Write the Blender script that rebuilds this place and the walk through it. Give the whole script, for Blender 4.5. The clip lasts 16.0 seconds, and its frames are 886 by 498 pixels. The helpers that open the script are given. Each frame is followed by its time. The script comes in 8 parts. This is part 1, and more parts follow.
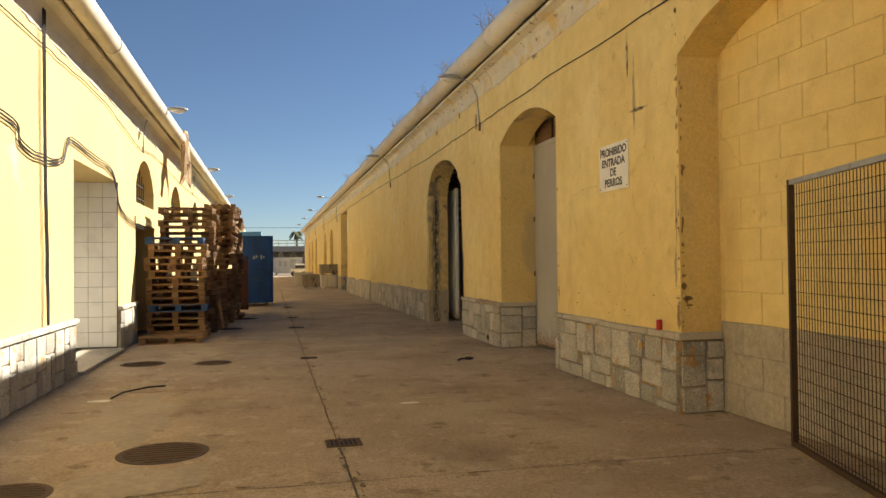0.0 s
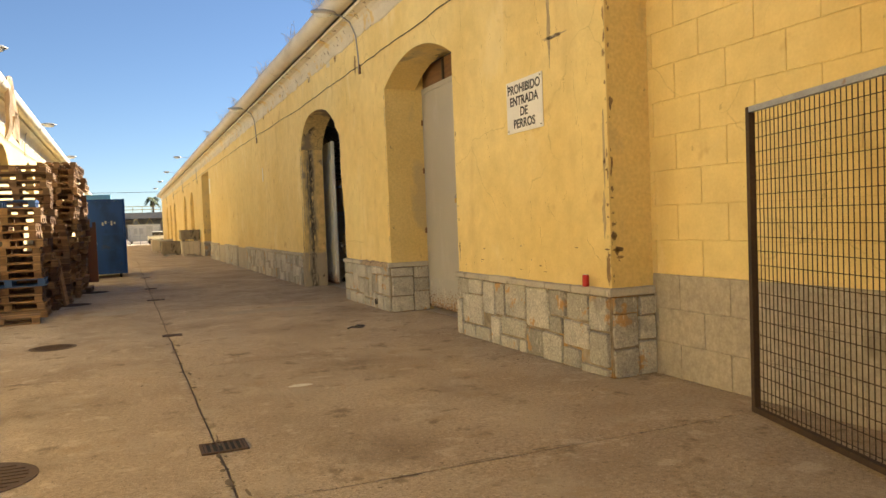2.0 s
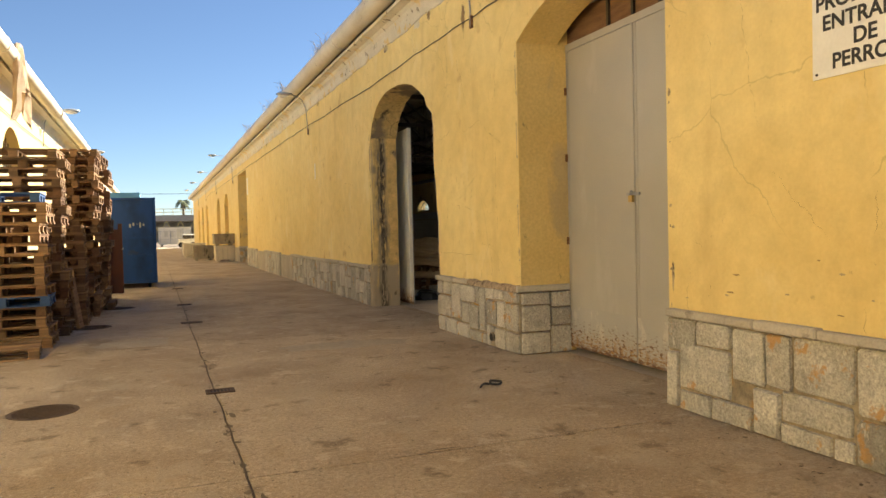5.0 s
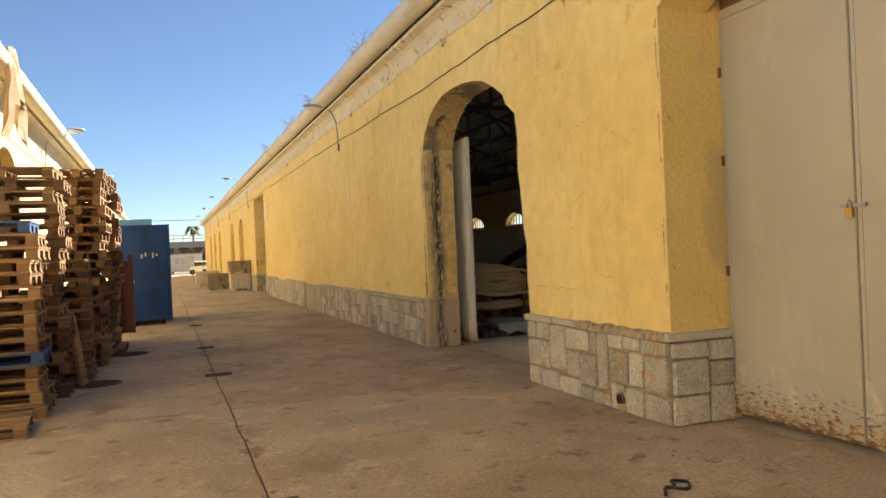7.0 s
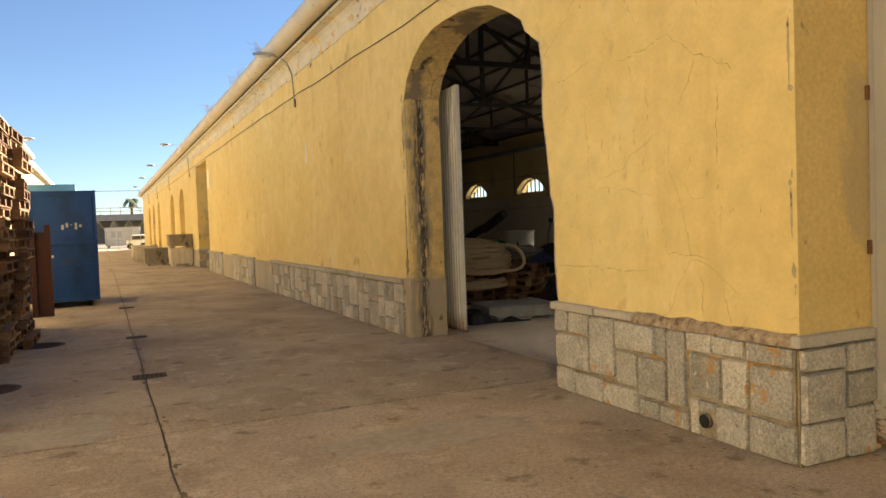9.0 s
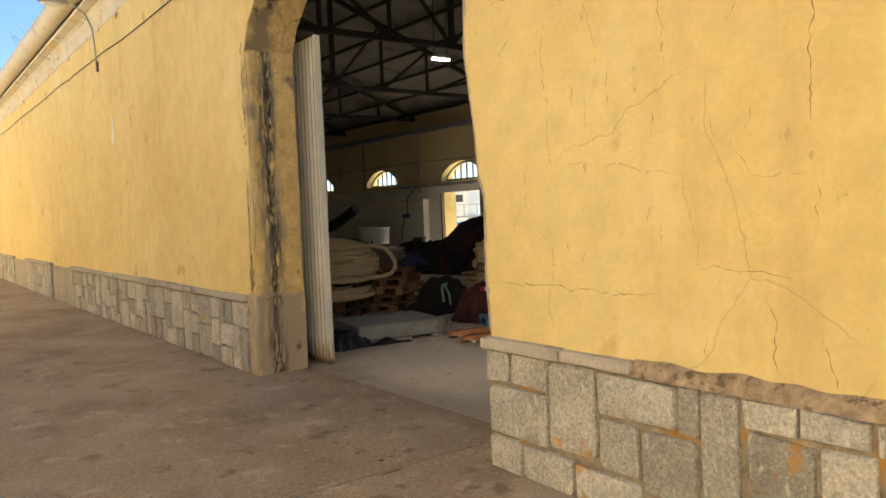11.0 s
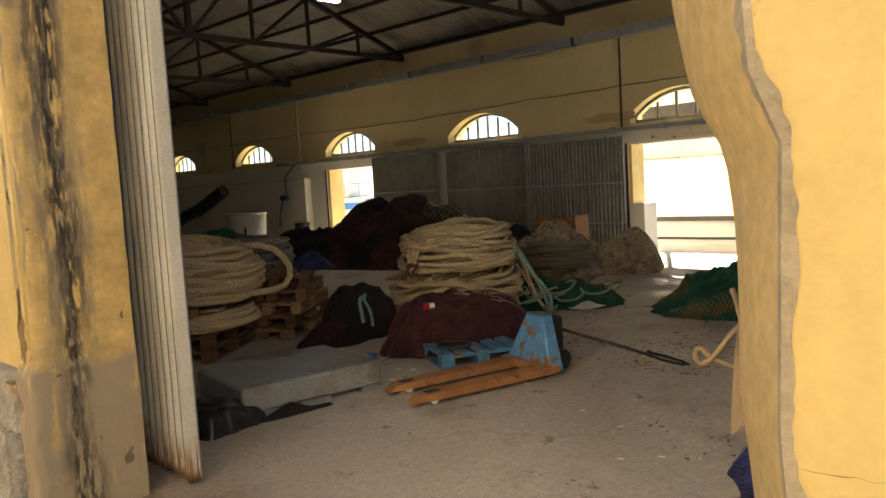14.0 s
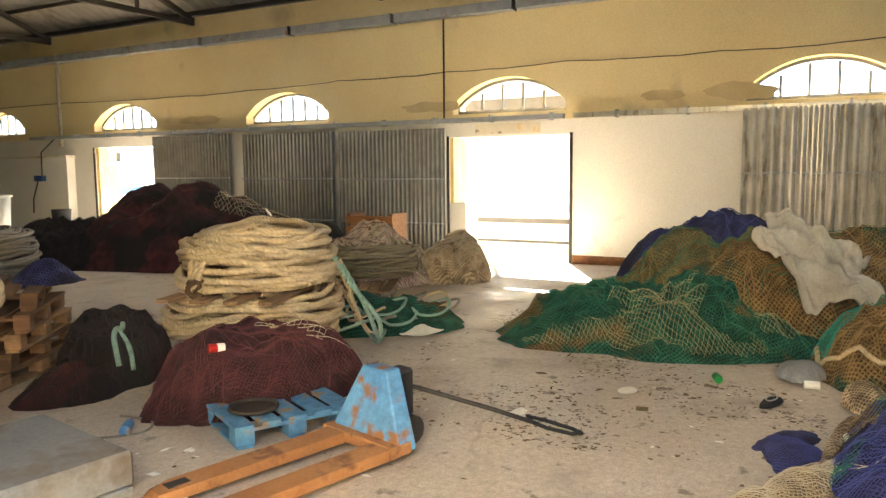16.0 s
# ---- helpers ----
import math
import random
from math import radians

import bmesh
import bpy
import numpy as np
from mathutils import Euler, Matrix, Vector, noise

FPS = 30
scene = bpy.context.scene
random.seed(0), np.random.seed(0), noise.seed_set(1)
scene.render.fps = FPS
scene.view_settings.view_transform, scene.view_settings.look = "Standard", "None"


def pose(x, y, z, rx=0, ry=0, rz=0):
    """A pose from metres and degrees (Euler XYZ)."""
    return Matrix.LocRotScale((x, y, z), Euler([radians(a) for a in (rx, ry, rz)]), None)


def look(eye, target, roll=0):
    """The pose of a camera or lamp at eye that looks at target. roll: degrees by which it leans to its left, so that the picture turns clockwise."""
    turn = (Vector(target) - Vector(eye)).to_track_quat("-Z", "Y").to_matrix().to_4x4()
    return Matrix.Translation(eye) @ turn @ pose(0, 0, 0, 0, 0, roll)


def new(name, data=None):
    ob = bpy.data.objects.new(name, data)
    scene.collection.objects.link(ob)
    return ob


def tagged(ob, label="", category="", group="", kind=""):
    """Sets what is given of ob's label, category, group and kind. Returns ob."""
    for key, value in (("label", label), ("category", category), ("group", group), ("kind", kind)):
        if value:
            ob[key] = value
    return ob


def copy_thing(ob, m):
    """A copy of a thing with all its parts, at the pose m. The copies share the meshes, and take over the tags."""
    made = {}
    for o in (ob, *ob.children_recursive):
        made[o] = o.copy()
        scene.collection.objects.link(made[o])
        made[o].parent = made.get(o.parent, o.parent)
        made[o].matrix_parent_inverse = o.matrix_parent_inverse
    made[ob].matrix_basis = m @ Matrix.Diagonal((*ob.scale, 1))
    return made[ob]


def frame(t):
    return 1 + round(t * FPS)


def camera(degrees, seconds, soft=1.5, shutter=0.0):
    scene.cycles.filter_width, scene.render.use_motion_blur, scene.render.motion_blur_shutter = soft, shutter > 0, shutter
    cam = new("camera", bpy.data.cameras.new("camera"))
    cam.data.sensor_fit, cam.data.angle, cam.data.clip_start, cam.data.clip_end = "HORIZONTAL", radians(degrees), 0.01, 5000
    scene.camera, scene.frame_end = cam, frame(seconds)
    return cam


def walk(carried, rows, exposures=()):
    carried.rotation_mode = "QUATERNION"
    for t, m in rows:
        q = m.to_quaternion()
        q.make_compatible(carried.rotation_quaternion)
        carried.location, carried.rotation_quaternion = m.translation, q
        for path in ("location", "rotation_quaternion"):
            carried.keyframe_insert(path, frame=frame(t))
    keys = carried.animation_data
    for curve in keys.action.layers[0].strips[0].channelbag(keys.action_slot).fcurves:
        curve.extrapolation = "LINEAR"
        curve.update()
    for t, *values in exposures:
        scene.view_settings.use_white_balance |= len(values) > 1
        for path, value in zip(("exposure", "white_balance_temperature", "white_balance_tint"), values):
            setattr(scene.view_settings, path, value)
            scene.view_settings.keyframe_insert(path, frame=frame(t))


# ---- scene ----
cam = camera(61.7, 16.0)
PATH = [
    (0, (-4.066, -3.215, 1.576), (-3.612, -1.268, 1.611), -0.6),
    (0.5, (-4.054, -3.11, 1.557), (-3.302, -1.257, 1.552), -1.2),
    (1, (-3.978, -2.905, 1.508), (-3.024, -1.147, 1.45), -1.6),
    (1.5, (-3.923, -2.486, 1.519), (-3.034, -0.696, 1.448), -1.6),
    (2, (-4.003, -1.921, 1.505), (-3.217, -0.084, 1.427), -2.2),
    (2.5, (-3.958, -1.362, 1.454), (-3.208, 0.49, 1.369), -2.6),
    (3, (-3.903, -0.746, 1.486), (-3.163, 1.111, 1.404), -2.5),
    (3.5, (-3.903, -0.103, 1.5), (-3.156, 1.75, 1.422), -2.3),
    (4, (-3.86, 0.614, 1.503), (-3.115, 2.469, 1.43), -1.7),
    (4.2, (-3.883, 0.875, 1.482), (-3.145, 2.733, 1.414), -1.4),
    (6.3, (-4.062, 3.456, 1.66), (-3.357, 5.328, 1.639), -1.8),
    (6.5, (-4.064, 3.707, 1.65), (-3.36, 5.579, 1.641), -1.8),
    (7, (-4.101, 4.314, 1.655), (-3.398, 6.186, 1.655), -2.5),
    (7.5, (-4.048, 4.847, 1.624), (-3.348, 6.72, 1.615), -3.0),
    (8, (-4.033, 5.404, 1.612), (-3.33, 7.276, 1.585), -3.0),
    (8.5, (-4.006, 5.936, 1.616), (-3.264, 7.793, 1.568), -2.6),
    (9, (-3.853, 6.485, 1.608), (-3.021, 8.302, 1.536), -2.1),
    (9.5, (-3.714, 6.998, 1.602), (-2.773, 8.761, 1.512), -1.8),
    (10, (-3.479, 7.576, 1.563), (-2.421, 9.27, 1.463), -1.8),
    (10.2, (-3.366, 7.836, 1.591), (-2.271, 9.507, 1.49), -1.8),
    (12.3, (-2.287, 10.358, 1.619), (-1.001, 11.884, 1.504), -3.5),
    (12.5, (-2.151, 10.564, 1.585), (-0.854, 12.081, 1.462), -3.6),
    (13, (-1.882, 11.089, 1.616), (-0.558, 12.581, 1.478), -3.6),
    (13.5, (-1.582, 11.569, 1.63), (-0.212, 13.018, 1.475), -3.6),
    (14, (-1.198, 12.019, 1.653), (0.249, 13.389, 1.482), -3.3),
    (14.5, (-0.844, 12.462, 1.643), (0.697, 13.724, 1.461), -3.0),
    (15, (-0.472, 12.808, 1.627), (1.18, 13.919, 1.438), -2.3),
    (15.5, (-0.086, 13.094, 1.659), (1.636, 14.091, 1.463), -1.7),
    (16, (0.267, 13.427, 1.671), (2.026, 14.355, 1.459), -0.5),
]
walk(cam, [(t, look(eye, target, roll)) for t, eye, target, roll in PATH],
     [(0, 1.42, 6800, 10), (0.5, 1.90, 6700, 10), (1, 2.02, 6700, 10), (3.5, 2.05, 6700, 10), (7, 2.15, 6800, 10), (9, 2.25, 6800, 10), (10.2, 2.5, 6500, 10), (12.5, 2.72, 6200, 10), (13.4, 2.85, 6300, 10), (14.0, 2.95, 6700, 10), (14.5, 3.85, 6200, 10), (15, 4.55, 6200, 10), (16, 4.85, 6500, 10)])

# ---- light ----
SUN_EL, SUN_AZ = radians(36), radians(63)      # azimuth clockwise from +y, so mostly from +x
world = bpy.data.worlds.new("world")
scene.world = world
world.use_nodes = True
wn = world.node_tree.nodes
sky = wn.new("ShaderNodeTexSky")
sky.sky_type, sky.sun_disc = "NISHITA", False
sky.sun_elevation, sky.sun_rotation = SUN_EL, SUN_AZ
sky.air_density, sky.dust_density, sky.ozone_density = 0.80, 0.05, 4.5
world.node_tree.links.new(sky.outputs[0], wn["Background"].inputs[0])
wn["Background"].inputs[1].default_value = 0.036
sun = new("sun", bpy.data.lights.new("sun", "SUN"))
sun.data.energy, sun.data.angle, sun.data.color = 5.0, radians(0.5), (1.0, 0.93, 0.80)
to_sun = Vector((math.sin(SUN_AZ) * math.cos(SUN_EL), math.cos(SUN_AZ) * math.cos(SUN_EL), math.sin(SUN_EL)))
sun.matrix_world = look(to_sun * 60, (0, 0, 0))

# added area lamp that boosts the sky light coming in through the broken arch
door_sky_fill = new("door_sky_fill", bpy.data.lights.new("door_sky_fill", "AREA"))
door_sky_fill.data.shape, door_sky_fill.data.size, door_sky_fill.data.size_y, door_sky_fill.data.energy, door_sky_fill.data.color = "RECTANGLE", 3.0, 3.0, 5.0, (1.0, 0.93, 0.82)
door_sky_fill.matrix_world = look((1.0, 14.3, 2.2), (6.0, 14.3, 1.6))

# ---- materials ----
def surface(name, c1, c2, scale=2.0, rough=0.8, bump=0.25, grain=60.0, metal=0.0, c3=None, spots=0.62, spot_scale=0.9,
            cracks=0.0, crack_scale=0.7, vary=0.0, stretch=(1, 1, 1), rough2=None, grain_mix=0.25, uv=False, mid=0.0, mid_scale=14.0):
    """Two colours by a broad noise, grain by a fine one, spots of a third, optional cracks and bump."""
    m = bpy.data.materials.new(name)
    m.use_nodes = True
    nt = m.node_tree
    n, l = nt.nodes, nt.links
    b = n["Principled BSDF"]
    tc, mp = n.new("ShaderNodeTexCoord"), n.new("ShaderNodeMapping")
    mp.inputs["Scale"].default_value = stretch
    l.new(tc.outputs["UV" if uv else "Object"], mp.inputs[0])

    def tex(sc, detail=5.0, src=mp):
        t = n.new("ShaderNodeTexNoise")
        t.inputs["Scale"].default_value, t.inputs["Detail"].default_value = sc, detail
        l.new(src.outputs[0], t.inputs[0])
        return t.outputs[0]

    def ramp(src, a, bb):
        r = n.new("ShaderNodeMapRange")
        r.inputs[1].default_value, r.inputs[2].default_value = a, bb
        l.new(src, r.inputs[0])
        return r.outputs[0]

    def mix(fac, a, bb, mode="MIX"):
        x = n.new("ShaderNodeMix")
        x.data_type, x.blend_type = "RGBA", mode
        for sock, v in ((x.inputs[0], fac), (x.inputs[6], a), (x.inputs[7], bb)):
            if isinstance(v, (tuple, list)):
                sock.default_value = (*v[:3], 1)
            elif isinstance(v, (int, float)):
                sock.default_value = v
            else:
                l.new(v, sock)
        return x.outputs[2]

    broad = ramp(tex(scale), 0.36, 0.66)
    fine = tex(grain, 3.0)
    col = mix(broad, c1, c2)
    g = ramp(fine, 0.25, 0.75)
    col = mix(grain_mix, col, mix(g, tuple(0.55 * v for v in c1), tuple(min(1, 1.35 * v) for v in c2)))
    height = fine
    if mid:
        mm = n.new("ShaderNodeMapRange")
        mm.inputs[1].default_value, mm.inputs[2].default_value = 0.3, 0.7
        mm.inputs[3].default_value, mm.inputs[4].default_value = 1 - mid, 1 + mid
        mid_tex = tex(mid_scale, 8.0)
        l.new(mid_tex, mm.inputs[0])
        hv = n.new("ShaderNodeHueSaturation")
        l.new(col, hv.inputs["Color"])
        l.new(mm.outputs[0], hv.inputs["Value"])
        col = hv.outputs[0]
        hm = n.new("ShaderNodeMath")
        hm.operation = "MULTIPLY_ADD"
        hm.inputs[1].default_value = 0.35
        l.new(mid_tex, hm.inputs[0])
        l.new(fine, hm.inputs[2])
        height = hm.outputs[0]
    if c3:
        s = ramp(tex(spot_scale, 8.0), spots, spots + 0.07)
        col = mix(s, col, c3)
    if cracks:
        v = n.new("ShaderNodeTexVoronoi")
        v.feature = "DISTANCE_TO_EDGE"
        v.inputs["Scale"].default_value = crack_scale
        warp = n.new("ShaderNodeTexNoise")
        warp.inputs["Scale"].default_value = 2.2
        warp.inputs["Detail"].default_value = 6
        l.new(mp.outputs[0], warp.inputs[0])
        add = n.new("ShaderNodeVectorMath")
        add.operation = "MULTIPLY_ADD"
        add.inputs[1].default_value = (0.4, 0.4, 0.4)
        l.new(warp.outputs[1], add.inputs[0])
        l.new(mp.outputs[0], add.inputs[2])
        l.new(add.outputs[0], v.inputs[0])
        line = ramp(v.outputs[0], 0.0055, 0.0015)
        where = ramp(tex(0.6, 3.0), 0.50, 0.56)
        both = n.new("ShaderNodeMath")
        both.operation = "MULTIPLY"
        l.new(line, both.inputs[0])
        l.new(where, both.inputs[1])
        k = n.new("ShaderNodeMath")
        k.operation = "MULTIPLY"
        k.inputs[1].default_value = cracks
        l.new(both.outputs[0], k.inputs[0])
        col = mix(k.outputs[0], col, tuple(0.4 * x for x in c1))
    if vary:
        oi = n.new("ShaderNodeObjectInfo")
        r = n.new("ShaderNodeMapRange")
        r.inputs[3].default_value, r.inputs[4].default_value = 1 - vary, 1 + vary
        l.new(oi.outputs["Random"], r.inputs[0])
        hs = n.new("ShaderNodeHueSaturation")
        l.new(col, hs.inputs["Color"])
        l.new(r.outputs[0], hs.inputs["Value"])
        col = hs.outputs[0]
    l.new(col, b.inputs["Base Color"])
    b.inputs["Metallic"].default_value = metal
    rr = n.new("ShaderNodeMapRange")
    rr.inputs[3].default_value, rr.inputs[4].default_value = rough, rough2 if rough2 is not None else min(1, rough + 0.12)
    l.new(broad, rr.inputs[0])
    l.new(rr.outputs[0], b.inputs["Roughness"])
    bp = n.new("ShaderNodeBump")
    bp.inputs["Strength"].default_value, bp.inputs["Distance"].default_value = bump, 0.01
    l.new(height, bp.inputs["Height"])
    l.new(bp.outputs[0], b.inputs["Normal"])
    return m


def banded(m, axis, lo, hi, colour, soft=0.03, warp=0.1, warp_scale=3.0, breakup=0.45, gap_scale=9.0):
    """A stain with ragged edges along one axis, laid over a surface() material."""
    n, l = m.node_tree.nodes, m.node_tree.links
    b = n["Principled BSDF"]
    tc, sep = n.new("ShaderNodeTexCoord"), n.new("ShaderNodeSeparateXYZ")
    l.new(tc.outputs["Object"], sep.inputs[0])
    w, gaps = n.new("ShaderNodeTexNoise"), n.new("ShaderNodeTexNoise")
    w.inputs["Scale"].default_value, w.inputs["Detail"].default_value = warp_scale, 7.0
    gaps.inputs["Scale"].default_value, gaps.inputs["Detail"].default_value = gap_scale, 7.0
    shift = n.new("ShaderNodeMath")
    shift.operation = "MULTIPLY_ADD"
    shift.inputs[1].default_value = warp
    l.new(w.outputs[0], shift.inputs[0])
    l.new(sep.outputs["XYZ".index(axis)], shift.inputs[2])
    fac = None
    for a, bb in ((lo - soft, lo + soft), (hi + soft, hi - soft)):
        r = n.new("ShaderNodeMapRange")
        r.inputs[1].default_value, r.inputs[2].default_value = a + warp / 2, bb + warp / 2
        l.new(shift.outputs[0], r.inputs[0])
        if fac:
            k = n.new("ShaderNodeMath")
            k.operation = "MULTIPLY"
            l.new(fac, k.inputs[0])
            l.new(r.outputs[0], k.inputs[1])
            fac = k.outputs[0]
        else:
            fac = r.outputs[0]
    g = n.new("ShaderNodeMapRange")
    g.inputs[1].default_value, g.inputs[2].default_value = breakup - 0.05, breakup + 0.05
    l.new(gaps.outputs[0], g.inputs[0])
    k = n.new("ShaderNodeMath")
    k.operation = "MULTIPLY"
    l.new(fac, k.inputs[0])
    l.new(g.outputs[0], k.inputs[1])
    x = n.new("ShaderNodeMix")
    x.data_type = "RGBA"
    l.new(k.outputs[0], x.inputs[0])
    l.new(b.inputs["Base Color"].links[0].from_socket, x.inputs[6])
    x.inputs[7].default_value = (*colour, 1)
    l.new(x.outputs[2], b.inputs["Base Color"])
    return m


def stain(m, colour, scale, lo, hi, strength=0.6, stretch=(1, 1, 1), detail=8.0, shift=0.0):
    """A second layer of blotches, streaks or specks over a surface() material."""
    n, l = m.node_tree.nodes, m.node_tree.links
    b = n["Principled BSDF"]
    tc, mp, t, r, x = (n.new("ShaderNode" + k) for k in ("TexCoord", "Mapping", "TexNoise", "MapRange", "Mix"))
    mp.inputs["Scale"].default_value, mp.inputs["Location"].default_value = stretch, (shift, 2 * shift, -shift)
    l.new(tc.outputs["Object"], mp.inputs[0])
    l.new(mp.outputs[0], t.inputs[0])
    t.inputs["Scale"].default_value, t.inputs["Detail"].default_value, t.inputs["Roughness"].default_value = scale, detail, 0.62
    l.new(t.outputs[0], r.inputs[0])
    r.inputs[1].default_value, r.inputs[2].default_value, r.inputs[4].default_value = lo, hi, strength
    x.data_type = "RGBA"
    l.new(r.outputs[0], x.inputs[0])
    l.new(b.inputs["Base Color"].links[0].from_socket, x.inputs[6])
    x.inputs[7].default_value = (*colour, 1)
    l.new(x.outputs[2], b.inputs["Base Color"])
    return m


def plain(name, c, rough=0.5, metal=0.0):
    return surface(name, c, tuple(min(1, 1.12 * v) for v in c), 3.0, rough, 0.06, 40, metal, grain_mix=0.1)


YELLOW = surface("yellow_plaster", (0.745, 0.56, 0.22), (0.81, 0.645, 0.295), 0.55, 0.9, 0.3, 38, c3=(0.60, 0.42, 0.18), spots=0.64,
                 spot_scale=1.7, cracks=0.32, crack_scale=0.8, grain_mix=0.10, mid=0.06, mid_scale=5)
stain(YELLOW, (0.50, 0.34, 0.14), 1.5, 0.57, 0.74, 0.42, (1, 1, 0.22))
stain(YELLOW, (0.38, 0.26, 0.11), 9.0, 0.675, 0.70, 0.4, (1, 1, 0.7), 10.0, 3.0)
stain(YELLOW, (0.86, 0.73, 0.42), 1.1, 0.58, 0.66, 0.45, (1, 1, 0.6), 9.0, 7.0)
REVEAL = surface("worn_yellow_plaster", (0.69, 0.50, 0.185), (0.77, 0.585, 0.245), 1.2, 0.9, 0.3, 30, c3=(0.42, 0.34, 0.20), spots=0.66, spot_scale=1.6)
stain(REVEAL, (0.20, 0.14, 0.07), 4.2, 0.655, 0.68, 0.7, (1, 1, 0.55), 10.0, 5.0)
stain(REVEAL, (0.40, 0.33, 0.22), 1.3, 0.55, 0.64, 0.5, (1, 1, 0.7), 9.0, 2.0)
JAMB = surface("mouldy_jamb_plaster", (0.62, 0.45, 0.18), (0.72, 0.53, 0.23), 2.2, 0.9, 0.5, 30, c3=(0.30, 0.24, 0.16), spots=0.60, spot_scale=2.4, mid=0.2, mid_scale=6)
banded(JAMB, "Z", -0.5, 0.84, (0.41, 0.34, 0.24), 0.03, 0.16, 3.0, 0.36, 6.0)
banded(JAMB, "X", 0.13, 0.36, (0.36, 0.30, 0.20), 0.05, 0.22, 4.0, 0.49, 11.0)
banded(JAMB, "X", 0.17, 0.33, (0.16, 0.135, 0.10), 0.05, 0.22, 4.0, 0.48, 15.0)
banded(JAMB, "X", 0.20, 0.31, (0.055, 0.047, 0.038), 0.04, 0.22, 4.0, 0.49, 24.0)
banded(JAMB, "X", -0.2, 0.08, (0.36, 0.30, 0.22), 0.02, 0.10, 4.0, 0.52, 9.0)
stain(JAMB, (0.13, 0.10, 0.065), 9.0, 0.655, 0.68, 0.8, (1, 1, 0.7), 9.0)
STAINED = surface("black_stained_plaster", (0.52, 0.39, 0.17), (0.64, 0.48, 0.22), 1.2, 0.9, 0.6, 30, c3=(0.26, 0.21, 0.145), spots=0.54, spot_scale=1.5, mid=0.2, cracks=1.0, crack_scale=1.6)
stain(STAINED, (0.06, 0.05, 0.04), 2.3, 0.575, 0.63, 0.9, (1.6, 1.6, 0.8), 10.0, 3.0)
PALE = surface("pale_yellow_plaster", (0.56, 0.42, 0.185), (0.62, 0.48, 0.23), 0.5, 0.9, 0.15, 40, c3=(0.60, 0.50, 0.30), spots=0.68, spot_scale=0.9, grain_mix=0.12)
INNER = surface("inner_yellow_plaster", (0.72, 0.57, 0.30), (0.79, 0.66, 0.38), 0.5, 0.9, 0.15, 40, c3=(0.55, 0.44, 0.26), spots=0.63, spot_scale=0.6)
WHITE = surface("limewash", (0.72, 0.69, 0.61), (0.80, 0.77, 0.70), 0.7, 0.85, 0.15, 40, c3=(0.52, 0.47, 0.38), spots=0.67, spot_scale=0.8)
CEMENT = surface("grey_render", (0.36, 0.32, 0.26), (0.46, 0.41, 0.33), 1.5, 0.9, 0.5, 45, c3=(0.24, 0.21, 0.165), spots=0.64, mid=0.15)
DARKCEM = surface("dirty_cement", (0.22, 0.19, 0.14), (0.33, 0.28, 0.21), 2.5, 0.95, 0.5, 45, c3=(0.08, 0.07, 0.055), spots=0.58, spot_scale=2.0, stretch=(2, 2, 0.8))
MORTAR = surface("mortar", (0.24, 0.20, 0.14), (0.36, 0.305, 0.225), 3, 0.95, 0.8, 60, c3=(0.40, 0.23, 0.07), spots=0.58, spot_scale=2.6, mid=0.3)
STONE = surface("plinth_stone", (0.33, 0.315, 0.275), (0.52, 0.495, 0.43), 4.0, 0.85, 1.0, 75, vary=0.30, grain_mix=0.45, mid=0.24, mid_scale=40)
stain(STONE, (0.50, 0.26, 0.06), 3.4, 0.605, 0.645, 0.75, (1, 1, 1), 6.0, 1.0)
stain(STONE, (0.20, 0.185, 0.16), 2.2, 0.58, 0.68, 0.6, (1, 1, 1), 9.0, 6.0)
stain(STONE, (0.68, 0.66, 0.59), 24.0, 0.60, 0.64, 0.6, (1, 1, 0.4), 6.0, 9.0)
CAP = surface("cap_stone", (0.42, 0.39, 0.33), (0.52, 0.48, 0.40), 3.0, 0.85, 0.4, 50, c3=(0.27, 0.24, 0.19), spots=0.62, vary=0.12)
stain(CAP, (0.16, 0.14, 0.11), 5.0, 0.58, 0.66, 0.7)
CORNICE = surface("cornice_plaster", (0.60, 0.54, 0.42), (0.72, 0.66, 0.53), 1.5, 0.9, 0.4, 35, grain_mix=0.2)
stain(CORNICE, (0.20, 0.16, 0.11), 5.5, 0.60, 0.64, 0.85, (1, 1, 1), 9.0)
stain(CORNICE, (0.66, 0.47, 0.17), 2.4, 0.56, 0.62, 0.8, (1, 1, 1), 9.0, 4.0)
PAVING = surface("alley_concrete", (0.30, 0.215, 0.138), (0.54, 0.435, 0.31), 0.8, 0.9, 0.9, 120, vary=0.05, grain_mix=0.5, mid=0.20, mid_scale=30)
stain(PAVING, (0.62, 0.52, 0.385), 4.5, 0.57, 0.64, 0.5, (1, 1, 1), 10.0, 11.0)
stain(PAVING, (0.14, 0.10, 0.06), 3.0, 0.585, 0.66, 0.6, (1, 1, 1), 10.0, 13.0)
stain(PAVING, (0.18, 0.13, 0.085), 0.9, 0.55, 0.70, 0.6, (1, 0.7, 1), 9.0)
stain(PAVING, (0.47, 0.385, 0.28), 1.2, 0.55, 0.66, 0.6, (1, 0.8, 1), 9.0, 5.0)
stain(PAVING, (0.37, 0.255, 0.14), 2.1, 0.58, 0.68, 0.4, (1, 1, 1), 9.0, 8.0)
stain(PAVING, (0.11, 0.08, 0.05), 9.0, 0.66, 0.70, 0.6, (1, 1, 1), 9.0, 3.0)
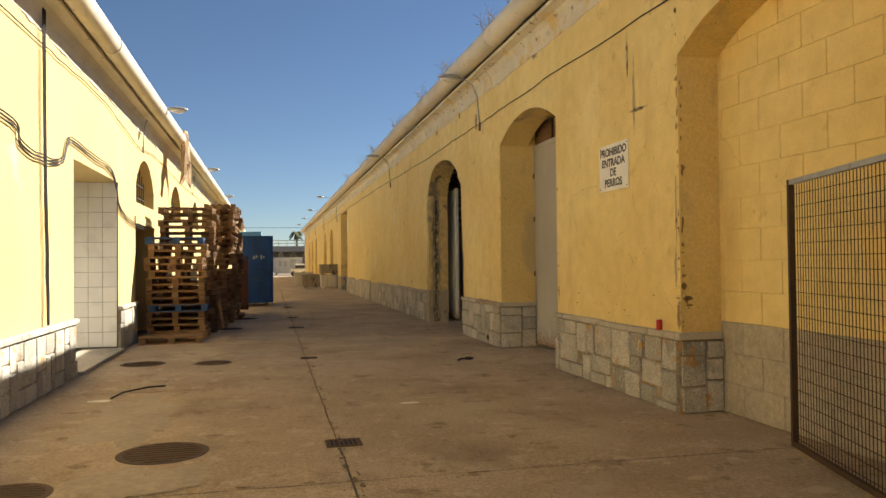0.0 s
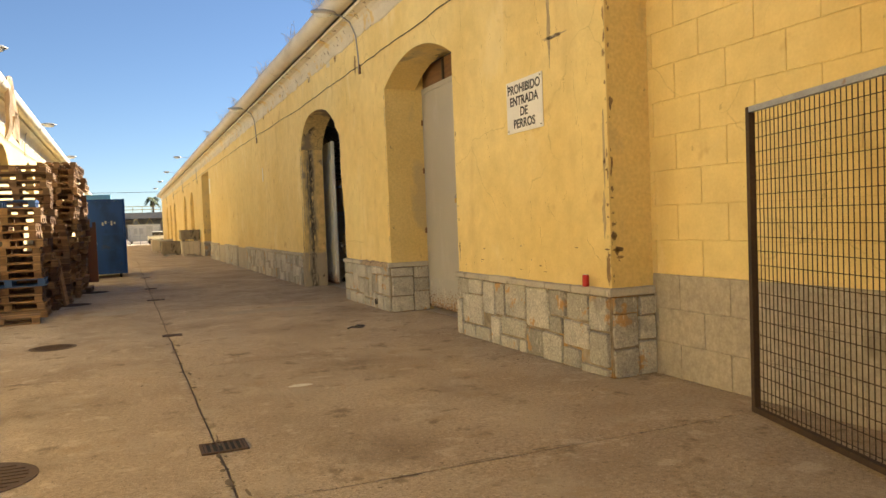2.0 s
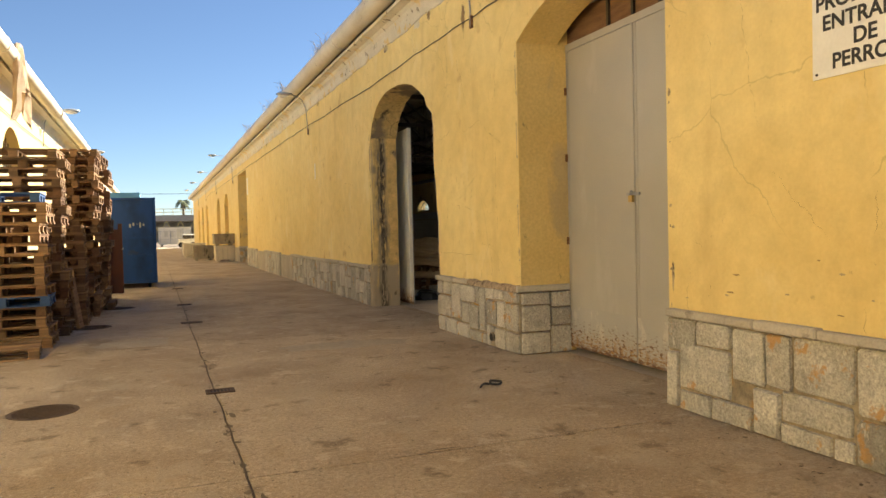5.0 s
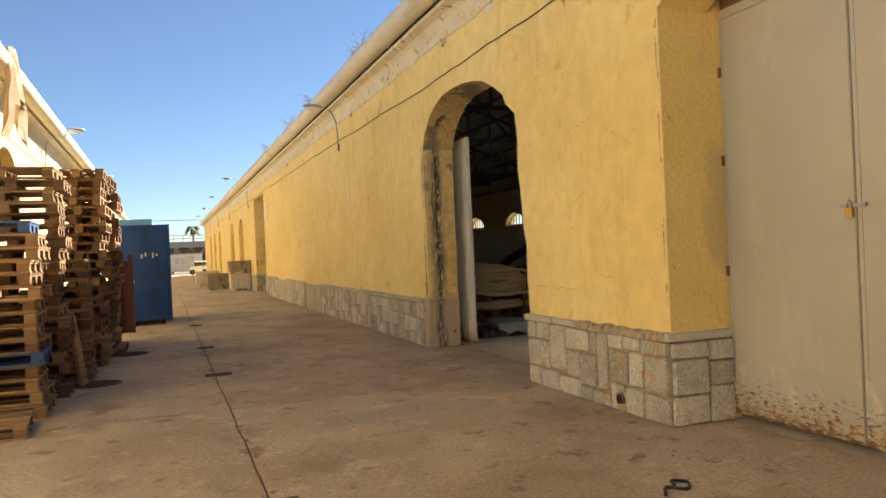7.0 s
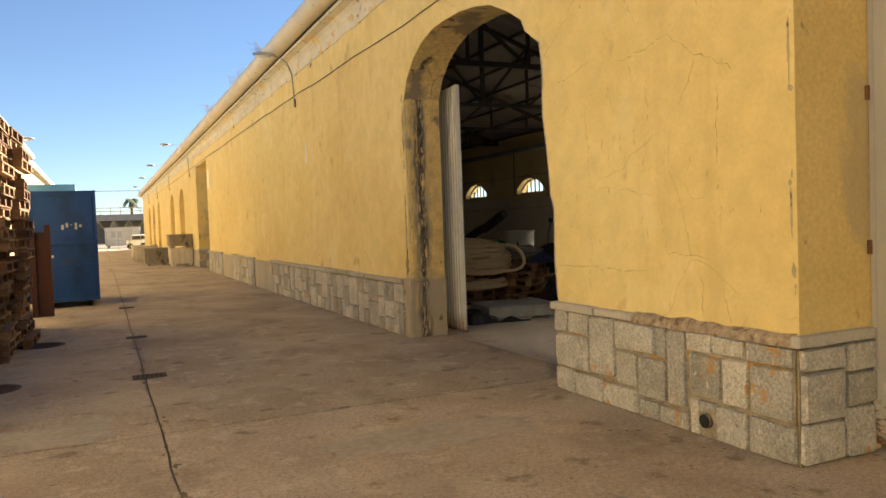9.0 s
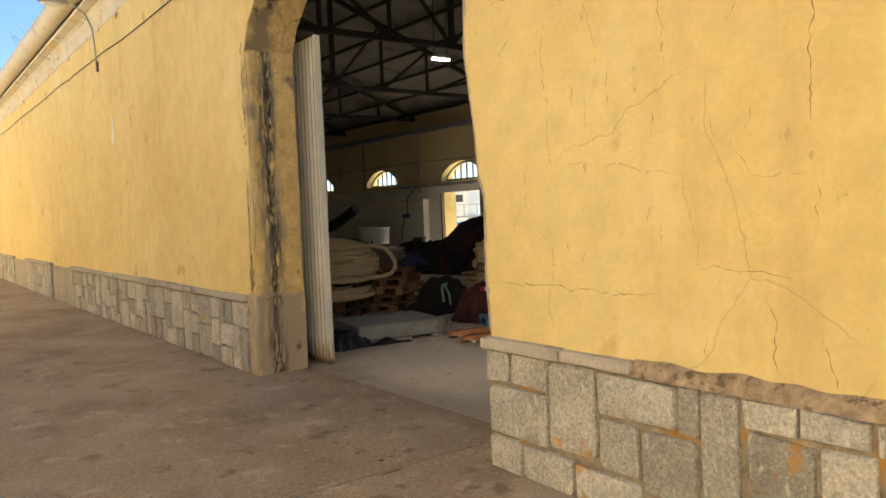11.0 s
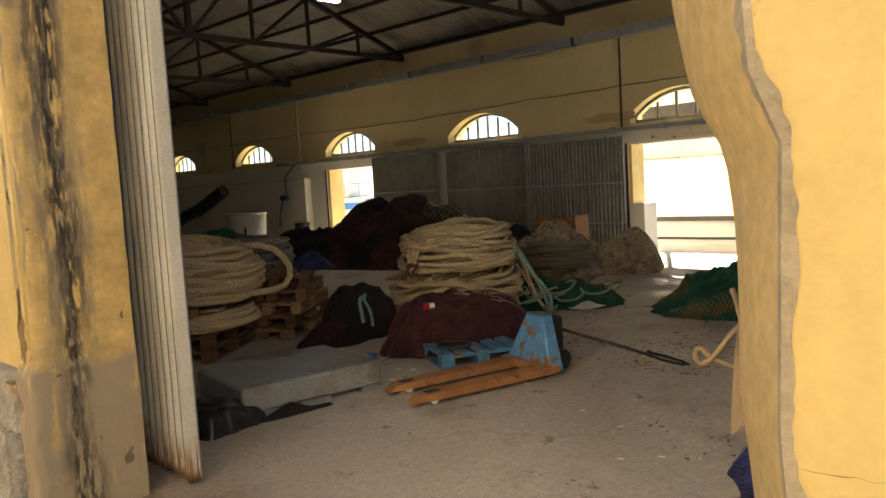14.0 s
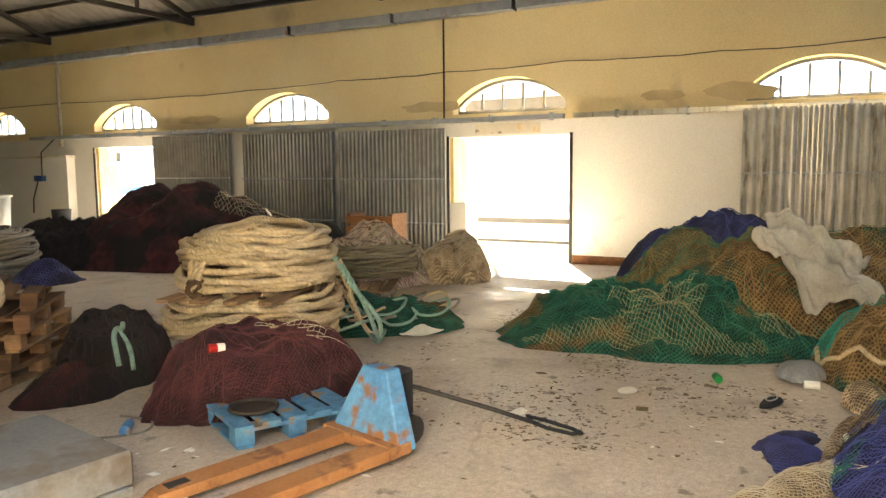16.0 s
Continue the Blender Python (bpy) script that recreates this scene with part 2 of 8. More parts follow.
stain(PAVING, (0.62, 0.55, 0.44), 42.0, 0.62, 0.68, 0.7, (1, 1, 1), 3.0, 2.0)
stain(PAVING, (0.10, 0.075, 0.05), 46.0, 0.61, 0.67, 0.75, (1, 1, 1), 3.0, 6.0)
EARTH = surface("ground_dirt", (0.14, 0.105, 0.07), (0.21, 0.16, 0.11), 0.6, 0.95, 0.5, 80)
FLOORM = surface("shed_concrete", (0.40, 0.33, 0.25), (0.58, 0.50, 0.40), 0.9, 0.38, 0.3, 90, rough2=0.8, cracks=0.22, crack_scale=0.3, grain_mix=0.4, mid=0.14, mid_scale=22)
stain(FLOORM, (0.19, 0.145, 0.095), 0.9, 0.54, 0.70, 0.6, (1, 1, 1), 9.0)
stain(FLOORM, (0.10, 0.075, 0.05), 4.5, 0.62, 0.67, 0.65, (1, 1, 1), 9.0, 4.0)
stain(FLOORM, (0.60, 0.54, 0.45), 1.6, 0.58, 0.68, 0.5, (1, 1, 1), 9.0, 8.0)
stain(FLOORM, (0.66, 0.62, 0.54), 40.0, 0.68, 0.72, 0.6, (1, 1, 1), 3.0, 1.0)
stain(FLOORM, (0.10, 0.075, 0.045), 38.0, 0.66, 0.70, 0.6, (1, 1, 1), 4.0, 7.0)
PIPE = surface("white_asbestos_pipe", (0.60, 0.55, 0.45), (0.70, 0.645, 0.54), 1.2, 0.8, 0.15, 50, grain_mix=0.15)
stain(PIPE, (0.42, 0.35, 0.25), 1.8, 0.55, 0.70, 0.6, (1, 0.4, 1), 8.0)
stain(PIPE, (0.16, 0.14, 0.11), 6.5, 0.655, 0.68, 0.8, (1, 1, 1), 8.0, 4.0)
GALV = surface("galvanised_sheet", (0.12, 0.122, 0.115), (0.21, 0.21, 0.195), 3.0, 0.34, 0.1, 60, 0.85, c3=(0.16, 0.14, 0.11), spots=0.62, spot_scale=2.0, rough2=0.5)
GALV2 = surface("white_sheet", (0.40, 0.39, 0.34), (0.60, 0.58, 0.51), 3.0, 0.30, 0.1, 60, 0.75, rough2=0.45)
stain(GALV2, (0.17, 0.135, 0.08), 3.0, 0.54, 0.64, 0.75, (1, 2.5, 0.35))
DOORG = surface("grey_door_paint", (0.40, 0.385, 0.345), (0.47, 0.45, 0.40), 0.8, 0.45, 0.06, 60, 0.1, c3=(0.33, 0.30, 0.25), spots=0.68, spot_scale=2.0, grain_mix=0.06)
stain(DOORG, (0.50, 0.485, 0.45), 2.2, 0.56, 0.68, 0.6, (1, 1, 0.4))
RUST = surface("rust", (0.13, 0.055, 0.025), (0.24, 0.12, 0.05), 8.0, 0.85, 0.5, 80, 0.1)
STEEL = surface("dark_steel", (0.035, 0.032, 0.03), (0.07, 0.06, 0.05), 3.0, 0.6, 0.2, 60, 0.5)
IRON = surface("gate_steel", (0.27, 0.285, 0.315), (0.38, 0.395, 0.42), 5.0, 0.5, 0.15, 60, 0.25, c3=(0.26, 0.14, 0.07), spots=0.63, spot_scale=6)
WIRE = surface("gate_wire", (0.045, 0.028, 0.018), (0.09, 0.055, 0.032), 6.0, 0.7, 0.2, 60, 0.3)
ROOFM = surface("roof_sheet", (0.22, 0.205, 0.18), (0.30, 0.28, 0.25), 1.5, 0.8, 0.2, 40, 0.1, c3=(0.15, 0.14, 0.12), spots=0.6)
CABLE = plain("black_cable", (0.025, 0.023, 0.022), 0.6)
TILE = surface("white_tile", (0.66, 0.66, 0.63), (0.74, 0.74, 0.71), 2.0, 0.25, 0.03, 30, vary=0.05, grain_mix=0.05)
WOOD = surface("pallet_wood", (0.18, 0.105, 0.052), (0.33, 0.20, 0.10), 3.0, 0.85, 0.4, 30, c3=(0.16, 0.10, 0.05), spots=0.62, spot_scale=2.5, vary=0.35, stretch=(1, 6, 6))
WOODB = surface("pallet_wood_brown", (0.12, 0.062, 0.03), (0.20, 0.11, 0.055), 3.0, 0.85, 0.4, 30, vary=0.35, stretch=(6, 1, 6))
WOODBLUE = surface("blue_painted_wood", (0.02, 0.06, 0.17), (0.04, 0.10, 0.24), 4.0, 0.7, 0.35, 40, c3=(0.18, 0.13, 0.08), spots=0.63, spot_scale=6)
BINBLUE = surface("blue_container_paint", (0.004, 0.045, 0.20), (0.006, 0.065, 0.26), 0.8, 0.5, 0.1, 50, 0.15, c3=(0.05, 0.055, 0.08), spots=0.63, spot_scale=1.6)
stain(BINBLUE, (0.003, 0.018, 0.07), 1.1, 0.50, 0.66, 0.7, (1, 1, 0.6))
BINTOP = plain("light_blue_lid", (0.14, 0.36, 0.46), 0.5)
CLOTH = surface("brown_sacking", (0.34, 0.245, 0.15), (0.47, 0.36, 0.24), 3.0, 0.9, 0.4, 60)
SIGNW = plain("white_sign_sheet", (0.78, 0.77, 0.72), 0.45)
INK = plain("black_ink", (0.02, 0.02, 0.02), 0.5)
CANRED = plain("red_can_paint", (0.45, 0.02, 0.02), 0.3, 0.3)
CANGREEN = plain("green_can_paint", (0.02, 0.22, 0.06), 0.3, 0.3)
# for black things, and for unlit hollows painted flat black
BLACK = plain("black_parts_and_void_shade", (0.012, 0.012, 0.012), 0.8)
LAMPG = plain("lamp_aluminium", (0.45, 0.44, 0.40), 0.4, 0.6)
HULL = surface("hull_white", (0.58, 0.565, 0.50), (0.68, 0.66, 0.59), 0.8, 0.4, 0.04, 30, c3=(0.66, 0.58, 0.46), spots=0.72, spot_scale=0.8, grain_mix=0.05)
HULLBLUE = plain("hull_blue", (0.03, 0.16, 0.45), 0.4)
CONC = surface("old_concrete_box", (0.46, 0.41, 0.33), (0.58, 0.53, 0.44), 2.0, 0.85, 0.3, 50, vary=0.1)
SLABM = surface("grey_plastic_slab", (0.18, 0.187, 0.19), (0.28, 0.285, 0.28), 2.0, 0.55, 0.12, 40, c3=(0.15, 0.12, 0.09), spots=0.60, spot_scale=2.2)
stain(SLABM, (0.17, 0.13, 0.09), 1.7, 0.52, 0.62, 0.65)
ORANGE = surface("rusty_orange_paint", (0.30, 0.125, 0.04), (0.42, 0.20, 0.075), 4.0, 0.7, 0.35, 50, 0.1, c3=(0.20, 0.09, 0.04), spots=0.6, spot_scale=5)
JACKBLUE = surface("chipped_blue_paint", (0.07, 0.22, 0.44), (0.13, 0.32, 0.54), 3.0, 0.55, 0.25, 50, 0.1, c3=(0.26, 0.12, 0.05), spots=0.535, spot_scale=5, mid=0.2)
PALBLUE = surface("light_blue_pallet_paint", (0.05, 0.16, 0.30), (0.09, 0.23, 0.38), 3.0, 0.8, 0.4, 50, c3=(0.22, 0.16, 0.10), spots=0.57, spot_scale=6, mid=0.25)
LEAFM = surface("weed_leaf", (0.05, 0.07, 0.02), (0.11, 0.12, 0.05), 8, 0.8, 0.2, 60)
TRUNKM = surface("palm_trunk", (0.14, 0.10, 0.06), (0.22, 0.16, 0.10), 2, 0.9, 0.4, 20)
TARP = surface("white_tarp", (0.66, 0.61, 0.50), (0.80, 0.76, 0.66), 4, 0.6, 0.2, 40)
SANDM = surface("quay_concrete", (0.42, 0.38, 0.32), (0.52, 0.48, 0.41), 0.6, 0.9, 0.3, 60)


def rope_mat(name, c1, c2, twist=55.0, c3=None):
    """Laid rope: a slanting wave along the rope's own length, with grime."""
    m = surface(name, c1, c2, 1.2, 0.9, 0.3, 25, c3=c3, spots=0.6, spot_scale=2.0, uv=True)
    n, l = m.node_tree.nodes, m.node_tree.links
    tc, mp, w = n.new("ShaderNodeTexCoord"), n.new("ShaderNodeMapping"), n.new("ShaderNodeTexWave")
    mp.inputs["Rotation"].default_value = (0, 0, radians(35))
    l.new(tc.outputs["UV"], mp.inputs[0])
    w.inputs["Scale"].default_value = twist / 6
    l.new(mp.outputs[0], w.inputs[0])
    bp = n.new("ShaderNodeBump")
    bp.inputs["Strength"].default_value, bp.inputs["Distance"].default_value = 0.6, 0.012
    l.new(w.outputs["Fac"] if "Fac" in w.outputs else w.outputs[1], bp.inputs["Height"])
    l.new(bp.outputs[0], n["Principled BSDF"].inputs["Normal"])
    return m


ROPE = rope_mat("manila_rope", (0.50, 0.38, 0.22), (0.62, 0.49, 0.31), c3=(0.36, 0.26, 0.15))
ROPEGREY = rope_mat("grey_rope", (0.20, 0.18, 0.15), (0.30, 0.27, 0.22))
ROPEGREEN = rope_mat("pale_green_rope", (0.20, 0.34, 0.27), (0.32, 0.44, 0.36))


def net_mat(name, c1, c2, c3, sc=45.0, spots=0.55):
    """Heaped netting: knots and strands as a fine cell relief with dark gaps."""
    m = surface(name, c1, c2, 2.6, 0.95, 0.4, 50, c3=c3, spots=spots, spot_scale=1.6, mid=0.55, mid_scale=8)
    n, l = m.node_tree.nodes, m.node_tree.links
    b = n["Principled BSDF"]
    tc = n.new("ShaderNodeTexCoord")
    mx2 = n.new("ShaderNodeMath")
    mx2.operation = "MAXIMUM"
    for k, turn in enumerate((32, -41)):
        mp, w = n.new("ShaderNodeMapping"), n.new("ShaderNodeTexWave")
        mp.inputs["Rotation"].default_value = (radians(20 * k), radians(30), radians(turn))
        l.new(tc.outputs["Object"], mp.inputs[0])
        w.inputs["Scale"].default_value, w.inputs["Distortion"].default_value = sc / 3.2, 10.0
        w.inputs["Detail"].default_value, w.inputs["Detail Scale"].default_value = 2.0, 0.35
        l.new(mp.outputs[0], w.inputs[0])
        l.new(w.outputs["Fac"], mx2.inputs[k])
    r = n.new("ShaderNodeMapRange")
    r.inputs[1].default_value, r.inputs[2].default_value = 0.45, 0.95
    r.inputs[3].default_value, r.inputs[4].default_value = 0.30, 1.25
    l.new(mx2.outputs[0], r.inputs[0])
    mx = n.new("ShaderNodeMix")
    mx.data_type, mx.blend_type = "RGBA", "MULTIPLY"
    mx.inputs[0].default_value = 1.0
    l.new(b.inputs["Base Color"].links[0].from_socket, mx.inputs[6])
    l.new(r.outputs[0], mx.inputs[7])
    l.new(mx.outputs[2], b.inputs["Base Color"])
    bp = n.new("ShaderNodeBump")
    bp.inputs["Strength"].default_value, bp.inputs["Distance"].default_value = 0.8, 0.012
    l.new(r.outputs[0], bp.inputs["Height"])
    l.new(bp.outputs[0], b.inputs["Normal"])
    return m


NETMAROON = net_mat("maroon_net", (0.030, 0.007, 0.009), (0.065, 0.016, 0.018), (0.11, 0.045, 0.035), 75, 0.6)
NETBLACK = net_mat("black_net", (0.006, 0.005, 0.005), (0.016, 0.011, 0.011), (0.045, 0.012, 0.012), 85, 0.6)
NETDARK = net_mat("dark_maroon_net", (0.020, 0.007, 0.008), (0.085, 0.019, 0.019), (0.010, 0.006, 0.006), 70, 0.50)
NETGREEN = net_mat("green_net", (0.006, 0.055, 0.034), (0.016, 0.11, 0.065), (0.15, 0.095, 0.035), 35, 0.55)
NETOCHRE = net_mat("ochre_net", (0.15, 0.092, 0.030), (0.24, 0.155, 0.06), (0.03, 0.09, 0.05), 35, 0.555)
NETNAVY = net_mat("navy_net", (0.020, 0.024, 0.085), (0.044, 0.05, 0.165), (0.02, 0.02, 0.05), 45)
NETTAN = net_mat("tan_net", (0.34, 0.25, 0.15), (0.45, 0.35, 0.22), (0.22, 0.15, 0.09), 45)
NETPINK = net_mat("pale_pink_net", (0.38, 0.26, 0.22), (0.50, 0.42, 0.33), (0.20, 0.16, 0.12), 40)
STRGREEN = surface("green_twine", (0.010, 0.10, 0.06), (0.03, 0.17, 0.10), 2.0, 0.9, 0.1, 40, c3=(0.20, 0.14, 0.055), spots=0.56, spot_scale=1.8)
STROCHRE = surface("ochre_twine", (0.21, 0.135, 0.05), (0.30, 0.20, 0.08), 2.0, 0.9, 0.1, 40, c3=(0.05, 0.14, 0.075), spots=0.58, spot_scale=1.5)
STROLIVE = surface("olive_twine", (0.20, 0.19, 0.09), (0.36, 0.33, 0.19), 3.0, 0.9, 0.1, 40)
STRTAN = plain("pale_twine", (0.46, 0.40, 0.28), 0.9)
STRMAROON = plain("maroon_twine", (0.10, 0.030, 0.031), 0.9)
STRBLACK = plain("black_twine", (0.018, 0.014, 0.014), 0.9)
TEALTW = plain("teal_twine", (0.02, 0.24, 0.19), 0.9)
STRBLUE = plain("blue_twine", (0.05, 0.06, 0.21), 0.9)


# ---- building blocks ----
def part(name, bm, material, parent=None, label="", smooth=False):
    me = bpy.data.meshes.new(name)
    bm.normal_update()
    bm.to_mesh(me)
    bm.free()
    me.materials.append(material)
    if smooth:
        for p in me.polygons:
            p.use_smooth = True
    ob = new(name, me)
    ob.parent = parent
    if label:
        tagged(ob, label)
    return ob


def box(bm, x0, x1, y0, y1, z0, z1, m=None):
    r = bmesh.ops.create_cube(bm, size=1)["verts"]
    bmesh.ops.scale(bm, vec=(x1 - x0, y1 - y0, z1 - z0), verts=r)
    bmesh.ops.translate(bm, vec=((x0 + x1) / 2, (y0 + y1) / 2, (z0 + z1) / 2), verts=r)
    if m is not None:
        bmesh.ops.transform(bm, matrix=m, verts=r)
    return r


def boxes(*spans, bevel=0.0, m=None):
    bm = bmesh.new()
    for s in spans:
        box(bm, *s, m=m)
    if bevel:
        bmesh.ops.bevel(bm, geom=bm.edges[:], offset=bevel, segments=1, affect="EDGES")
    return bm


def beam(bm, a, b, w, h=None):
    """A square bar from a to b."""
    a, b = Vector(a), Vector(b)
    d = b - a
    m = Matrix.Translation((a + b) / 2) @ d.to_track_quat("X", "Z").to_matrix().to_4x4()
    box(bm, -d.length / 2, d.length / 2, -w / 2, w / 2, -(h or w) / 2, (h or w) / 2, m)


def cyl(bm, r1, r2, h, seg=24, m=None, caps=True):
    m = (m or Matrix()) @ Matrix.Translation((0, 0, h / 2))
    return bmesh.ops.create_cone(bm, cap_ends=caps, segments=seg, radius1=r1, radius2=r2, depth=h, matrix=m)["verts"]


def tube(name, pts, r, material, parent=None, label="", seg=8, cap=True):
    """A round bar along points, with UVs in metres along and around it."""
    pts = [Vector(p) for p in pts]
    ring0, verts, faces, uvs = None, [], [], []
    up, dist, lens = None, 0.0, []
    for i, p in enumerate(pts):
        t = (pts[min(i + 1, len(pts) - 1)] - pts[max(i - 1, 0)]).normalized()
        if up is None:
            up = t.orthogonal().normalized()
        up = (up - t * up.dot(t)).normalized()
        side = t.cross(up)
        if i:
            dist += (p - pts[i - 1]).length
        lens.append(dist)
        rr = r[i] if isinstance(r, (list, tuple)) else r
        for k in range(seg):
            a = 2 * math.pi * k / seg
            verts.append(p + (up * math.cos(a) + side * math.sin(a)) * rr)
    r0 = r[0] if isinstance(r, (list, tuple)) else r
    for i in range(len(pts) - 1):
        for k in range(seg):
            k2 = (k + 1) % seg
            faces.append((i * seg + k, i * seg + k2, (i + 1) * seg + k2, (i + 1) * seg + k))
            c = 2 * math.pi * r0 / seg
            uvs += [(lens[i], k * c), (lens[i], (k + 1) * c), (lens[i + 1], (k + 1) * c), (lens[i + 1], k * c)]
    n = len(verts)
    if cap:
        faces += [tuple(range(seg))[::-1], tuple(range(n - seg, n))]
        uvs += [(0, 0)] * (2 * seg)
    me = bpy.data.meshes.new(name)
    me.from_pydata(verts, [], faces)
    lay = me.uv_layers.new()
    lay.data.foreach_set("uv", np.array(uvs, dtype=np.float32).ravel())
    for p in me.polygons:
        p.use_smooth = len(p.vertices) == 4
    me.materials.append(material)
    ob = new(name, me)
    ob.parent = parent
    if label:
        tagged(ob, label)
    return ob


def eased(pts, n=6):
    """A smooth line through points."""
    v = [Vector(p) for p in pts]
    out = []
    for a, b, c, d in zip([v[0]] + v[:-2], v[:-1], v[1:], v[2:] + [v[-1]]):
        for k in range(n):
            t = k / n
            out.append(0.5 * (2 * b + (c - a) * t + (2 * a - 5 * b + 4 * c - d) * t * t + (3 * b - a - 3 * c + d) * t ** 3))
    return out + [v[-1]]


def empty(name, m, label, category, group="", kind=""):
    ob = new(name)
    ob.matrix_world = m
    return tagged(ob, label, category, group, kind)


def arch(yc, w, base, spring, rise, n=14):
    """The outline of an opening with a curved head, from its low-y foot over the top to the other foot."""
    a, h = w / 2, rise
    rad = (a * a + h * h) / (2 * h)
    half = math.asin(min(1, a / rad)) if h < a else math.pi - math.asin(a / rad)
    pts = [(yc - a, base)]
    for i in range(n + 1):
        t = -half + 2 * half * i / n
        pts.append((yc + rad * math.sin(t), spring + h - rad + rad * math.cos(t)))
    return pts + [(yc + a, base)]


def notched(x0, x1, y0, y1, z0, z1, notches):
    """A wall along y with openings that rise from its foot; each is an outline of (y, z)."""
    pts = [(y0, z0)]
    for o in sorted(notches, key=lambda q: q[0][0]):
        pts += [(y, z) for y, z in o]
    pts += [(y1, z0), (y1, z1), (y0, z1)]
    bm = bmesh.new()
    f = bm.faces.new([bm.verts.new((x0, y, z)) for y, z in pts])
    e = bmesh.ops.extrude_face_region(bm, geom=[f])["geom"]
    bmesh.ops.translate(bm, vec=(x1 - x0, 0, 0), verts=[v for v in e if isinstance(v, bmesh.types.BMVert)])
    bmesh.ops.triangulate(bm, faces=[q for q in bm.faces if len(q.verts) > 4])
    bmesh.ops.recalc_face_normals(bm, faces=bm.faces[:])
    return bm


def wobble(p, s, seed=0.0):
    return noise.noise(Vector((p[0] * s + seed, p[1] * s - seed, p[2] * s + 2 * seed)))


# ---- ground and paving ----
# one sheet, stepped down under the shed so that the sloping floor lies above it
bm = bmesh.new()
rows = [[bm.verts.new((x, y, z)) for y in (-500, 1100)] for x, z in ((-1200, -0.03), (0.30, -0.03), (0.32, -0.22), (16.5, -0.22))]
for a, b in zip(rows[:-1], rows[1:]):
    bm.faces.new((a[0], b[0], b[1], a[1]))
tagged(part("ground", bm, EARTH), "dusty brown earth and worn concrete yard", "ground", kind="structure")
pave = tagged(part("pavement", boxes((-6.95, 0.6, -12, 95, -0.028, -0.02)), EARTH), "worn brown concrete paving of the alley", "pavement", kind="structure")

# ---- west wall of the long shed ----
WALL_X0, WALL_X1, TOP = 0.04, 0.58, 5.15
D1 = arch(8.37, 2.72, 0, 3.70, 0.36)
jag = [(12.41, 0), (12.40, 0.45), (12.41, 0.84), (12.44, 1.2), (12.43, 1.69), (12.48, 1.81), (12.50, 2.1), (12.545, 2.39), (12.58, 2.62), (12.56, 3.0),
       (12.60, 3.30), (12.70, 3.36), (12.86, 3.47), (12.93, 3.60), (13.2, 3.76), (13.55, 3.92), (13.9, 4.0), (14.3, 4.05), (14.75, 4.06), (15.1, 4.04),
       (15.45, 3.95), (15.75, 3.80), (16.0, 3.58), (16.13, 3.33), (16.15, 3.1), (16.13, 1.6), (16.14, 0)]
D0 = arch(2.335, 2.65, 0, 3.68, 0.38)
D3 = [(37.4, 0), (37.4, 4.45), (41.1, 4.45), (41.1, 0)]
FAR = [arch(c, 2.6, 0, 3.2, 0.7, 8) for c in (48.0, 53.9, 65.5, 71.4, 77.3)]
wall_west = tagged(part("wall_west", notched(WALL_X0, WALL_X1, -9, 88, 0, TOP, [D0, D1, jag, D3, *FAR]), YELLOW),
                   "yellow plastered shed wall with cracks and arched openings", "wall", kind="structure")
# reveal linings stand 3 mm proud of the opening's sides
def lining(outline, name, t=0.004, x0=WALL_X0 + 0.01, x1=WALL_X1, mat=REVEAL):
    bm = bmesh.new()
    for (ya, za), (yb, zb) in zip(outline[:-1], outline[1:]):
        cy, cz = sum(p[0] for p in outline) / len(outline), 1.8
        vs = []
        for y, z in ((ya, za), (yb, zb)):
            s = Vector((cy - y, cz - z, 0)).normalized() * t
            vs.append((y + s.x, z + s.y))
        q = [bm.verts.new((x, y, z)) for x, (y, z) in ((x0, vs[0]), (x0, vs[1]), (x1, vs[1]), (x1, vs[0]))]
        bm.faces.new(q)
    return part(name, bm, mat, wall_west)


for o in (D0, D1, jag[:-3], D3, *FAR):
    lining(o, "reveal", mat=STAINED if len(o) == len(jag) - 3 else REVEAL)
WORNJ = surface("scraped_yellow_jamb", (0.66, 0.50, 0.23), (0.75, 0.59, 0.29), 1.4, 0.9, 0.5, 30, c3=(0.44, 0.40, 0.33), spots=0.62, spot_scale=2.6, cracks=0.5, crack_scale=1.4, mid=0.10)
# worn, splayed jamb on the low side of the broken arch, with scraped grey edge
def jag_y(z):
    side = [q for q in jag if q[1] <= 3.4 and q[0] < 12.8]
    for (ya, za), (yb, zb) in zip(side[:-1], side[1:]):
        if za <= z <= zb:
            return ya + (yb - ya) * (z - za) / (zb - za)
    return side[-1][0]


def jamb_point(s, z):
    """s runs from the outer face (0) to the inner corner (1)."""
    bulge = 0.10 * math.exp(-((z - 2.15) / 0.45) ** 2) + 0.05 * min(1, max(0, z - 2.2))
    y = jag_y(z) + (0.26 + bulge) * (1 - (1 - s) ** 1.5) + 0.012 * wobble((s * 2, z, 1), 3.0) * s
    return (WALL_X0 + 0.004 + (WALL_X1 - WALL_X0) * s, y + 0.006, z)


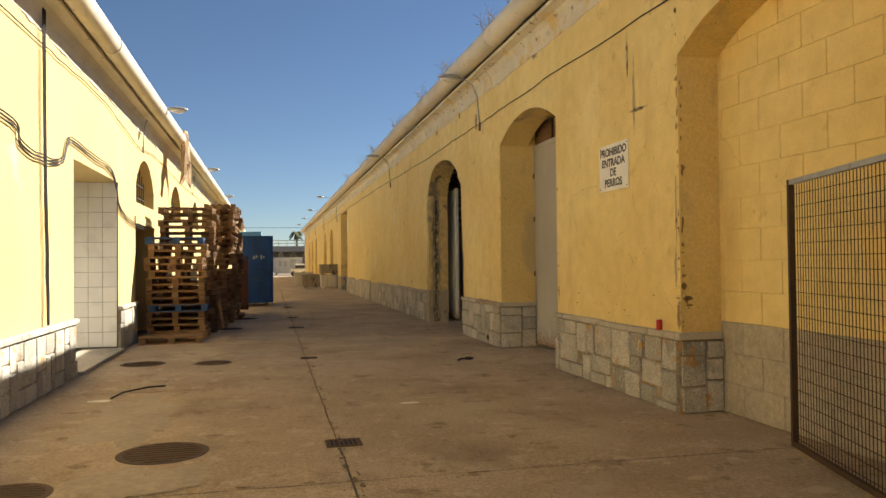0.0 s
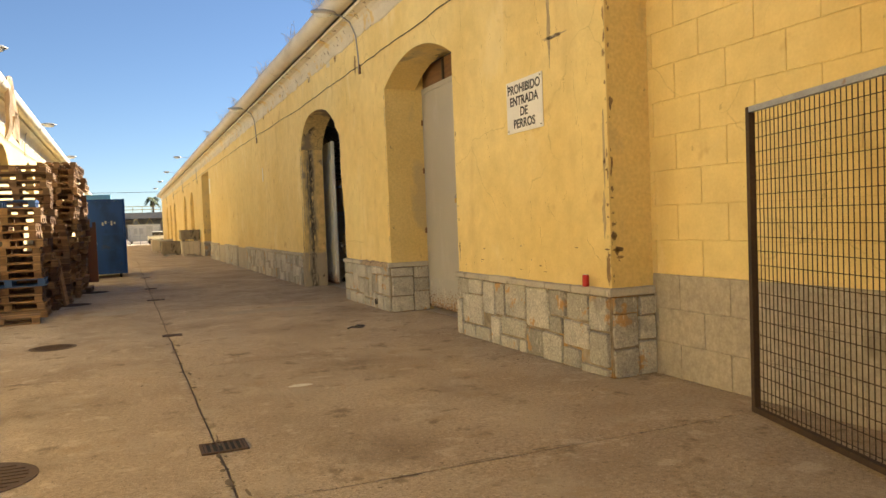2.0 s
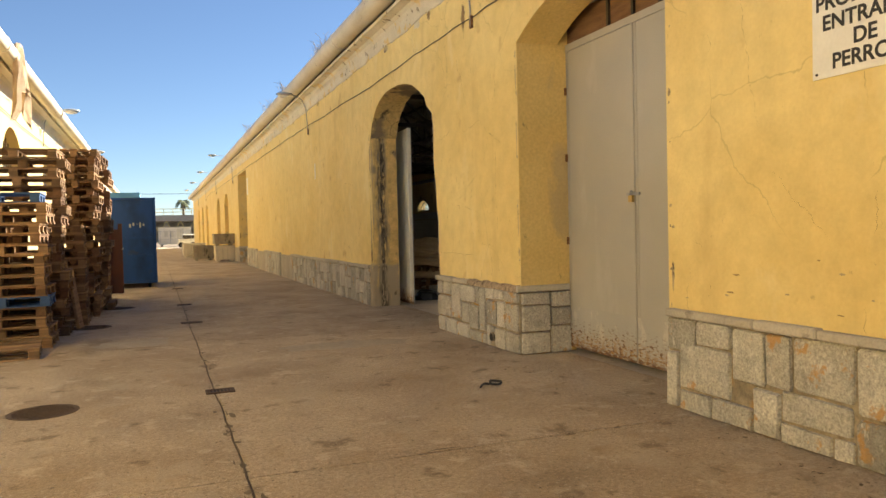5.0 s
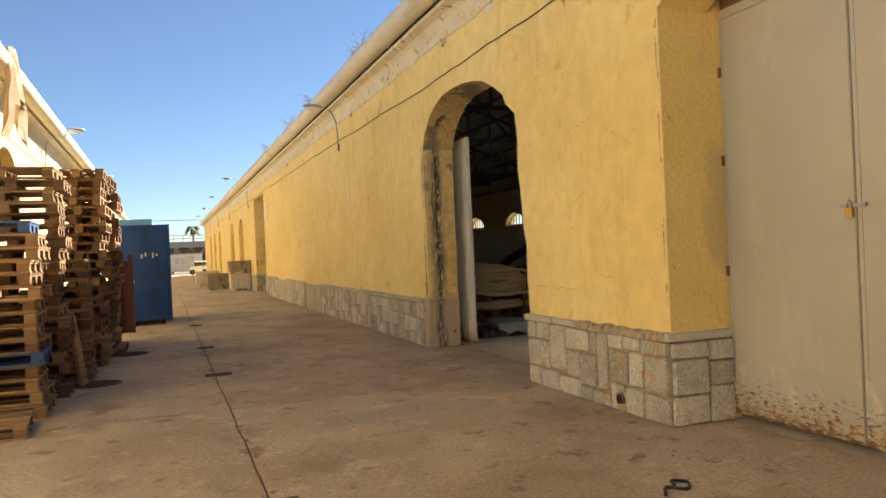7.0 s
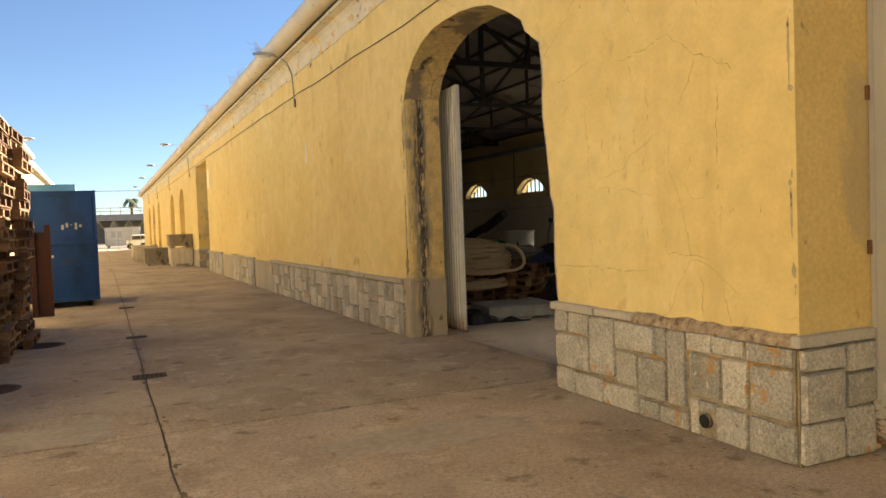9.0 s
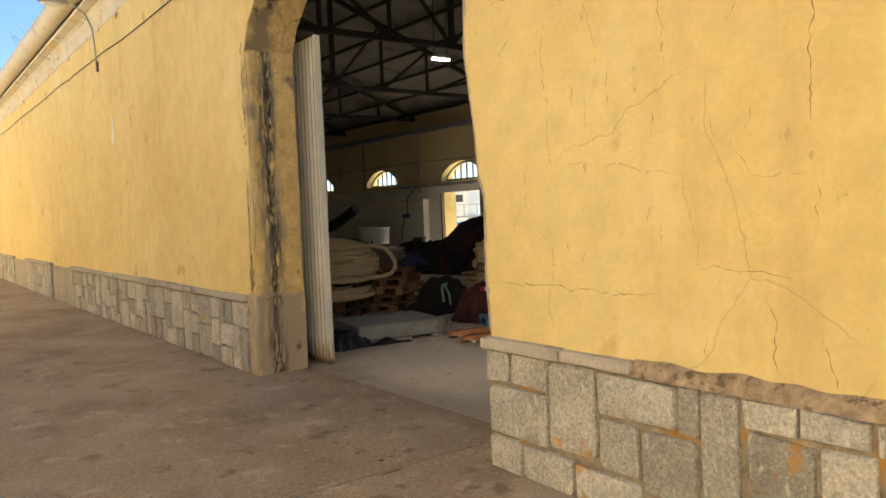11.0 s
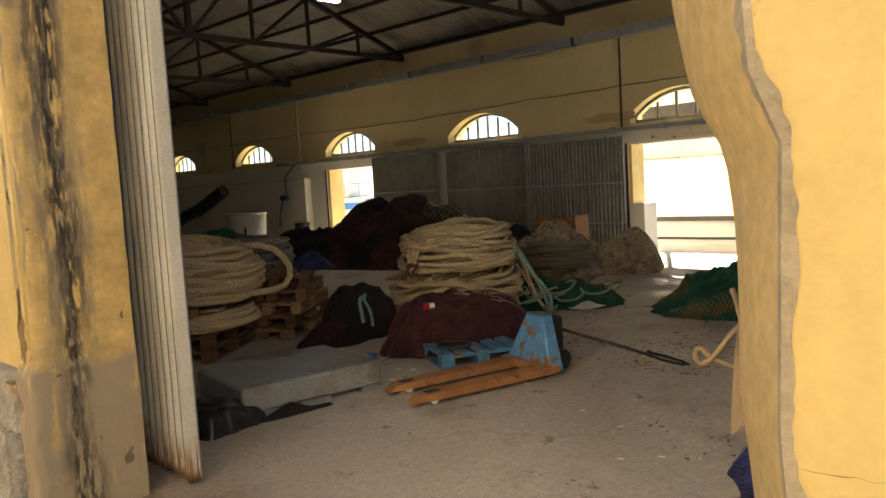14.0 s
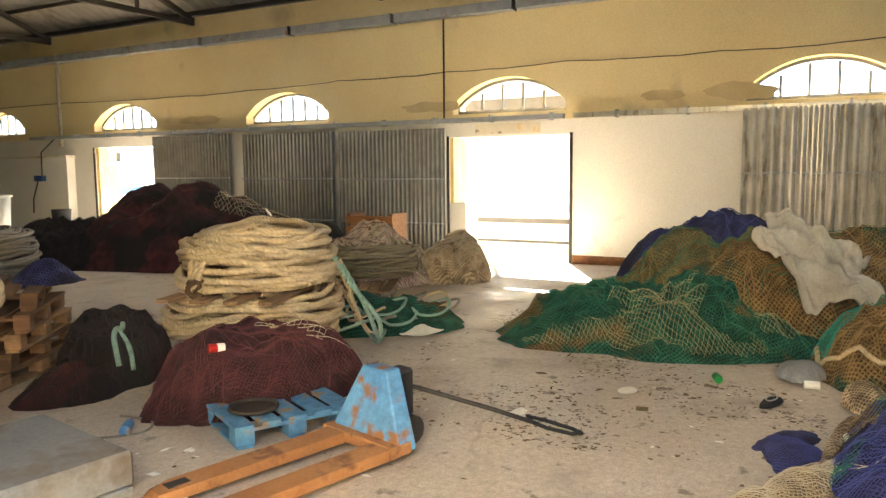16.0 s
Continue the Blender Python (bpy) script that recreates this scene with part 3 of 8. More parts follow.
bm = bmesh.new()
zs_ = np.linspace(0, 3.36, 58)
g = [[bm.verts.new(jamb_point(k / 12, z)) for k in range(13)] for z in zs_]
for a, b in zip(g[:-1], g[1:]):
    for k in range(12):
        bm.faces.new((a[k], a[k + 1], b[k + 1], b[k]))
ends = [(bm.verts.new((WALL_X1 + 0.004, 12.3, z))) for z in zs_]
for i in range(len(zs_) - 1):
    bm.faces.new((g[i][12], ends[i], ends[i + 1], g[i + 1][12]))
bm.faces.new([g[-1][k] for k in range(13)] + [ends[-1]])
part("worn_jamb", bm, WORNJ, wall_west, "rounded yellow jamb worn by traffic", smooth=True)
SCRAPED = surface("scraped_cement", (0.40, 0.345, 0.255), (0.50, 0.435, 0.33), 5, 0.95, 0.8, 50, c3=(0.30, 0.22, 0.12), spots=0.64, spot_scale=6, mid=0.15)
bm = bmesh.new()
prev = None
for i, z in enumerate(np.linspace(0.86, 3.34, 420)):
    w = 0.004 + max(0.0, 0.05 * wobble((0, z, 2), 1.7) + 0.022 * wobble((0, z, 7), 7) + 0.012 * wobble((0, z, 5), 23))
    deep = 0.012 + max(0.0, 0.24 * wobble((3, z, 9), 1.5) + 0.10 * wobble((6, z, 1), 6) + 0.05 * wobble((2, z, 4), 24))
    y0 = jag_y(z) - 0.004
    cur = [bm.verts.new((WALL_X0 - 0.003, y0 - w, z)), bm.verts.new((WALL_X0 - 0.004, y0 + 0.010, z))]
    for q in (0.25, 0.5, 0.75, 1.0):
        x, y, zz = jamb_point(deep * q, z)
        cur.append(bm.verts.new((x - 0.002, y + 0.005, zz)))
    if prev:
        for k in range(5):
            bm.faces.new((prev[k], prev[k + 1], cur[k + 1], cur[k]))
    prev = cur
part("scraped_edge", bm, SCRAPED, wall_west, "bare grey cement along the broken edge")
# the double door's deeper casing
for y0, y1 in ((6.85, 7.014), (9.726, 9.89)):
    part("casing", boxes((WALL_X1, 0.78, y0, y1, 0, 4.1)), REVEAL, wall_west)
part("casing", boxes((WALL_X1, 0.78, 6.85, 9.89, 4.1, 4.3)), REVEAL, wall_west)
# blank fill of the walled-up openings
tagged(part("wall_fill", boxes((0.512, 0.57, 0.9, 3.75, 0.936, 4.2)), YELLOW), "painted block fill of a walled-up arch", "wall", kind="structure")
part("grey_fill", boxes((0.512, 0.57, 0.9, 3.75, 0, 0.936)), CEMENT, wall_west)
for o in FAR:
    part("infill", boxes((0.42, 0.5, o[0][0] - 0.05, o[-1][0] + 0.05, 0, 4.0)), YELLOW, wall_west)

part("infill", boxes((0.50, 0.57, 37.35, 41.15, 0, 4.5)), DOORG, wall_west)

# plinth: mortar core here, caps and stones at the end of the file
for y0, y1 in ((-0.05, 1.0), (3.66, 6.99), (9.74, 12.42), (16.13, 25.5), (25.5, 37.4), (41.1, 46.6)):
    part("plinth_core", boxes((0.02, 0.039, y0 + 0.01, y1 - 0.01, 0, 0.76)), MORTAR if y0 < 25 else CEMENT, wall_west)

# cornice and roof drain along the eaves
def cornice(x_wall, sgn, y0, y1, name, z=TOP, mat=CORNICE):
    prof = [(0.0, z - 0.30), (0.012, z - 0.29), (0.022, z - 0.10), (0.05, z - 0.03), (0.10, z + 0.02), (0.20, z + 0.05), (0.235, z + 0.055), (0.235, z + 0.115), (0.20, z + 0.12), (0.0, z + 0.26)]
    bm = bmesh.new()
    n = int((y1 - y0) / 0.12)
    rows = []
    for i in range(n + 1):
        y = y0 + (y1 - y0) * i / n
        rows.append([bm.verts.new((x_wall - sgn * (d + 0.008 * wobble((d * 9, y, zz), 2.1) * (d > 0)), y, zz + (0.035 * wobble((1, y, 0), 1.3) + 0.03 * wobble((3, y, 0), 5.0)) * (k < 2))) for k, (d, zz) in enumerate(prof)])
    for a, b in zip(rows[:-1], rows[1:]):
        for k in range(len(prof) - 1):
            bm.faces.new((a[k], a[k + 1], b[k + 1], b[k]))
    bmesh.ops.recalc_face_normals(bm, faces=bm.faces[:])
    return tagged(part(name, bm, mat), "weathered moulded cornice with flaking plaster", "cornice", kind="structure")


cornice(WALL_X0, 1, -9, 88, "trim_west")
pipe_w = tube("eaves_pipe", [(-0.30 + 0.012 * wobble((0, y, 0), 0.4), y, TOP + 0.31 + 0.014 * wobble((5, y, 0), 0.5)) for y in np.linspace(-9, 88, 160)], 0.185, PIPE, seg=20)
tagged(pipe_w, "stained white round eaves pipe along the roof edge", "pipe")
for y in np.arange(-7, 88, 8.0):
    b2 = bmesh.new()
    cyl(b2, 0.197, 0.197, 0.05, 20, pose(-0.30, y, TOP + 0.31, 90))
    part("collar", b2, PIPE, pipe_w)

WINGREY = plain("grey_window_paint", (0.17, 0.165, 0.155), 0.5)

# ---- shed interior shell ----
def floor_z(x):
    return 0.004 - (0.15 * (x - 5.0) / 9.0 if x > 5 else 0.0)


bm = bmesh.new()
rows = []
for i in range(20):
    x = 0.60 + (16.4 - 0.60) * i / 19
    rows.append([bm.verts.new((x, y, floor_z(x))) for y in (-9, 10, 20, 30, 45, 88)])
for a, b in zip(rows[:-1], rows[1:]):
    for k in range(5):
        bm.faces.new((a[k], b[k], b[k + 1], a[k + 1]))
tagged(part("floor", bm, FLOORM), "dirty stained grey concrete shed floor", "floor", kind="structure")

EX0, EX1 = 13.98, 14.55
BIGDOOR = [(17.92, -0.2), (17.92, 2.33), (20.49, 2.33), (20.49, -0.2)]
SIDEDOOR = [(29.0, -0.2), (29.0, 2.36), (31.42, 2.36), (31.42, -0.2)]
wall_east = tagged(part("wall_east", notched(EX0, EX1, -9, 88, -0.2, 2.62, [BIGDOOR, SIDEDOOR]), WHITE),
                   "whitewashed lower wall of the shed", "wall", kind="structure")
WIN = [arch(c, 2.4, 2.79, 2.98, 0.50) for c in (2.75, 8.22, 13.65, 19.2, 24.75, 30.2, 35.65, 41.05, 46.5, 52.0, 57.5)]
band = part("wall_band", boxes((EX0, EX1, -9, 88, 2.62, 2.79)), INNER, wall_east)
part("upper_wall", notched(EX0, EX1, -9, 88, 2.79, 5.45, WIN), INNER, wall_east, "stained yellow plaster above the door rail")
for o in WIN:
    yc = (o[0][0] + o[-1][0]) / 2
    win = empty("window", pose(EX0 + 0.28, yc, 2.79), "white framed arched window with upright bars", "window", "arched windows")
    b2 = bmesh.new()
    beam(b2, (0, -1.18, 0.04), (0, 1.18, 0.04), 0.07)
    ring = [(0, y - yc, z - 2.79 - 0.03) for y, z in o]
    for p, q in zip(ring[:-1], ring[1:]):
        beam(b2, p, q, 0.06)
    part("frame", b2, WINGREY, win)
    for k in (-0.66, -0.22, 0.22, 0.66) if yc < 23 else (-0.7, -0.35, 0, 0.35, 0.7):
        b2 = bmesh.new()
        beam(b2, (0, k, 0.05), (0, k, 0.62 - 0.22 * (k / 0.7) ** 2), 0.05)
        part("bar", b2, WINGREY, win)
tagged(part("wall_south", boxes((0.76, 14, -9, -8.7, -0.2, 5.4)), INNER), "plain yellow end wall of the shed", "wall", kind="structure")
tagged(part("wall_north", boxes((0.76, 14, 87.7, 88, -0.2, 5.4)), INNER), "plain yellow end wall of the shed", "wall", kind="structure")

# roof: corrugated sheets on purlins and steel trusses
RIDGE_X, RIDGE_Z, EAVE_Z = 7.37, 8.0, 5.42
bm = bmesh.new()
ys = np.arange(-9.2, 88.2, 0.075)
cols = []
for x, z in ((-0.2, EAVE_Z - 0.05), (RIDGE_X, RIDGE_Z), (14.9, EAVE_Z - 0.05)):
    cols.append([bm.verts.new((x, y, z + 0.03 * (1, 0, -1, 0)[i % 4])) for i, y in enumerate(ys)])
for a, b in zip(cols[:-1], cols[1:]):
    for k in range(len(ys) - 1):
        bm.faces.new((a[k], a[k + 1], b[k + 1], b[k]))
tagged(part("ceiling", bm, ROOFM), "dark corrugated sheet roof seen from below", "roof", kind="structure")
b2 = bmesh.new()
for k in range(1, 7):
    for s in (-1, 1):
        x = RIDGE_X + s * (7.3 * k / 6.6)
        z = RIDGE_Z - (RIDGE_Z - EAVE_Z) * (k / 6.6) - 0.09
        box(b2, x - 0.035, x + 0.035, -9, 88, z - 0.06, z + 0.03)
tagged(part("ceiling_purlins", b2, STEEL), "dark steel purlins under the roof sheets", "purlin", kind="structure")
truss = empty("roof_truss", pose(0, 0, 0), "dark riveted steel roof truss", "truss", "roof trusses")
CH = 5.30
for name, segs in (("bottom_chord", [((0.8, 0, CH), (13.95, 0, CH))]),
                   ("rafter", [((0.8, 0, CH + 0.06), (RIDGE_X, 0, RIDGE_Z - 0.2))]),
                   ("rafter", [((13.95, 0, CH + 0.06), (RIDGE_X, 0, RIDGE_Z - 0.2))]),
                   ("king_post", [((RIDGE_X, 0, CH), (RIDGE_X, 0, RIDGE_Z - 0.2))])):
    b2 = bmesh.new()
    for a, b in segs:
        beam(b2, a, b, 0.10, 0.12)
    part(name, b2, STEEL, truss)
for s in (-1, 1):
    for k in (1, 2, 3):
        xt = RIDGE_X + s * 6.57 * k / 4
        zt = RIDGE_Z - 0.2 - (RIDGE_Z - 0.2 - CH) * k / 4
        for x2 in (xt, RIDGE_X + s * 6.57 * (k - 1) / 4):
            b2 = bmesh.new()
            beam(b2, (xt, 0, zt), (x2, 0, CH), 0.07)
            part("strut", b2, STEEL, truss)
truss.matrix_world = pose(0, 5.6, 0)
for k in range(1, 11):
    copy_thing(truss, pose(0, 5.6 + 5.48 * k, 0))
# long drain box under the eaves inside and rails
drain = empty("eaves_gutter", pose(13.83, 0, 4.80), "grey sheet eaves gutter under the roof", "gutter")
for y in np.arange(-8, 86, 2.7):
    part("section", boxes((-0.12, 0.12, y, y + 2.62, -0.09, 0.09), (-0.135, 0.135, y, y + 0.05, -0.10, 0.10)), IRON, drain)
rail = empty("door_rail", pose(13.9, 0, 2.62), "grey steel sliding door rail on brackets", "rail")
part("track", boxes((-0.10, 0.03, 4, 17.8, 0, 0.09)), GALV2, rail)
part("track", boxes((-0.10, 0.03, 18.0, 34, 0.0, 0.09)), IRON, rail)
for y in np.arange(4.5, 34, 1.25):
    part("bracket", boxes((-0.11, 0.05, y - 0.02, y + 0.02, -0.02, 0.12)), IRON, rail)

# sliding corrugated doors along the inside of the east wall
def sheet_door(name, y0, y1, x, z0, z1, mat, label, pitch=0.105, depth=0.020, group="sliding sheet doors", mid=True, bulge=False):
    th = empty(name, pose(x, y0, z0), label, "door", group)
    b2 = bmesh.new()
    n = int((y1 - y0) / (pitch / 8))
    prev = None
    for i in range(n + 1):
        y = (y1 - y0) * i / n
        xx = depth * (1 - 2 * abs(math.sin(math.pi * y / pitch)) ** 0.8) if bulge else depth * math.sin(2 * math.pi * y / pitch)
        cur = (b2.verts.new((xx, y, 0)), b2.verts.new((xx, y, z1 - z0)))
        if prev:
            b2.faces.new((prev[0], cur[0], cur[1], prev[1]))
        prev = cur
    part("sheet", b2, mat, th)
    fr = boxes((0.035, 0.06, 0, 0.05, 0, z1 - z0), (0.025, 0.06, y1 - y0 - 0.05, y1 - y0, 0, z1 - z0), (0.025, 0.06, 0.05, y1 - y0 - 0.05, 0, 0.05),
               (0.025, 0.06, 0.05, y1 - y0 - 0.05, z1 - z0 - 0.05, z1 - z0))
    part("frame", fr, IRON, th)
    if mid:
        part("cross_rail", boxes((-0.030, -0.021, 0.0, y1 - y0, (z1 - z0) * 0.60, (z1 - z0) * 0.60 + 0.03)), IRON, th)
        part("cross_rail", boxes((-0.030, -0.021, 0.0, y1 - y0, (z1 - z0) * 0.25, (z1 - z0) * 0.25 + 0.03)), IRON, th)
    return th


sheet_door("sheet_door", 20.52, 23.15, 13.80, -0.10, 2.52, GALV, "grey corrugated sliding shed door")
sheet_door("sheet_door", 23.30, 25.95, 13.80, -0.10, 2.54, GALV, "grey corrugated sliding shed door")
sheet_door("sheet_door", 26.35, 28.95, 13.80, -0.10, 2.58, GALV, "grey corrugated sliding shed door beside a door opening")
sheet_door("sheet_door", 11.9, 14.84, 13.80, -0.10, 2.66, GALV2, "pale corrugated sliding shed door", 0.15, 0.032, bulge=True)

RUSTFOOT = surface("rust_streaked_sheet", (0.34, 0.20, 0.09), (0.52, 0.44, 0.33), 6, 0.7, 0.3, 60, 0.1, c3=(0.20, 0.09, 0.035), spots=0.52, spot_scale=7)
# the nearer sliding door, pushed back against the wall inside the broken arch
NEARSHEET = surface("near_white_sheet", (0.70, 0.685, 0.63), (0.80, 0.785, 0.73), 3.0, 0.5, 0.1, 60, 0.05, c3=(0.42, 0.33, 0.22), spots=0.68, spot_scale=3.0)
banded(NEARSHEET, "Z", -0.2, 0.20, (0.30, 0.15, 0.05), 0.08, 0.22, 7.0, 0.46, 11.0)
banded(NEARSHEET, "Z", -0.2, 0.05, (0.10, 0.045, 0.02), 0.03, 0.08, 9.0, 0.40, 14.0)
# dark tone for the rib grooves: their shade painted in, with some grime
GROOVEDARK = surface("groove_grime", (0.15, 0.14, 0.12), (0.30, 0.28, 0.24), 2.0, 0.8, 0.3, 50, mid=0.2)
sd = sheet_door("sheet_door", 16.02, 17.9, 0.80, 0.02, 3.55, NEARSHEET, "white corrugated sliding door with a rusty foot, pushed open", 0.085, 0.011, mid=False, bulge=True)
# one painted dark strip per groove, so that the ribs stand out
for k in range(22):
    part("groove_grime", boxes((0.001, 0.009, 0.085 * k - 0.005, 0.085 * k + 0.005, 0.01, 3.52)), GROOVEDARK, sd)
part("edge_angle", boxes((-0.03, 0.04, -0.02, 0.0, 0, 3.53)), NEARSHEET, sd)

# ---- the grey two-leaf door ----
RUSTPAINT = surface("rusting_grey_paint", (0.40, 0.39, 0.36), (0.47, 0.455, 0.42), 0.8, 0.55, 0.15, 60, 0.1, grain_mix=0.06)
stain(RUSTPAINT, (0.60, 0.57, 0.50), 5.0, 0.55, 0.62, 0.7, (1, 1, 0.6), 9.0, 2.0)
banded(RUSTPAINT, "Z", -0.2, 0.20, (0.36, 0.20, 0.06), 0.10, 0.30, 9.0, 0.50, 22.0)
banded(RUSTPAINT, "Z", -0.2, 0.34, (0.16, 0.08, 0.035), 0.08, 0.20, 14.0, 0.585, 20.0)
banded(RUSTPAINT, "Z", -0.2, 0.10, (0.12, 0.055, 0.025), 0.04, 0.12, 9.0, 0.46, 16.0)
gd = empty("double_door", pose(0.70, 8.37, 0), "grey painted sheet metal double door, padlocked", "door")
for s in (-1, 1):
    leaf = part("leaf", boxes((0, 0.05, s * 0.68 - 0.672, s * 0.68 + 0.672, 0.06, 3.62), bevel=0.006), DOORG, gd)
    part("frame_edge", boxes((-0.005, -0.001, s * 0.68 - 0.668, s * 0.68 - 0.632, 0.06, 3.62), (-0.005, -0.001, s * 0.68 + 0.632, s * 0.68 + 0.668, 0.06, 3.62)), DOORG, leaf)
    part("rusty_foot", boxes((-0.0065, -0.0055, s * 0.68 - 0.668, s * 0.68 + 0.668, 0.06, 0.55)), RUSTPAINT, leaf)
part("transom", boxes((-0.01, 0.06, -1.35, 1.35, 3.62, 3.70)), DOORG, gd)
part("fanlight", boxes((0.02, 0.05, -1.35, 1.35, 3.70, 4.05)), WOODB, gd)
for yk in (-0.45, 0.0, 0.45):
    part("fan_bar", boxes((-0.01, 0.02, yk - 0.02, yk + 0.02, 3.70, 4.05)), STEEL, gd)
b2 = bmesh.new()
box(b2, -0.05, -0.02, 0.0, 0.06, 1.76, 1.83)
lock = part("padlock", b2, surface("brass", (0.42, 0.30, 0.10), (0.5, 0.36, 0.14), 4, 0.35, 0.1, 60, 0.8), gd, "small brass padlock")
tube("shackle", [(-0.035, 0.01, 1.83), (-0.035, 0.012, 1.87), (-0.035, 0.03, 1.885), (-0.035, 0.048, 1.87), (-0.035, 0.05, 1.83)], 0.006, IRON, lock)
part("hasp", boxes((-0.03, -0.012, -0.10, 0.12, 1.83, 1.86)), IRON, gd)
for zk in (0.4, 1.3, 2.3, 3.1):
    part("hinge", boxes((-0.03, 0.0, 1.335, 1.365, zk, zk + 0.09)), RUST, gd)

# ---- wall fittings ----
sign = empty("warning_sign", pose(WALL_X0 - 0.006, 5.13, 2.72), "white rectangular sign forbidding dogs, black capitals", "sign")
part("panel", boxes((-0.006, 0.004, -0.385, 0.385, -0.285, 0.285), bevel=0.002), SIGNW, sign)


def lettering(name, text, size, m, mat, parent):
    c = bpy.data.curves.new(name, "FONT")
    c.body, c.size, c.align_x, c.align_y, c.extrude, c.offset = text, size, "CENTER", "CENTER", 0.0006, size * 0.026
    c.materials.append(mat)
    ob = new(name, c)
    ob.parent = parent
    ob.matrix_local = m
    return ob


for text, z, wide in (("PROHIBIDO", 0.185, 1), ("ENTRADA", 0.055, 1), ("DE", -0.07, 1), ("PERROS", -0.195, 1)):
    lettering("lettering", text, 0.134, pose(-0.0085, 0, z, 90, 0, -90), INK, sign)
for y in (-0.35, 0.35):
    for z in (-0.255, 0.255):
        b2 = bmesh.new()
        cyl(b2, 0.008, 0.008, 0.006, 10, pose(-0.006, y, z, 0, -90))
        part("screw", b2, STEEL, sign)
can = empty("drink_can", pose(-0.045, 3.95, 0.83), "red crushed drink can standing on the plinth cap", "can")
b2 = bmesh.new()
for z0, r0, r1, hh in ((0, 0.027, 0.033, 0.008), (0.008, 0.033, 0.032, 0.09), (0.098, 0.032, 0.027, 0.012)):
    cyl(b2, r0, r1, hh, 20, pose(0, 0, z0))
part("body", b2, CANRED, can)
b2 = bmesh.new()
cyl(b2, 0.026, 0.026, 0.003, 20, pose(0, 0, 0.11))
part("lid", b2, LAMPG, can)


def sagging(a, b, n, sag, seed, amp=0.03):
    a, b = Vector(a), Vector(b)
    out = []
    for i in range(n + 1):
        t = i / n
        p = a.lerp(b, t)
        p.z -= sag * 4 * t * (1 - t)
        p.z += amp * noise.noise(Vector((t * 9 + seed, seed, 0)))
        out.append(p)
    return out


pts = []
ys = [-8, 1.0, 3.9, 7.0, 9.4, 11.6, 13.3, 14.8, 18.2, 21.9, 26, 30.6, 36, 44, 52, 60, 70]
zs = [4.30, 4.30, 4.31, 4.35, 4.34, 4.34, 4.36, 4.33, 4.36, 4.43, 4.47, 4.50, 4.52, 4.52, 4.52, 4.52, 4.52]
for (ya, za), (yb, zb) in zip(zip(ys, zs), zip(ys[1:], zs[1:])):
    pts += sagging((0.018, ya, za), (0.018, yb, zb), 6, 0.02, ya)[:-1]
wire = tube("wall_cable", pts, 0.007, CABLE, seg=6)
tagged(wire, "thin black cable slung along the yellow wall", "cable")


def wall_lamp(y, reach, z_top, wall=0.04, sgn=1, z_foot=4.45, name="street_lamp"):
    th = empty(name, pose(wall, y, z_foot), "bracket street lamp on the shed wall", "lamp", "wall lamps")
    tube("arm", [(-sgn * 0.02, 0, -0.25), (-sgn * 0.03, 0, 0.05), (-sgn * 0.06, 0, z_top - z_foot - 0.35), (-sgn * 0.16, 0, z_top - z_foot - 0.12), (-sgn * 0.32, 0, z_top - z_foot - 0.02), (-sgn * reach, 0, z_top - z_foot)], 0.013, IRON, th)
    b2 = bmesh.new()
    bmesh.ops.create_uvsphere(b2, u_segments=16, v_segments=8, radius=1)
    bmesh.ops.scale(b2, vec=(0.24, 0.10, 0.065), verts=b2.verts[:])
    for v in b2.verts:
        if v.co.z < 0:
            v.co.z *= 0.45
    bmesh.ops.translate(b2, vec=(-sgn * (reach + 0.18), 0, z_top - z_foot + 0.01), verts=b2.verts[:])
    part("head", b2, LAMPG, th, smooth=True)
    b2 = bmesh.new()
    bmesh.ops.create_uvsphere(b2, u_segments=12, v_segments=6, radius=1)
    bmesh.ops.scale(b2, vec=(0.16, 0.075, 0.05), verts=b2.verts[:])
    bmesh.ops.translate(b2, vec=(-sgn * (reach + 0.20), 0, z_top - z_foot - 0.022), verts=b2.verts[:])
    part("lens", b2, SIGNW, th, smooth=True)
    part("foot_plate", boxes((-0.03, 0.0, -0.035, 0.035, -0.26, -0.10)), RUST, th)
    return th


wall_lamp(11.0, 0.45, 5.22)
wall_lamp(22.3, 0.45, 5.25)
for y in (43.5, 55.0, 66.0, 77.0):
    wall_lamp(y, 0.85, 5.70)
# notices on the wall
for y, z, w, hh in ((37.0, 3.65, 0.4, 0.75), (21.56, 3.12, 0.10, 0.42)):
    th = empty("notice", pose(WALL_X0 - 0.004, y, z), "small blank white notice fixed to the yellow wall", "notice", "wall notices")
    part("sheet", boxes((-0.004, 0.003, -w / 2, w / 2, -hh / 2, hh / 2)), SIGNW, th)

# ---- gate and its stub wall ----
PEACH = surface("peach_plaster", (0.74, 0.545, 0.27), (0.82, 0.64, 0.36), 0.5, 0.9, 0.25, 40, grain_mix=0.1, cracks=0.3, crack_scale=0.9)
stain(PEACH, (0.36, 0.29, 0.19), 2.6, 0.645, 0.66, 0.8, (1, 1, 1), 9.0)
part("pier_render", boxes((0.030, 0.0395, -0.115, 0.985, 0.83, 4.9)), PEACH, wall_west, "smoother peach render on the gate pier")
tagged(part("wall_stub", boxes((-0.37, 0.045, -9, -0.12, 0, 5.0), bevel=0.01), PEACH), "plain yellow buttress that carries the gate post", "wall", kind="structure")
ga, gb = Vector((0.11, 2.09, 0)), Vector((-0.60, -0.24, 0))
gl = (gb - ga).length
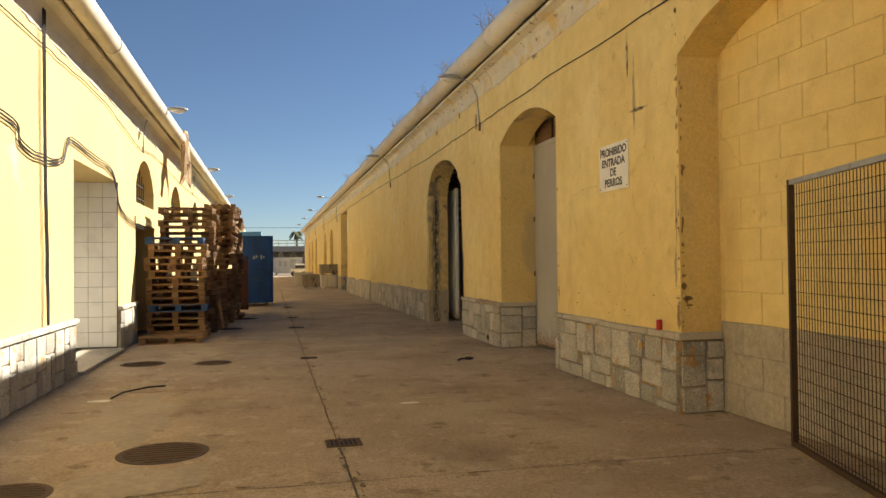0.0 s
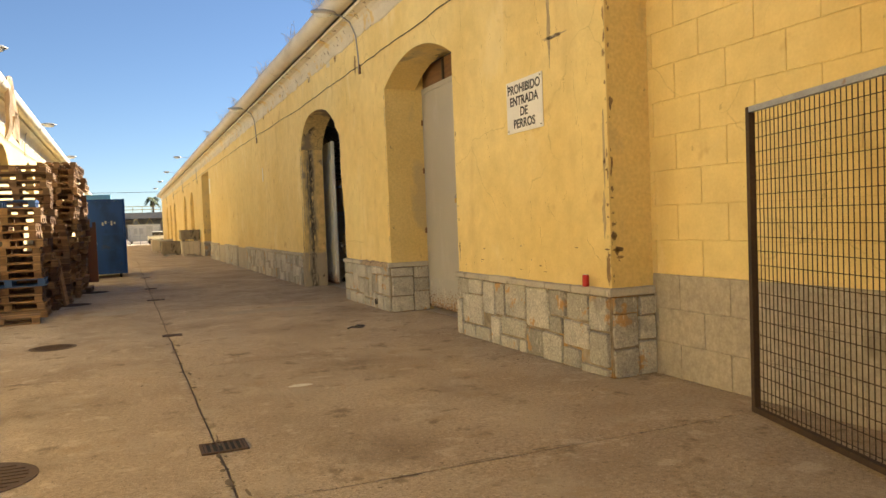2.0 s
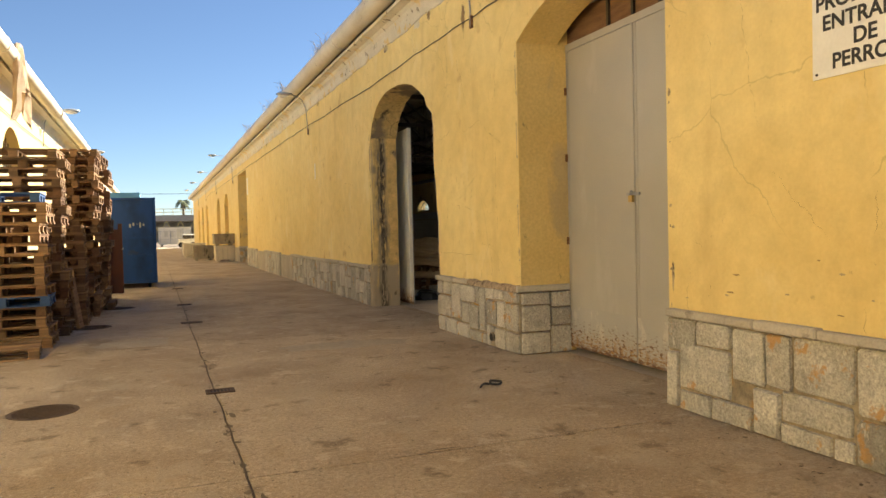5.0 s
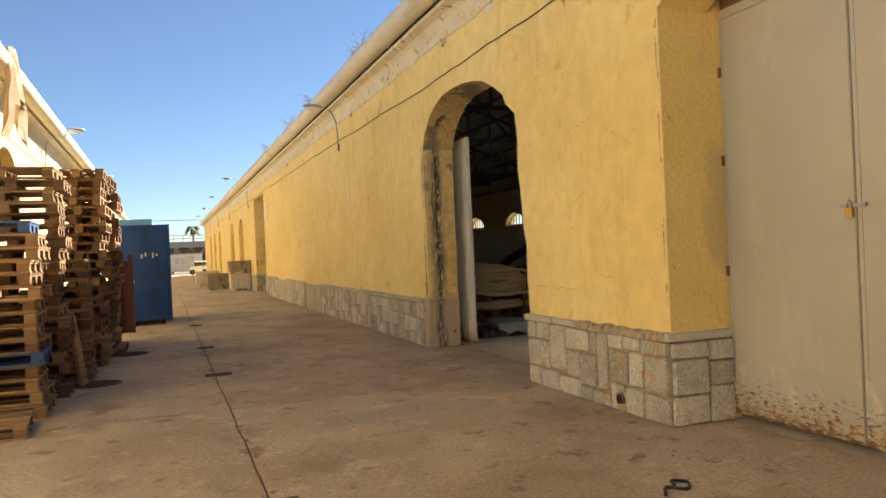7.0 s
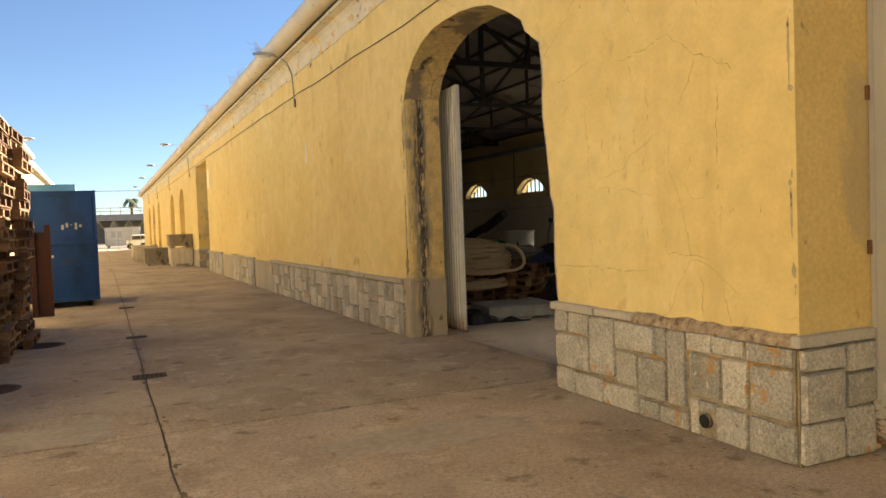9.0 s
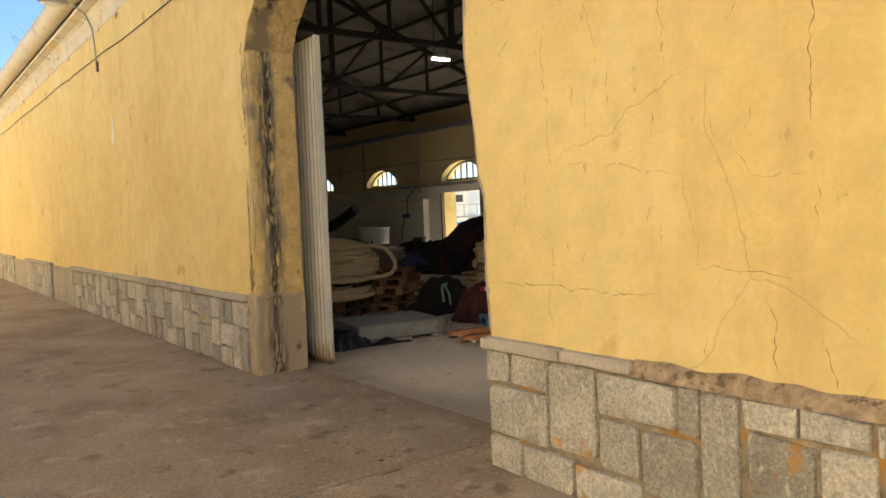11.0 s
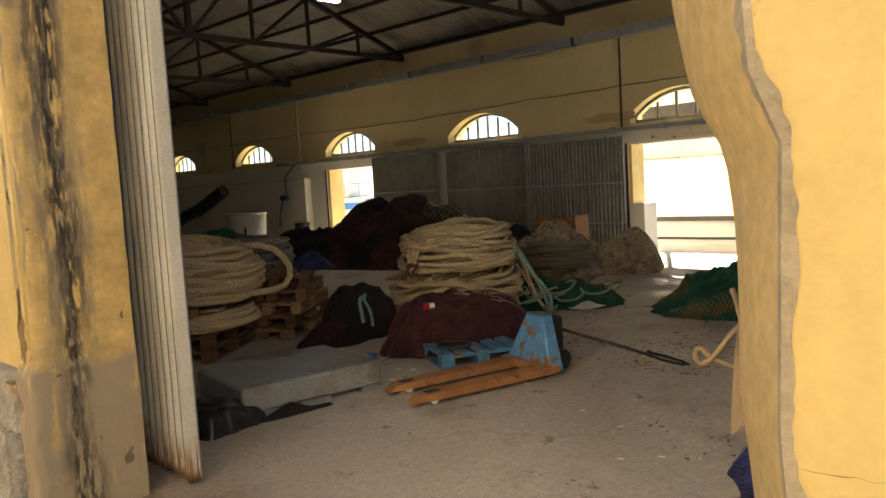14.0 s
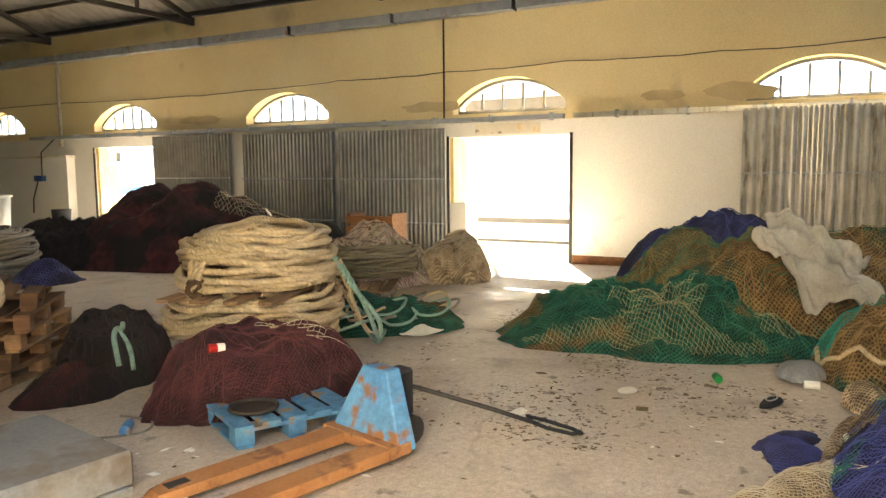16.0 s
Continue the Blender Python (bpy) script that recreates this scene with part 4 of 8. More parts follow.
gate = empty("mesh_gate", Matrix.Translation(ga) @ (gb - ga).to_track_quat("X", "Z").to_matrix().to_4x4(), "open welded wire mesh gate with a grey steel frame", "gate")
for n_, s in (("stile", (0, 0.045, -0.02, 0.02, 0.04, 2.22)), ("stile", (gl - 0.05, gl, -0.025, 0.025, 0.04, 2.26)),
              ("frame_rail", (0.045, gl - 0.05, -0.02, 0.02, 2.18, 2.22)), ("frame_rail", (0.045, gl - 0.05, -0.02, 0.02, 0.04, 0.08))):
    part(n_, boxes(s), IRON if s[0] > 1 or s[4] > 2 else WIRE, gate)
b2 = bmesh.new()
for x in np.arange(0.045, gl - 0.05, 0.05):
    beam(b2, (x, 0.022, 0.06), (x, 0.022, 2.2), 0.005)
tagged(part("upright_wire", b2, WIRE, gate), kind="stuff")
b2 = bmesh.new()
for z in np.arange(0.10, 2.18, 0.10):
    beam(b2, (0.03, 0.027, z), (gl - 0.03, 0.027, z), 0.005)
tagged(part("cross_wire", b2, WIRE, gate), kind="stuff")
part("latch", boxes((1.75, 1.90, 0.0, 0.05, 1.12, 1.16)), RUST, gate)
for k in range(9):
    b2 = bmesh.new()
    a = radians(90 * (k % 2))
    ring = [(1.77 + 0.016 * math.cos(t) * math.cos(a), 0.05 + 0.016 * math.cos(t) * math.sin(a), 1.10 - 0.045 * k + 0.032 * math.sin(t)) for t in np.linspace(0, 2 * math.pi, 11)]
    tube("chain_link", ring, 0.006, RUST, gate, seg=5, cap=False)
post = empty("gate_post", pose(-0.50, -0.34, 0), "grey steel gate post with rusty hinges", "post")
part("column", boxes((-0.05, 0.05, -0.045, 0.04, 0, 2.28), bevel=0.006), IRON, post)
part("cap", boxes((-0.06, 0.06, -0.06, 0.06, 2.28, 2.295)), RUST, post)
for z in (0.35, 0.6, 1.95, 2.1):
    part("hinge", boxes((-0.085, -0.05, 0.0, 0.07, z, z + 0.06)), STEEL, post)
for z in (0.25, 1.15, 2.0):
    part("wall_tie", boxes((0.05, 0.135, -0.03, 0.0, z, z + 0.11)), STEEL, post)

# ---- building across the alley ----
LX = -6.80
wall_opp = tagged(part("wall_opposite", notched(LX, LX - 0.7, -9, 12.6, 0, 5.0, [[(8.3, 0.0), (8.3, 3.11), (11.5, 3.11), (11.5, 0.0)]]), PALE),
                  "sunlit pale yellow plaster wall of the opposite shed", "wall", kind="structure")
DOORS_L = [[(13.3, 0), (13.3, 2.45), (15.9, 2.45), (15.9, 0)]]
part("lower_wall", notched(LX, LX - 0.7, 12.6, 88, 0, 2.9, DOORS_L), PALE, wall_opp)
LW = [arch(c, 2.45, 2.9, 3.3, 0.62, 10) for c in (14.6, 20.2, 26, 32, 38, 44, 50, 56)]
part("upper_wall", notched(LX, LX - 0.7, 12.6, 88, 2.9, 5.0, LW), PALE, wall_opp)
# black box in place of the dark interior behind the door and windows
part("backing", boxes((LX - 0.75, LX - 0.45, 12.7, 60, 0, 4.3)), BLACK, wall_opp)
part("backing", boxes((LX - 1.5, LX - 1.3, 8.2, 11.55, 0, 3.2)), WHITE, wall_opp)
part("soffit", boxes((LX - 1.3, LX - 0.7, 8.2, 11.55, 3.11, 3.2)), WHITE, wall_opp)
part("cheek", boxes((LX - 1.3, LX - 0.7, 8.1, 8.3, 0, 3.11)), WHITE, wall_opp)
part("cheek", boxes((LX - 1.3, LX - 0.7, 11.5, 11.7, 0, 3.11)), WHITE, wall_opp)
part("lintel", boxes((LX - 0.02, LX + 0.03, 13.2, 16.0, 2.45, 2.6)), PALE, wall_opp)
for o in LW[:3]:
    yc = (o[0][0] + o[-1][0]) / 2
    gr = empty("window_grille", pose(LX - 0.2, yc, 2.9), "dark iron bars in an arched window", "grille", "arched window grilles")
    for k in np.arange(-1.0, 1.01, 0.25):
        b2 = bmesh.new()
        beam(b2, (0, k, 0), (0, k, 0.95 - 0.35 * k * k), 0.02)
        part("bar", b2, STEEL, gr)
    for z in (0.2, 0.5):
        b2 = bmesh.new()
        beam(b2, (0, -1.2, z), (0, 1.2, z), 0.025)
        part("rail", b2, STEEL, gr)
tagged(part("roof_opposite", boxes((-16, LX + 0.2, -9, 88, 5.0, 5.12)), CORNICE), "flat roof edge of the opposite shed", "roof", kind="structure")
part("far_side", boxes((-16, -15.8, -9, 88, 0, 5)), PALE, wall_opp)
part("far_side", boxes((-16, LX - 0.75, -9, -8.8, 0, 5)), PALE, wall_opp)
cornice(LX, -1, -9, 88, "trim_opposite", 4.76, PIPE)
pipe_l = tube("eaves_pipe", [(LX + 0.37, y, 4.99) for y in np.linspace(-9, 42, 50)], 0.16, PIPE, seg=20)
tagged(pipe_l, "stained white round eaves pipe along the opposite roof edge", "pipe")
for y in np.arange(-7, 42, 8.0):
    b2 = bmesh.new()
    cyl(b2, 0.172, 0.172, 0.05, 20, pose(LX + 0.37, y, 4.99, 90))
    part("collar", b2, PIPE, pipe_l)
for y0, y1 in ((-9, 8.28), (11.5, 13.2), (16, 60)):
    part("plinth_core", boxes((LX + 0.001, LX + 0.02, y0, y1 - 0.01, 0, 0.76)), MORTAR, wall_opp)
doorstep = tagged(part("doorstep", boxes((LX - 0.6, LX + 0.12, 8.35, 11.45, 0.0, 0.06), bevel=0.01), CEMENT), "worn concrete doorstep", "step", kind="structure")
for y, z in ((14.2, 4.83), (25.0, 4.83), (36.0, 4.83)):
    wall_lamp(y, 0.55, z + 0.2, LX, -1, 4.3)

# cables on the opposite wall
def cable(name, pts, r, label, n=8):
    fine = [p + Vector((0.0, 0.02 * noise.noise(p * 3.1), 0.03 * noise.noise(p * 2.3 + Vector((4, 0, 0))))) for p in eased(pts, n)]
    return tagged(tube(name, fine, r, CABLE, seg=6), label, "cable")


cx = LX + 0.03
for k in range(3):
    o = 0.04 * k
    cable("wall_cable", [(cx, -2, 3.2 + o), (cx, 5.0, 3.15 + o), (cx, 5.9, 2.92 + o), (cx, 6.7, 2.86 + o), (cx, 7.6, 2.95 + o), (cx, 8.0, 3.3 + o), (cx, 9.2, 3.25 + o), (cx, 10.6, 3.22 + o),
                         (cx, 11.2, 2.95 + o), (cx, 11.5, 2.6 + o), (cx, 12.6, 2.4 + o), (cx, 14.2, 2.35 + o)], 0.009, "bundle of black cables sagging across the pale wall")
for k in range(3):
    cable("drop_cable", [(cx + 0.02, 6.65 + 0.05 * k, 5.0), (cx + 0.02, 6.7 + 0.04 * k, 3.0), (cx + 0.02, 6.78 + 0.05 * k, 1.6), (cx + 0.03, 6.8 + 0.03 * k, 0.85)], 0.010, "black cables running down the pale wall")
cable("wall_cable", [(cx, -2, 4.15), (cx, 6.0, 4.3), (cx, 7.5, 4.3), (cx, 10, 4.35), (cx, 13.5, 4.1), (cx, 16, 4.2), (cx, 22, 4.1), (cx, 30, 4.2)], 0.008, "thin black cable across the pale wall")
# hanging sacking on the eaves
bm = bmesh.new()
grid = [[bm.verts.new((LX + 0.48 + 0.07 * math.sin(i * 1.9 + j * 0.18) + 0.03 * i / 10, 18.1 + (i / 10 - 0.5) * (0.45 + 0.10 * j + 0.15 * math.sin(j * 0.9)), 5.22 - (1.2 + 0.35 * math.sin(i * 0.75 + 0.6)) * j / 14)) for i in range(11)] for j in range(15)]
for a, b in zip(grid[:-1], grid[1:]):
    for k in range(10):
        bm.faces.new((a[k], a[k + 1], b[k + 1], b[k]))
bmesh.ops.solidify(bm, geom=bm.faces[:], thickness=0.012)
tagged(part("hanging_cloth", bm, CLOTH, smooth=True), "torn brown sacking hanging from the eaves pipe", "cloth")

# ---- pallets ----
def pallet(mat, name="pallet", label="rough wooden shipping pallet in a stack", group="stacked pallets"):
    th = empty(name, Matrix(), label, "pallet", group)
    for i in range(5):
        x = -0.545 + 0.2725 * i
        part("deck_board", boxes((-0.6, 0.6, 0.8 * (i / 4 - 0.5) * 0.86 - 0.06, 0.8 * (i / 4 - 0.5) * 0.86 + 0.06, 0.122, 0.144)), mat, th)
    for x in (-0.53, 0, 0.53):
        part("cross_board", boxes((x - 0.06, x + 0.06, -0.4, 0.4, 0.100, 0.1215)), mat, th)
        for y in (-0.34, 0, 0.34):
            part("block", boxes((x - 0.06, x + 0.06, y - 0.06, y + 0.06, 0.022, 0.0995)), mat, th)
    for y in (-0.34, 0, 0.34):
        part("skid", boxes((-0.6, 0.6, y - 0.05, y + 0.05, 0.0, 0.0215)), mat, th)
    return th


rng = random.Random(5)
protos = [pallet(WOOD), pallet(WOODB), pallet(WOODBLUE, label="blue painted wooden pallet in a stack")]
used = [0, 0, 0]


def place_pallet(kind, m):
    if not used[kind]:
        protos[kind].matrix_world = m
        used[kind] = 1
        return protos[kind]
    return copy_thing(protos[kind], m)


def stack(x, y, n, turn=0, z=0.0, blues=(), browns=0.3, loose=0.04):
    for k in range(n):
        kind = 2 if k in blues else (1 if rng.random() < browns else 0)
        place_pallet(kind, pose(x + rng.uniform(-loose, loose), y + rng.uniform(-loose, loose), z + 0.1445 * k, 0, 0, turn + rng.uniform(-2.5, 2.5)))


stack(-6.05, 12.75, 1, 3)
stack(-6.02, 13.9, 15, 0, blues=(4, 14), loose=0.06)
stack(-5.92, 15.1, 20, 0, loose=0.07)
stack(-5.75, 16.4, 12, 0, browns=0.5)
stack(-5.42, 18.0, 22, 90, browns=0.3, loose=0.08)
stack(-5.30, 19.2, 22, 90, browns=0.3, loose=0.08)
stack(-5.45, 20.8, 14, 90, browns=0.7)
th = empty("pallet", pose(-5.22, 15.5, 0.02, 82, 0, 80), "wooden board panel leaning on the pallet stack", "panel")
part("board", boxes((-0.12, 0.12, 0, 1.0, 0, 0.05)), WOOD, th)

# ---- blue container ----
bn = empty("waste_container", pose(-4.68, 26.3, 0), "tall blue steel waste container with dents", "container")
part("shell", boxes((-0.66, 0.66, -1.2, 1.2, 0.14, 2.62), bevel=0.02), BINBLUE, bn)
for z in (0.14, 0.9, 1.42, 2.54):
    part("rib", boxes((-0.71, 0.71, -1.25, -1.2, z, z + 0.07), (0.66, 0.71, -1.2, 1.25, z, z + 0.07)), BINBLUE, bn)
for x in (-0.69, 0.69):
    part("corner_post", boxes((x - 0.03, x + 0.03, -1.255, -1.19, 0.14, 2.62)), BINBLUE, bn)
part("lid", boxes((-0.66, 0.30, -0.6, 1.2, 2.62, 2.80)), BINTOP, bn, "faded light blue lid")
for x in (-0.5, 0.5):
    for y in (-0.9, 0.9):
        b2 = bmesh.new()
        cyl(b2, 0.07, 0.07, 0.08, 16, pose(x - 0.04, y, 0.07, 0, 90))
        part("wheel", b2, STEEL, bn)
part("scrawl", boxes(*[(0.0 + 0.09 * k, 0.05 + 0.09 * k, -1.206, -1.2005, 1.75 + 0.05 * (k % 3), 1.86 + 0.04 * (k % 2)) for k in range(5)]), LAMPG, bn, "scratched white scrawl")
part("mark", boxes(*[(-0.4 + 0.06 * k, -0.36 + 0.06 * k, -1.206, -1.2005, 1.13, 1.17 + 0.02 * (k % 2)) for k in range(4)]), SIGNW, bn)
rf = empty("rusty_frame", pose(-5.0, 23.4, 0), "rust-red steel frame panel beside the pallets", "frame")
DARKRED = surface("dark_red_steel", (0.035, 0.012, 0.010), (0.065, 0.020, 0.014), 4, 0.8, 0.3, 60)
part("panel", boxes((-0.14, 0.14, -0.03, 0.03, 0, 1.70)), DARKRED, rf)
for x in (-0.14, 0.14):
    part("upright", boxes((x - 0.05, x + 0.05, -0.07, 0.07, 0, 1.85)), DARKRED, rf)

# ---- far end of the alley ----
def crate_box(x0, x1, y0, y1, z0, z1, mat, label):
    th = empty("fish_crate", pose((x0 + x1) / 2, (y0 + y1) / 2, z0), label, "crate", "crates by the wall")
    w, d, hh = (x1 - x0) / 2, (y1 - y0) / 2, z1 - z0
    part("body", boxes((-w, w, -d, d, 0.1, hh), bevel=0.02), mat, th)
    part("rim", boxes((-w - 0.02, w + 0.02, -d - 0.02, d + 0.02, hh - 0.08, hh - 0.001), bevel=0.01), mat, th)
    for s in (-1, 1):
        part("skid", boxes((s * w * 0.7 - 0.08, s * w * 0.7 + 0.08, -d, d, 0, 0.1)), mat, th)
    for k in range(4):
        xx = -w + (k + 0.5) * w / 2
        part("rib", boxes((xx - 0.03, xx + 0.03, -d - 0.015, -d, 0.12, hh - 0.09)), mat, th)
    return th


crate_box(-1.0, 0.0, 43.3, 44.5, 0, 0.85, CONC, "pale ribbed fish crate standing by the wall")
crate_box(-1.05, 0.0, 43.3, 44.5, 0.85, 1.5, DARKCEM, "dark grey crate stacked on a pale one")
crate_box(-2.0, -0.9, 46.0, 47.2, 0, 0.85, DARKCEM, "grey ribbed fish crate on the ground")
crate_box(-2.3, -0.9, 53.5, 55, 0, 0.9, CONC, "pale concrete block by the wall")
tl = empty("site_cabin", pose(-1.3, 103, 0), "white office cabin beyond the alley", "cabin")
part("body", boxes((-2.3, 1.6, -1.2, 1.2, 0.25, 2.35), bevel=0.03), HULL, tl)
part("roof", boxes((-2.35, 1.65, -1.25, 1.25, 2.35, 2.45)), LAMPG, tl)
part("door", boxes((-0.1, 0.7, -1.22, -1.2, 0.3, 2.2)), LAMPG, tl)
for x in (-1.6, -0.9):
    part("window", boxes((x, x + 0.4, -1.22, -1.2, 1.2, 1.9)), LAMPG, tl)
for x in (-2, 1.3):
    part("skid", boxes((x, x + 0.2, -1.2, 1.2, 0, 0.25)), STEEL, tl)
car = empty("parked_van", pose(-0.6, 92, 0), "small white parked van", "van")
bm = boxes((-1.0, 1.0, -0.8, 0.8, 0.3, 0.95), bevel=0.08)
part("body", bm, HULL, car)
part("cab", boxes((-0.5, 0.9, -0.72, 0.72, 0.95, 1.5), bevel=0.12), HULL, car)
part("windscreen", boxes((-0.45, 0.8, -0.73, -0.715, 1.0, 1.38)), STEEL, car)
for x in (-0.65, 0.65):
    for y in (-0.75, 0.75):
        b2 = bmesh.new()
        cyl(b2, 0.3, 0.3, 0.16, 18, pose(x, y - 0.08, 0.3, -90))
        part("wheel", b2, BLACK, car)
br = empty("road_bridge", pose(0, 150, 0), "distant concrete road bridge with yellow railing", "bridge")
part("deck", boxes((-60, 60, -4, 4, 3.9, 5.0)), CEMENT, br)
part("shade_wall", boxes((-60, 60, 3, 3.5, 0, 3.9)), CEMENT, br)
for x in np.arange(-58, 60, 8):
    part("pier", boxes((x - 0.4, x + 0.4, -1, 1, 0, 3.9)), CONC, br)
for x in np.arange(-20, 21, 1.6):
    part("rail_post", boxes((x - 0.05, x + 0.05, -4.0, -3.9, 5.0, 6.1)), YELLOW, br)
for z in (5.5, 6.1):
    part("handrail", boxes((-60, 60, -4.02, -3.88, z, z + 0.1)), YELLOW, br)
for x in np.arange(-20, 21, 2.4):
    b2 = bmesh.new()
    beam(b2, (x, -4.1, 1.8), (x + 1.2, -4.1, 3.9), 0.12)
    beam(b2, (x + 1.2, -4.1, 3.9), (x + 2.4, -4.1, 1.8), 0.12)
    part("yellow_brace", b2, YELLOW, br)
fence = empty("yard_fence", pose(0, 84, 0), "thin wire yard fence across the alley's end", "fence")
for x in np.arange(-6.5, 0, 1.0):
    b2 = bmesh.new()
    beam(b2, (x, 0, 0), (x, 0, 1.9), 0.04)
    part("post", b2, IRON, fence)
for z in (0.1, 1.0, 1.85):
    b2 = bmesh.new()
    beam(b2, (-6.5, 0, z), (-0.2, 0, z), 0.02)
    part("rail", b2, IRON, fence)
palm = empty("palm_tree", pose(7.2, 330, 0), "tall distant palm tree with a shaggy crown", "palm")
tube("trunk", [(0.3 * math.sin(z / 6), 0, z) for z in np.linspace(0, 15, 12)], [0.5 - 0.012 * z for z in range(12)], TRUNKM, palm)
b2 = bmesh.new()
for k in range(46):
    a, el = k * 2.4, 0.9 - 1.5 * ((k * 7) % 46) / 46
    prev = None
    for s in range(7):
        t = s / 6
        r_ = 3.2 * t * math.cos(el * 0.6)
        z = 15.2 + 3.0 * t * math.sin(el) - 2.3 * t * t
        wd = 0.42 * math.sin(math.pi * (0.1 + 0.85 * t))
        c = Vector((r_ * math.cos(a), r_ * math.sin(a), z))
        sd_ = Vector((-math.sin(a), math.cos(a), 0)) * wd
        cur = [b2.verts.new(c - sd_ - Vector((0, 0, 0.2))), b2.verts.new(c), b2.verts.new(c + sd_ - Vector((0, 0, 0.2)))]
        if prev:
            b2.faces.new((prev[0], prev[1], cur[1], cur[0]))
            b2.faces.new((prev[1], prev[2], cur[2], cur[1]))
        prev = cur
part("crown", b2, LEAFM, palm)
tagged(part("overhead_cable", boxes((-40, -0.5, 80, 80.04, 5.5, 5.54)), CABLE), "black overhead cable spanning the alley", "cable")

# ---- harbour side ----
bm = boxes((16.4, 17.2, -60, 140, -2.5, -0.12))
tagged(part("quay_edge", bm, SANDM), "sunlit concrete quay edge", "quay", kind="structure")
bm = bmesh.new()
bmesh.ops.create_grid(bm, x_segments=1, y_segments=1, size=0.5)
bmesh.ops.scale(bm, vec=(900, 1600, 1), verts=bm.verts[:])
bmesh.ops.translate(bm, vec=(467, 300, -1.4), verts=bm.verts[:])
sea = surface("harbour_water", (0.03, 0.08, 0.12), (0.05, 0.11, 0.15), 1, 0.12, 0.4, 3)
tagged(part("water", bm, sea), "blue harbour water", "water", kind="structure")


def boat(name, m, length, beam_w, z0, z1, band, label, stripes=()):
    th = empty(name, m, label, "boat")
    b2 = bmesh.new()
    rows = []
    n = 16
    for i in range(n + 1):
        t = i / n
        w = beam_w / 2 * (1 - abs(2 * t - 1) ** 5 * 0.85)
        lift = 0.7 * max(0, 2 * t - 1.2) ** 2
        rows.append([b2.verts.new(p) for p in ((-w, (t - 0.5) * length, z1 + lift), (-w * 0.97, (t - 0.5) * length, 0.5 * (z0 + z1)), (-w * 0.8, (t - 0.5) * length, z0), (w * 0.8, (t - 0.5) * length, z0),
                                               (w * 0.97, (t - 0.5) * length, 0.5 * (z0 + z1)), (w, (t - 0.5) * length, z1 + lift))])
    for a, b in zip(rows[:-1], rows[1:]):
        for k in range(5):
            b2.faces.new((a[k], a[k + 1], b[k + 1], b[k]))
        b2.faces.new((a[5], a[0], b[0], b[5]))
    b2.faces.new(rows[0])
    b2.faces.new(rows[-1])
    bmesh.ops.recalc_face_normals(b2, faces=b2.faces[:])
    part("hull", b2, HULL, th)
    for za, zb, mt in stripes:
        part("rubbing_strake", boxes((-beam_w / 2 - 0.05, -beam_w / 2 + 0.1, -length * 0.36, length * 0.36, za, zb)), mt, th)
    part("wheelhouse", boxes((-beam_w * 0.25, beam_w * 0.25, -length * 0.2, length * 0.05, z1, z1 + 2.0), bevel=0.1), HULL, th)
    part("wheelhouse_window", boxes((-beam_w * 0.25 - 0.01, beam_w * 0.25 + 0.01, -length * 0.17, length * 0.02, z1 + 1.1, z1 + 1.6)), STEEL, th)
    for y in np.arange(-length * 0.4, length * 0.42, length * 0.08):
        part("rail_post", boxes((-beam_w * 0.48, -beam_w * 0.48 + 0.04, y, y + 0.04, z1, z1 + 0.9)), IRON, th)
    part("rail", boxes((-beam_w * 0.48, -beam_w * 0.48 + 0.04, -length * 0.4, length * 0.42, z1 + 0.86, z1 + 0.9)), IRON, th)
    part("mast", boxes((-0.06, 0.06, 0.0, 0.12, z1, z1 + 6)), HULL, th)
    return th


boat("fishing_boat", pose(20.8, 23.0, 0), 24, 6.0, -1.5, 2.0, None, "large white moored fishing boat close to the quay", ((0.32, 0.44, STEEL), (-0.2, -0.12, STEEL)))
boat("fishing_boat", pose(30.0, 52.0, 0, 0, 0, 8), 15, 4.5, -1.5, 1.2, None, "white moored boat with a blue stripe", ((0.5, 0.9, HULLBLUE),))
boat("fishing_boat", pose(60.0, 95.0, 0, 0, 0, 30), 16, 4.5, -1.5, 1.4, None, "white boat across the harbour", ((0.5, 0.8, HULLBLUE),))

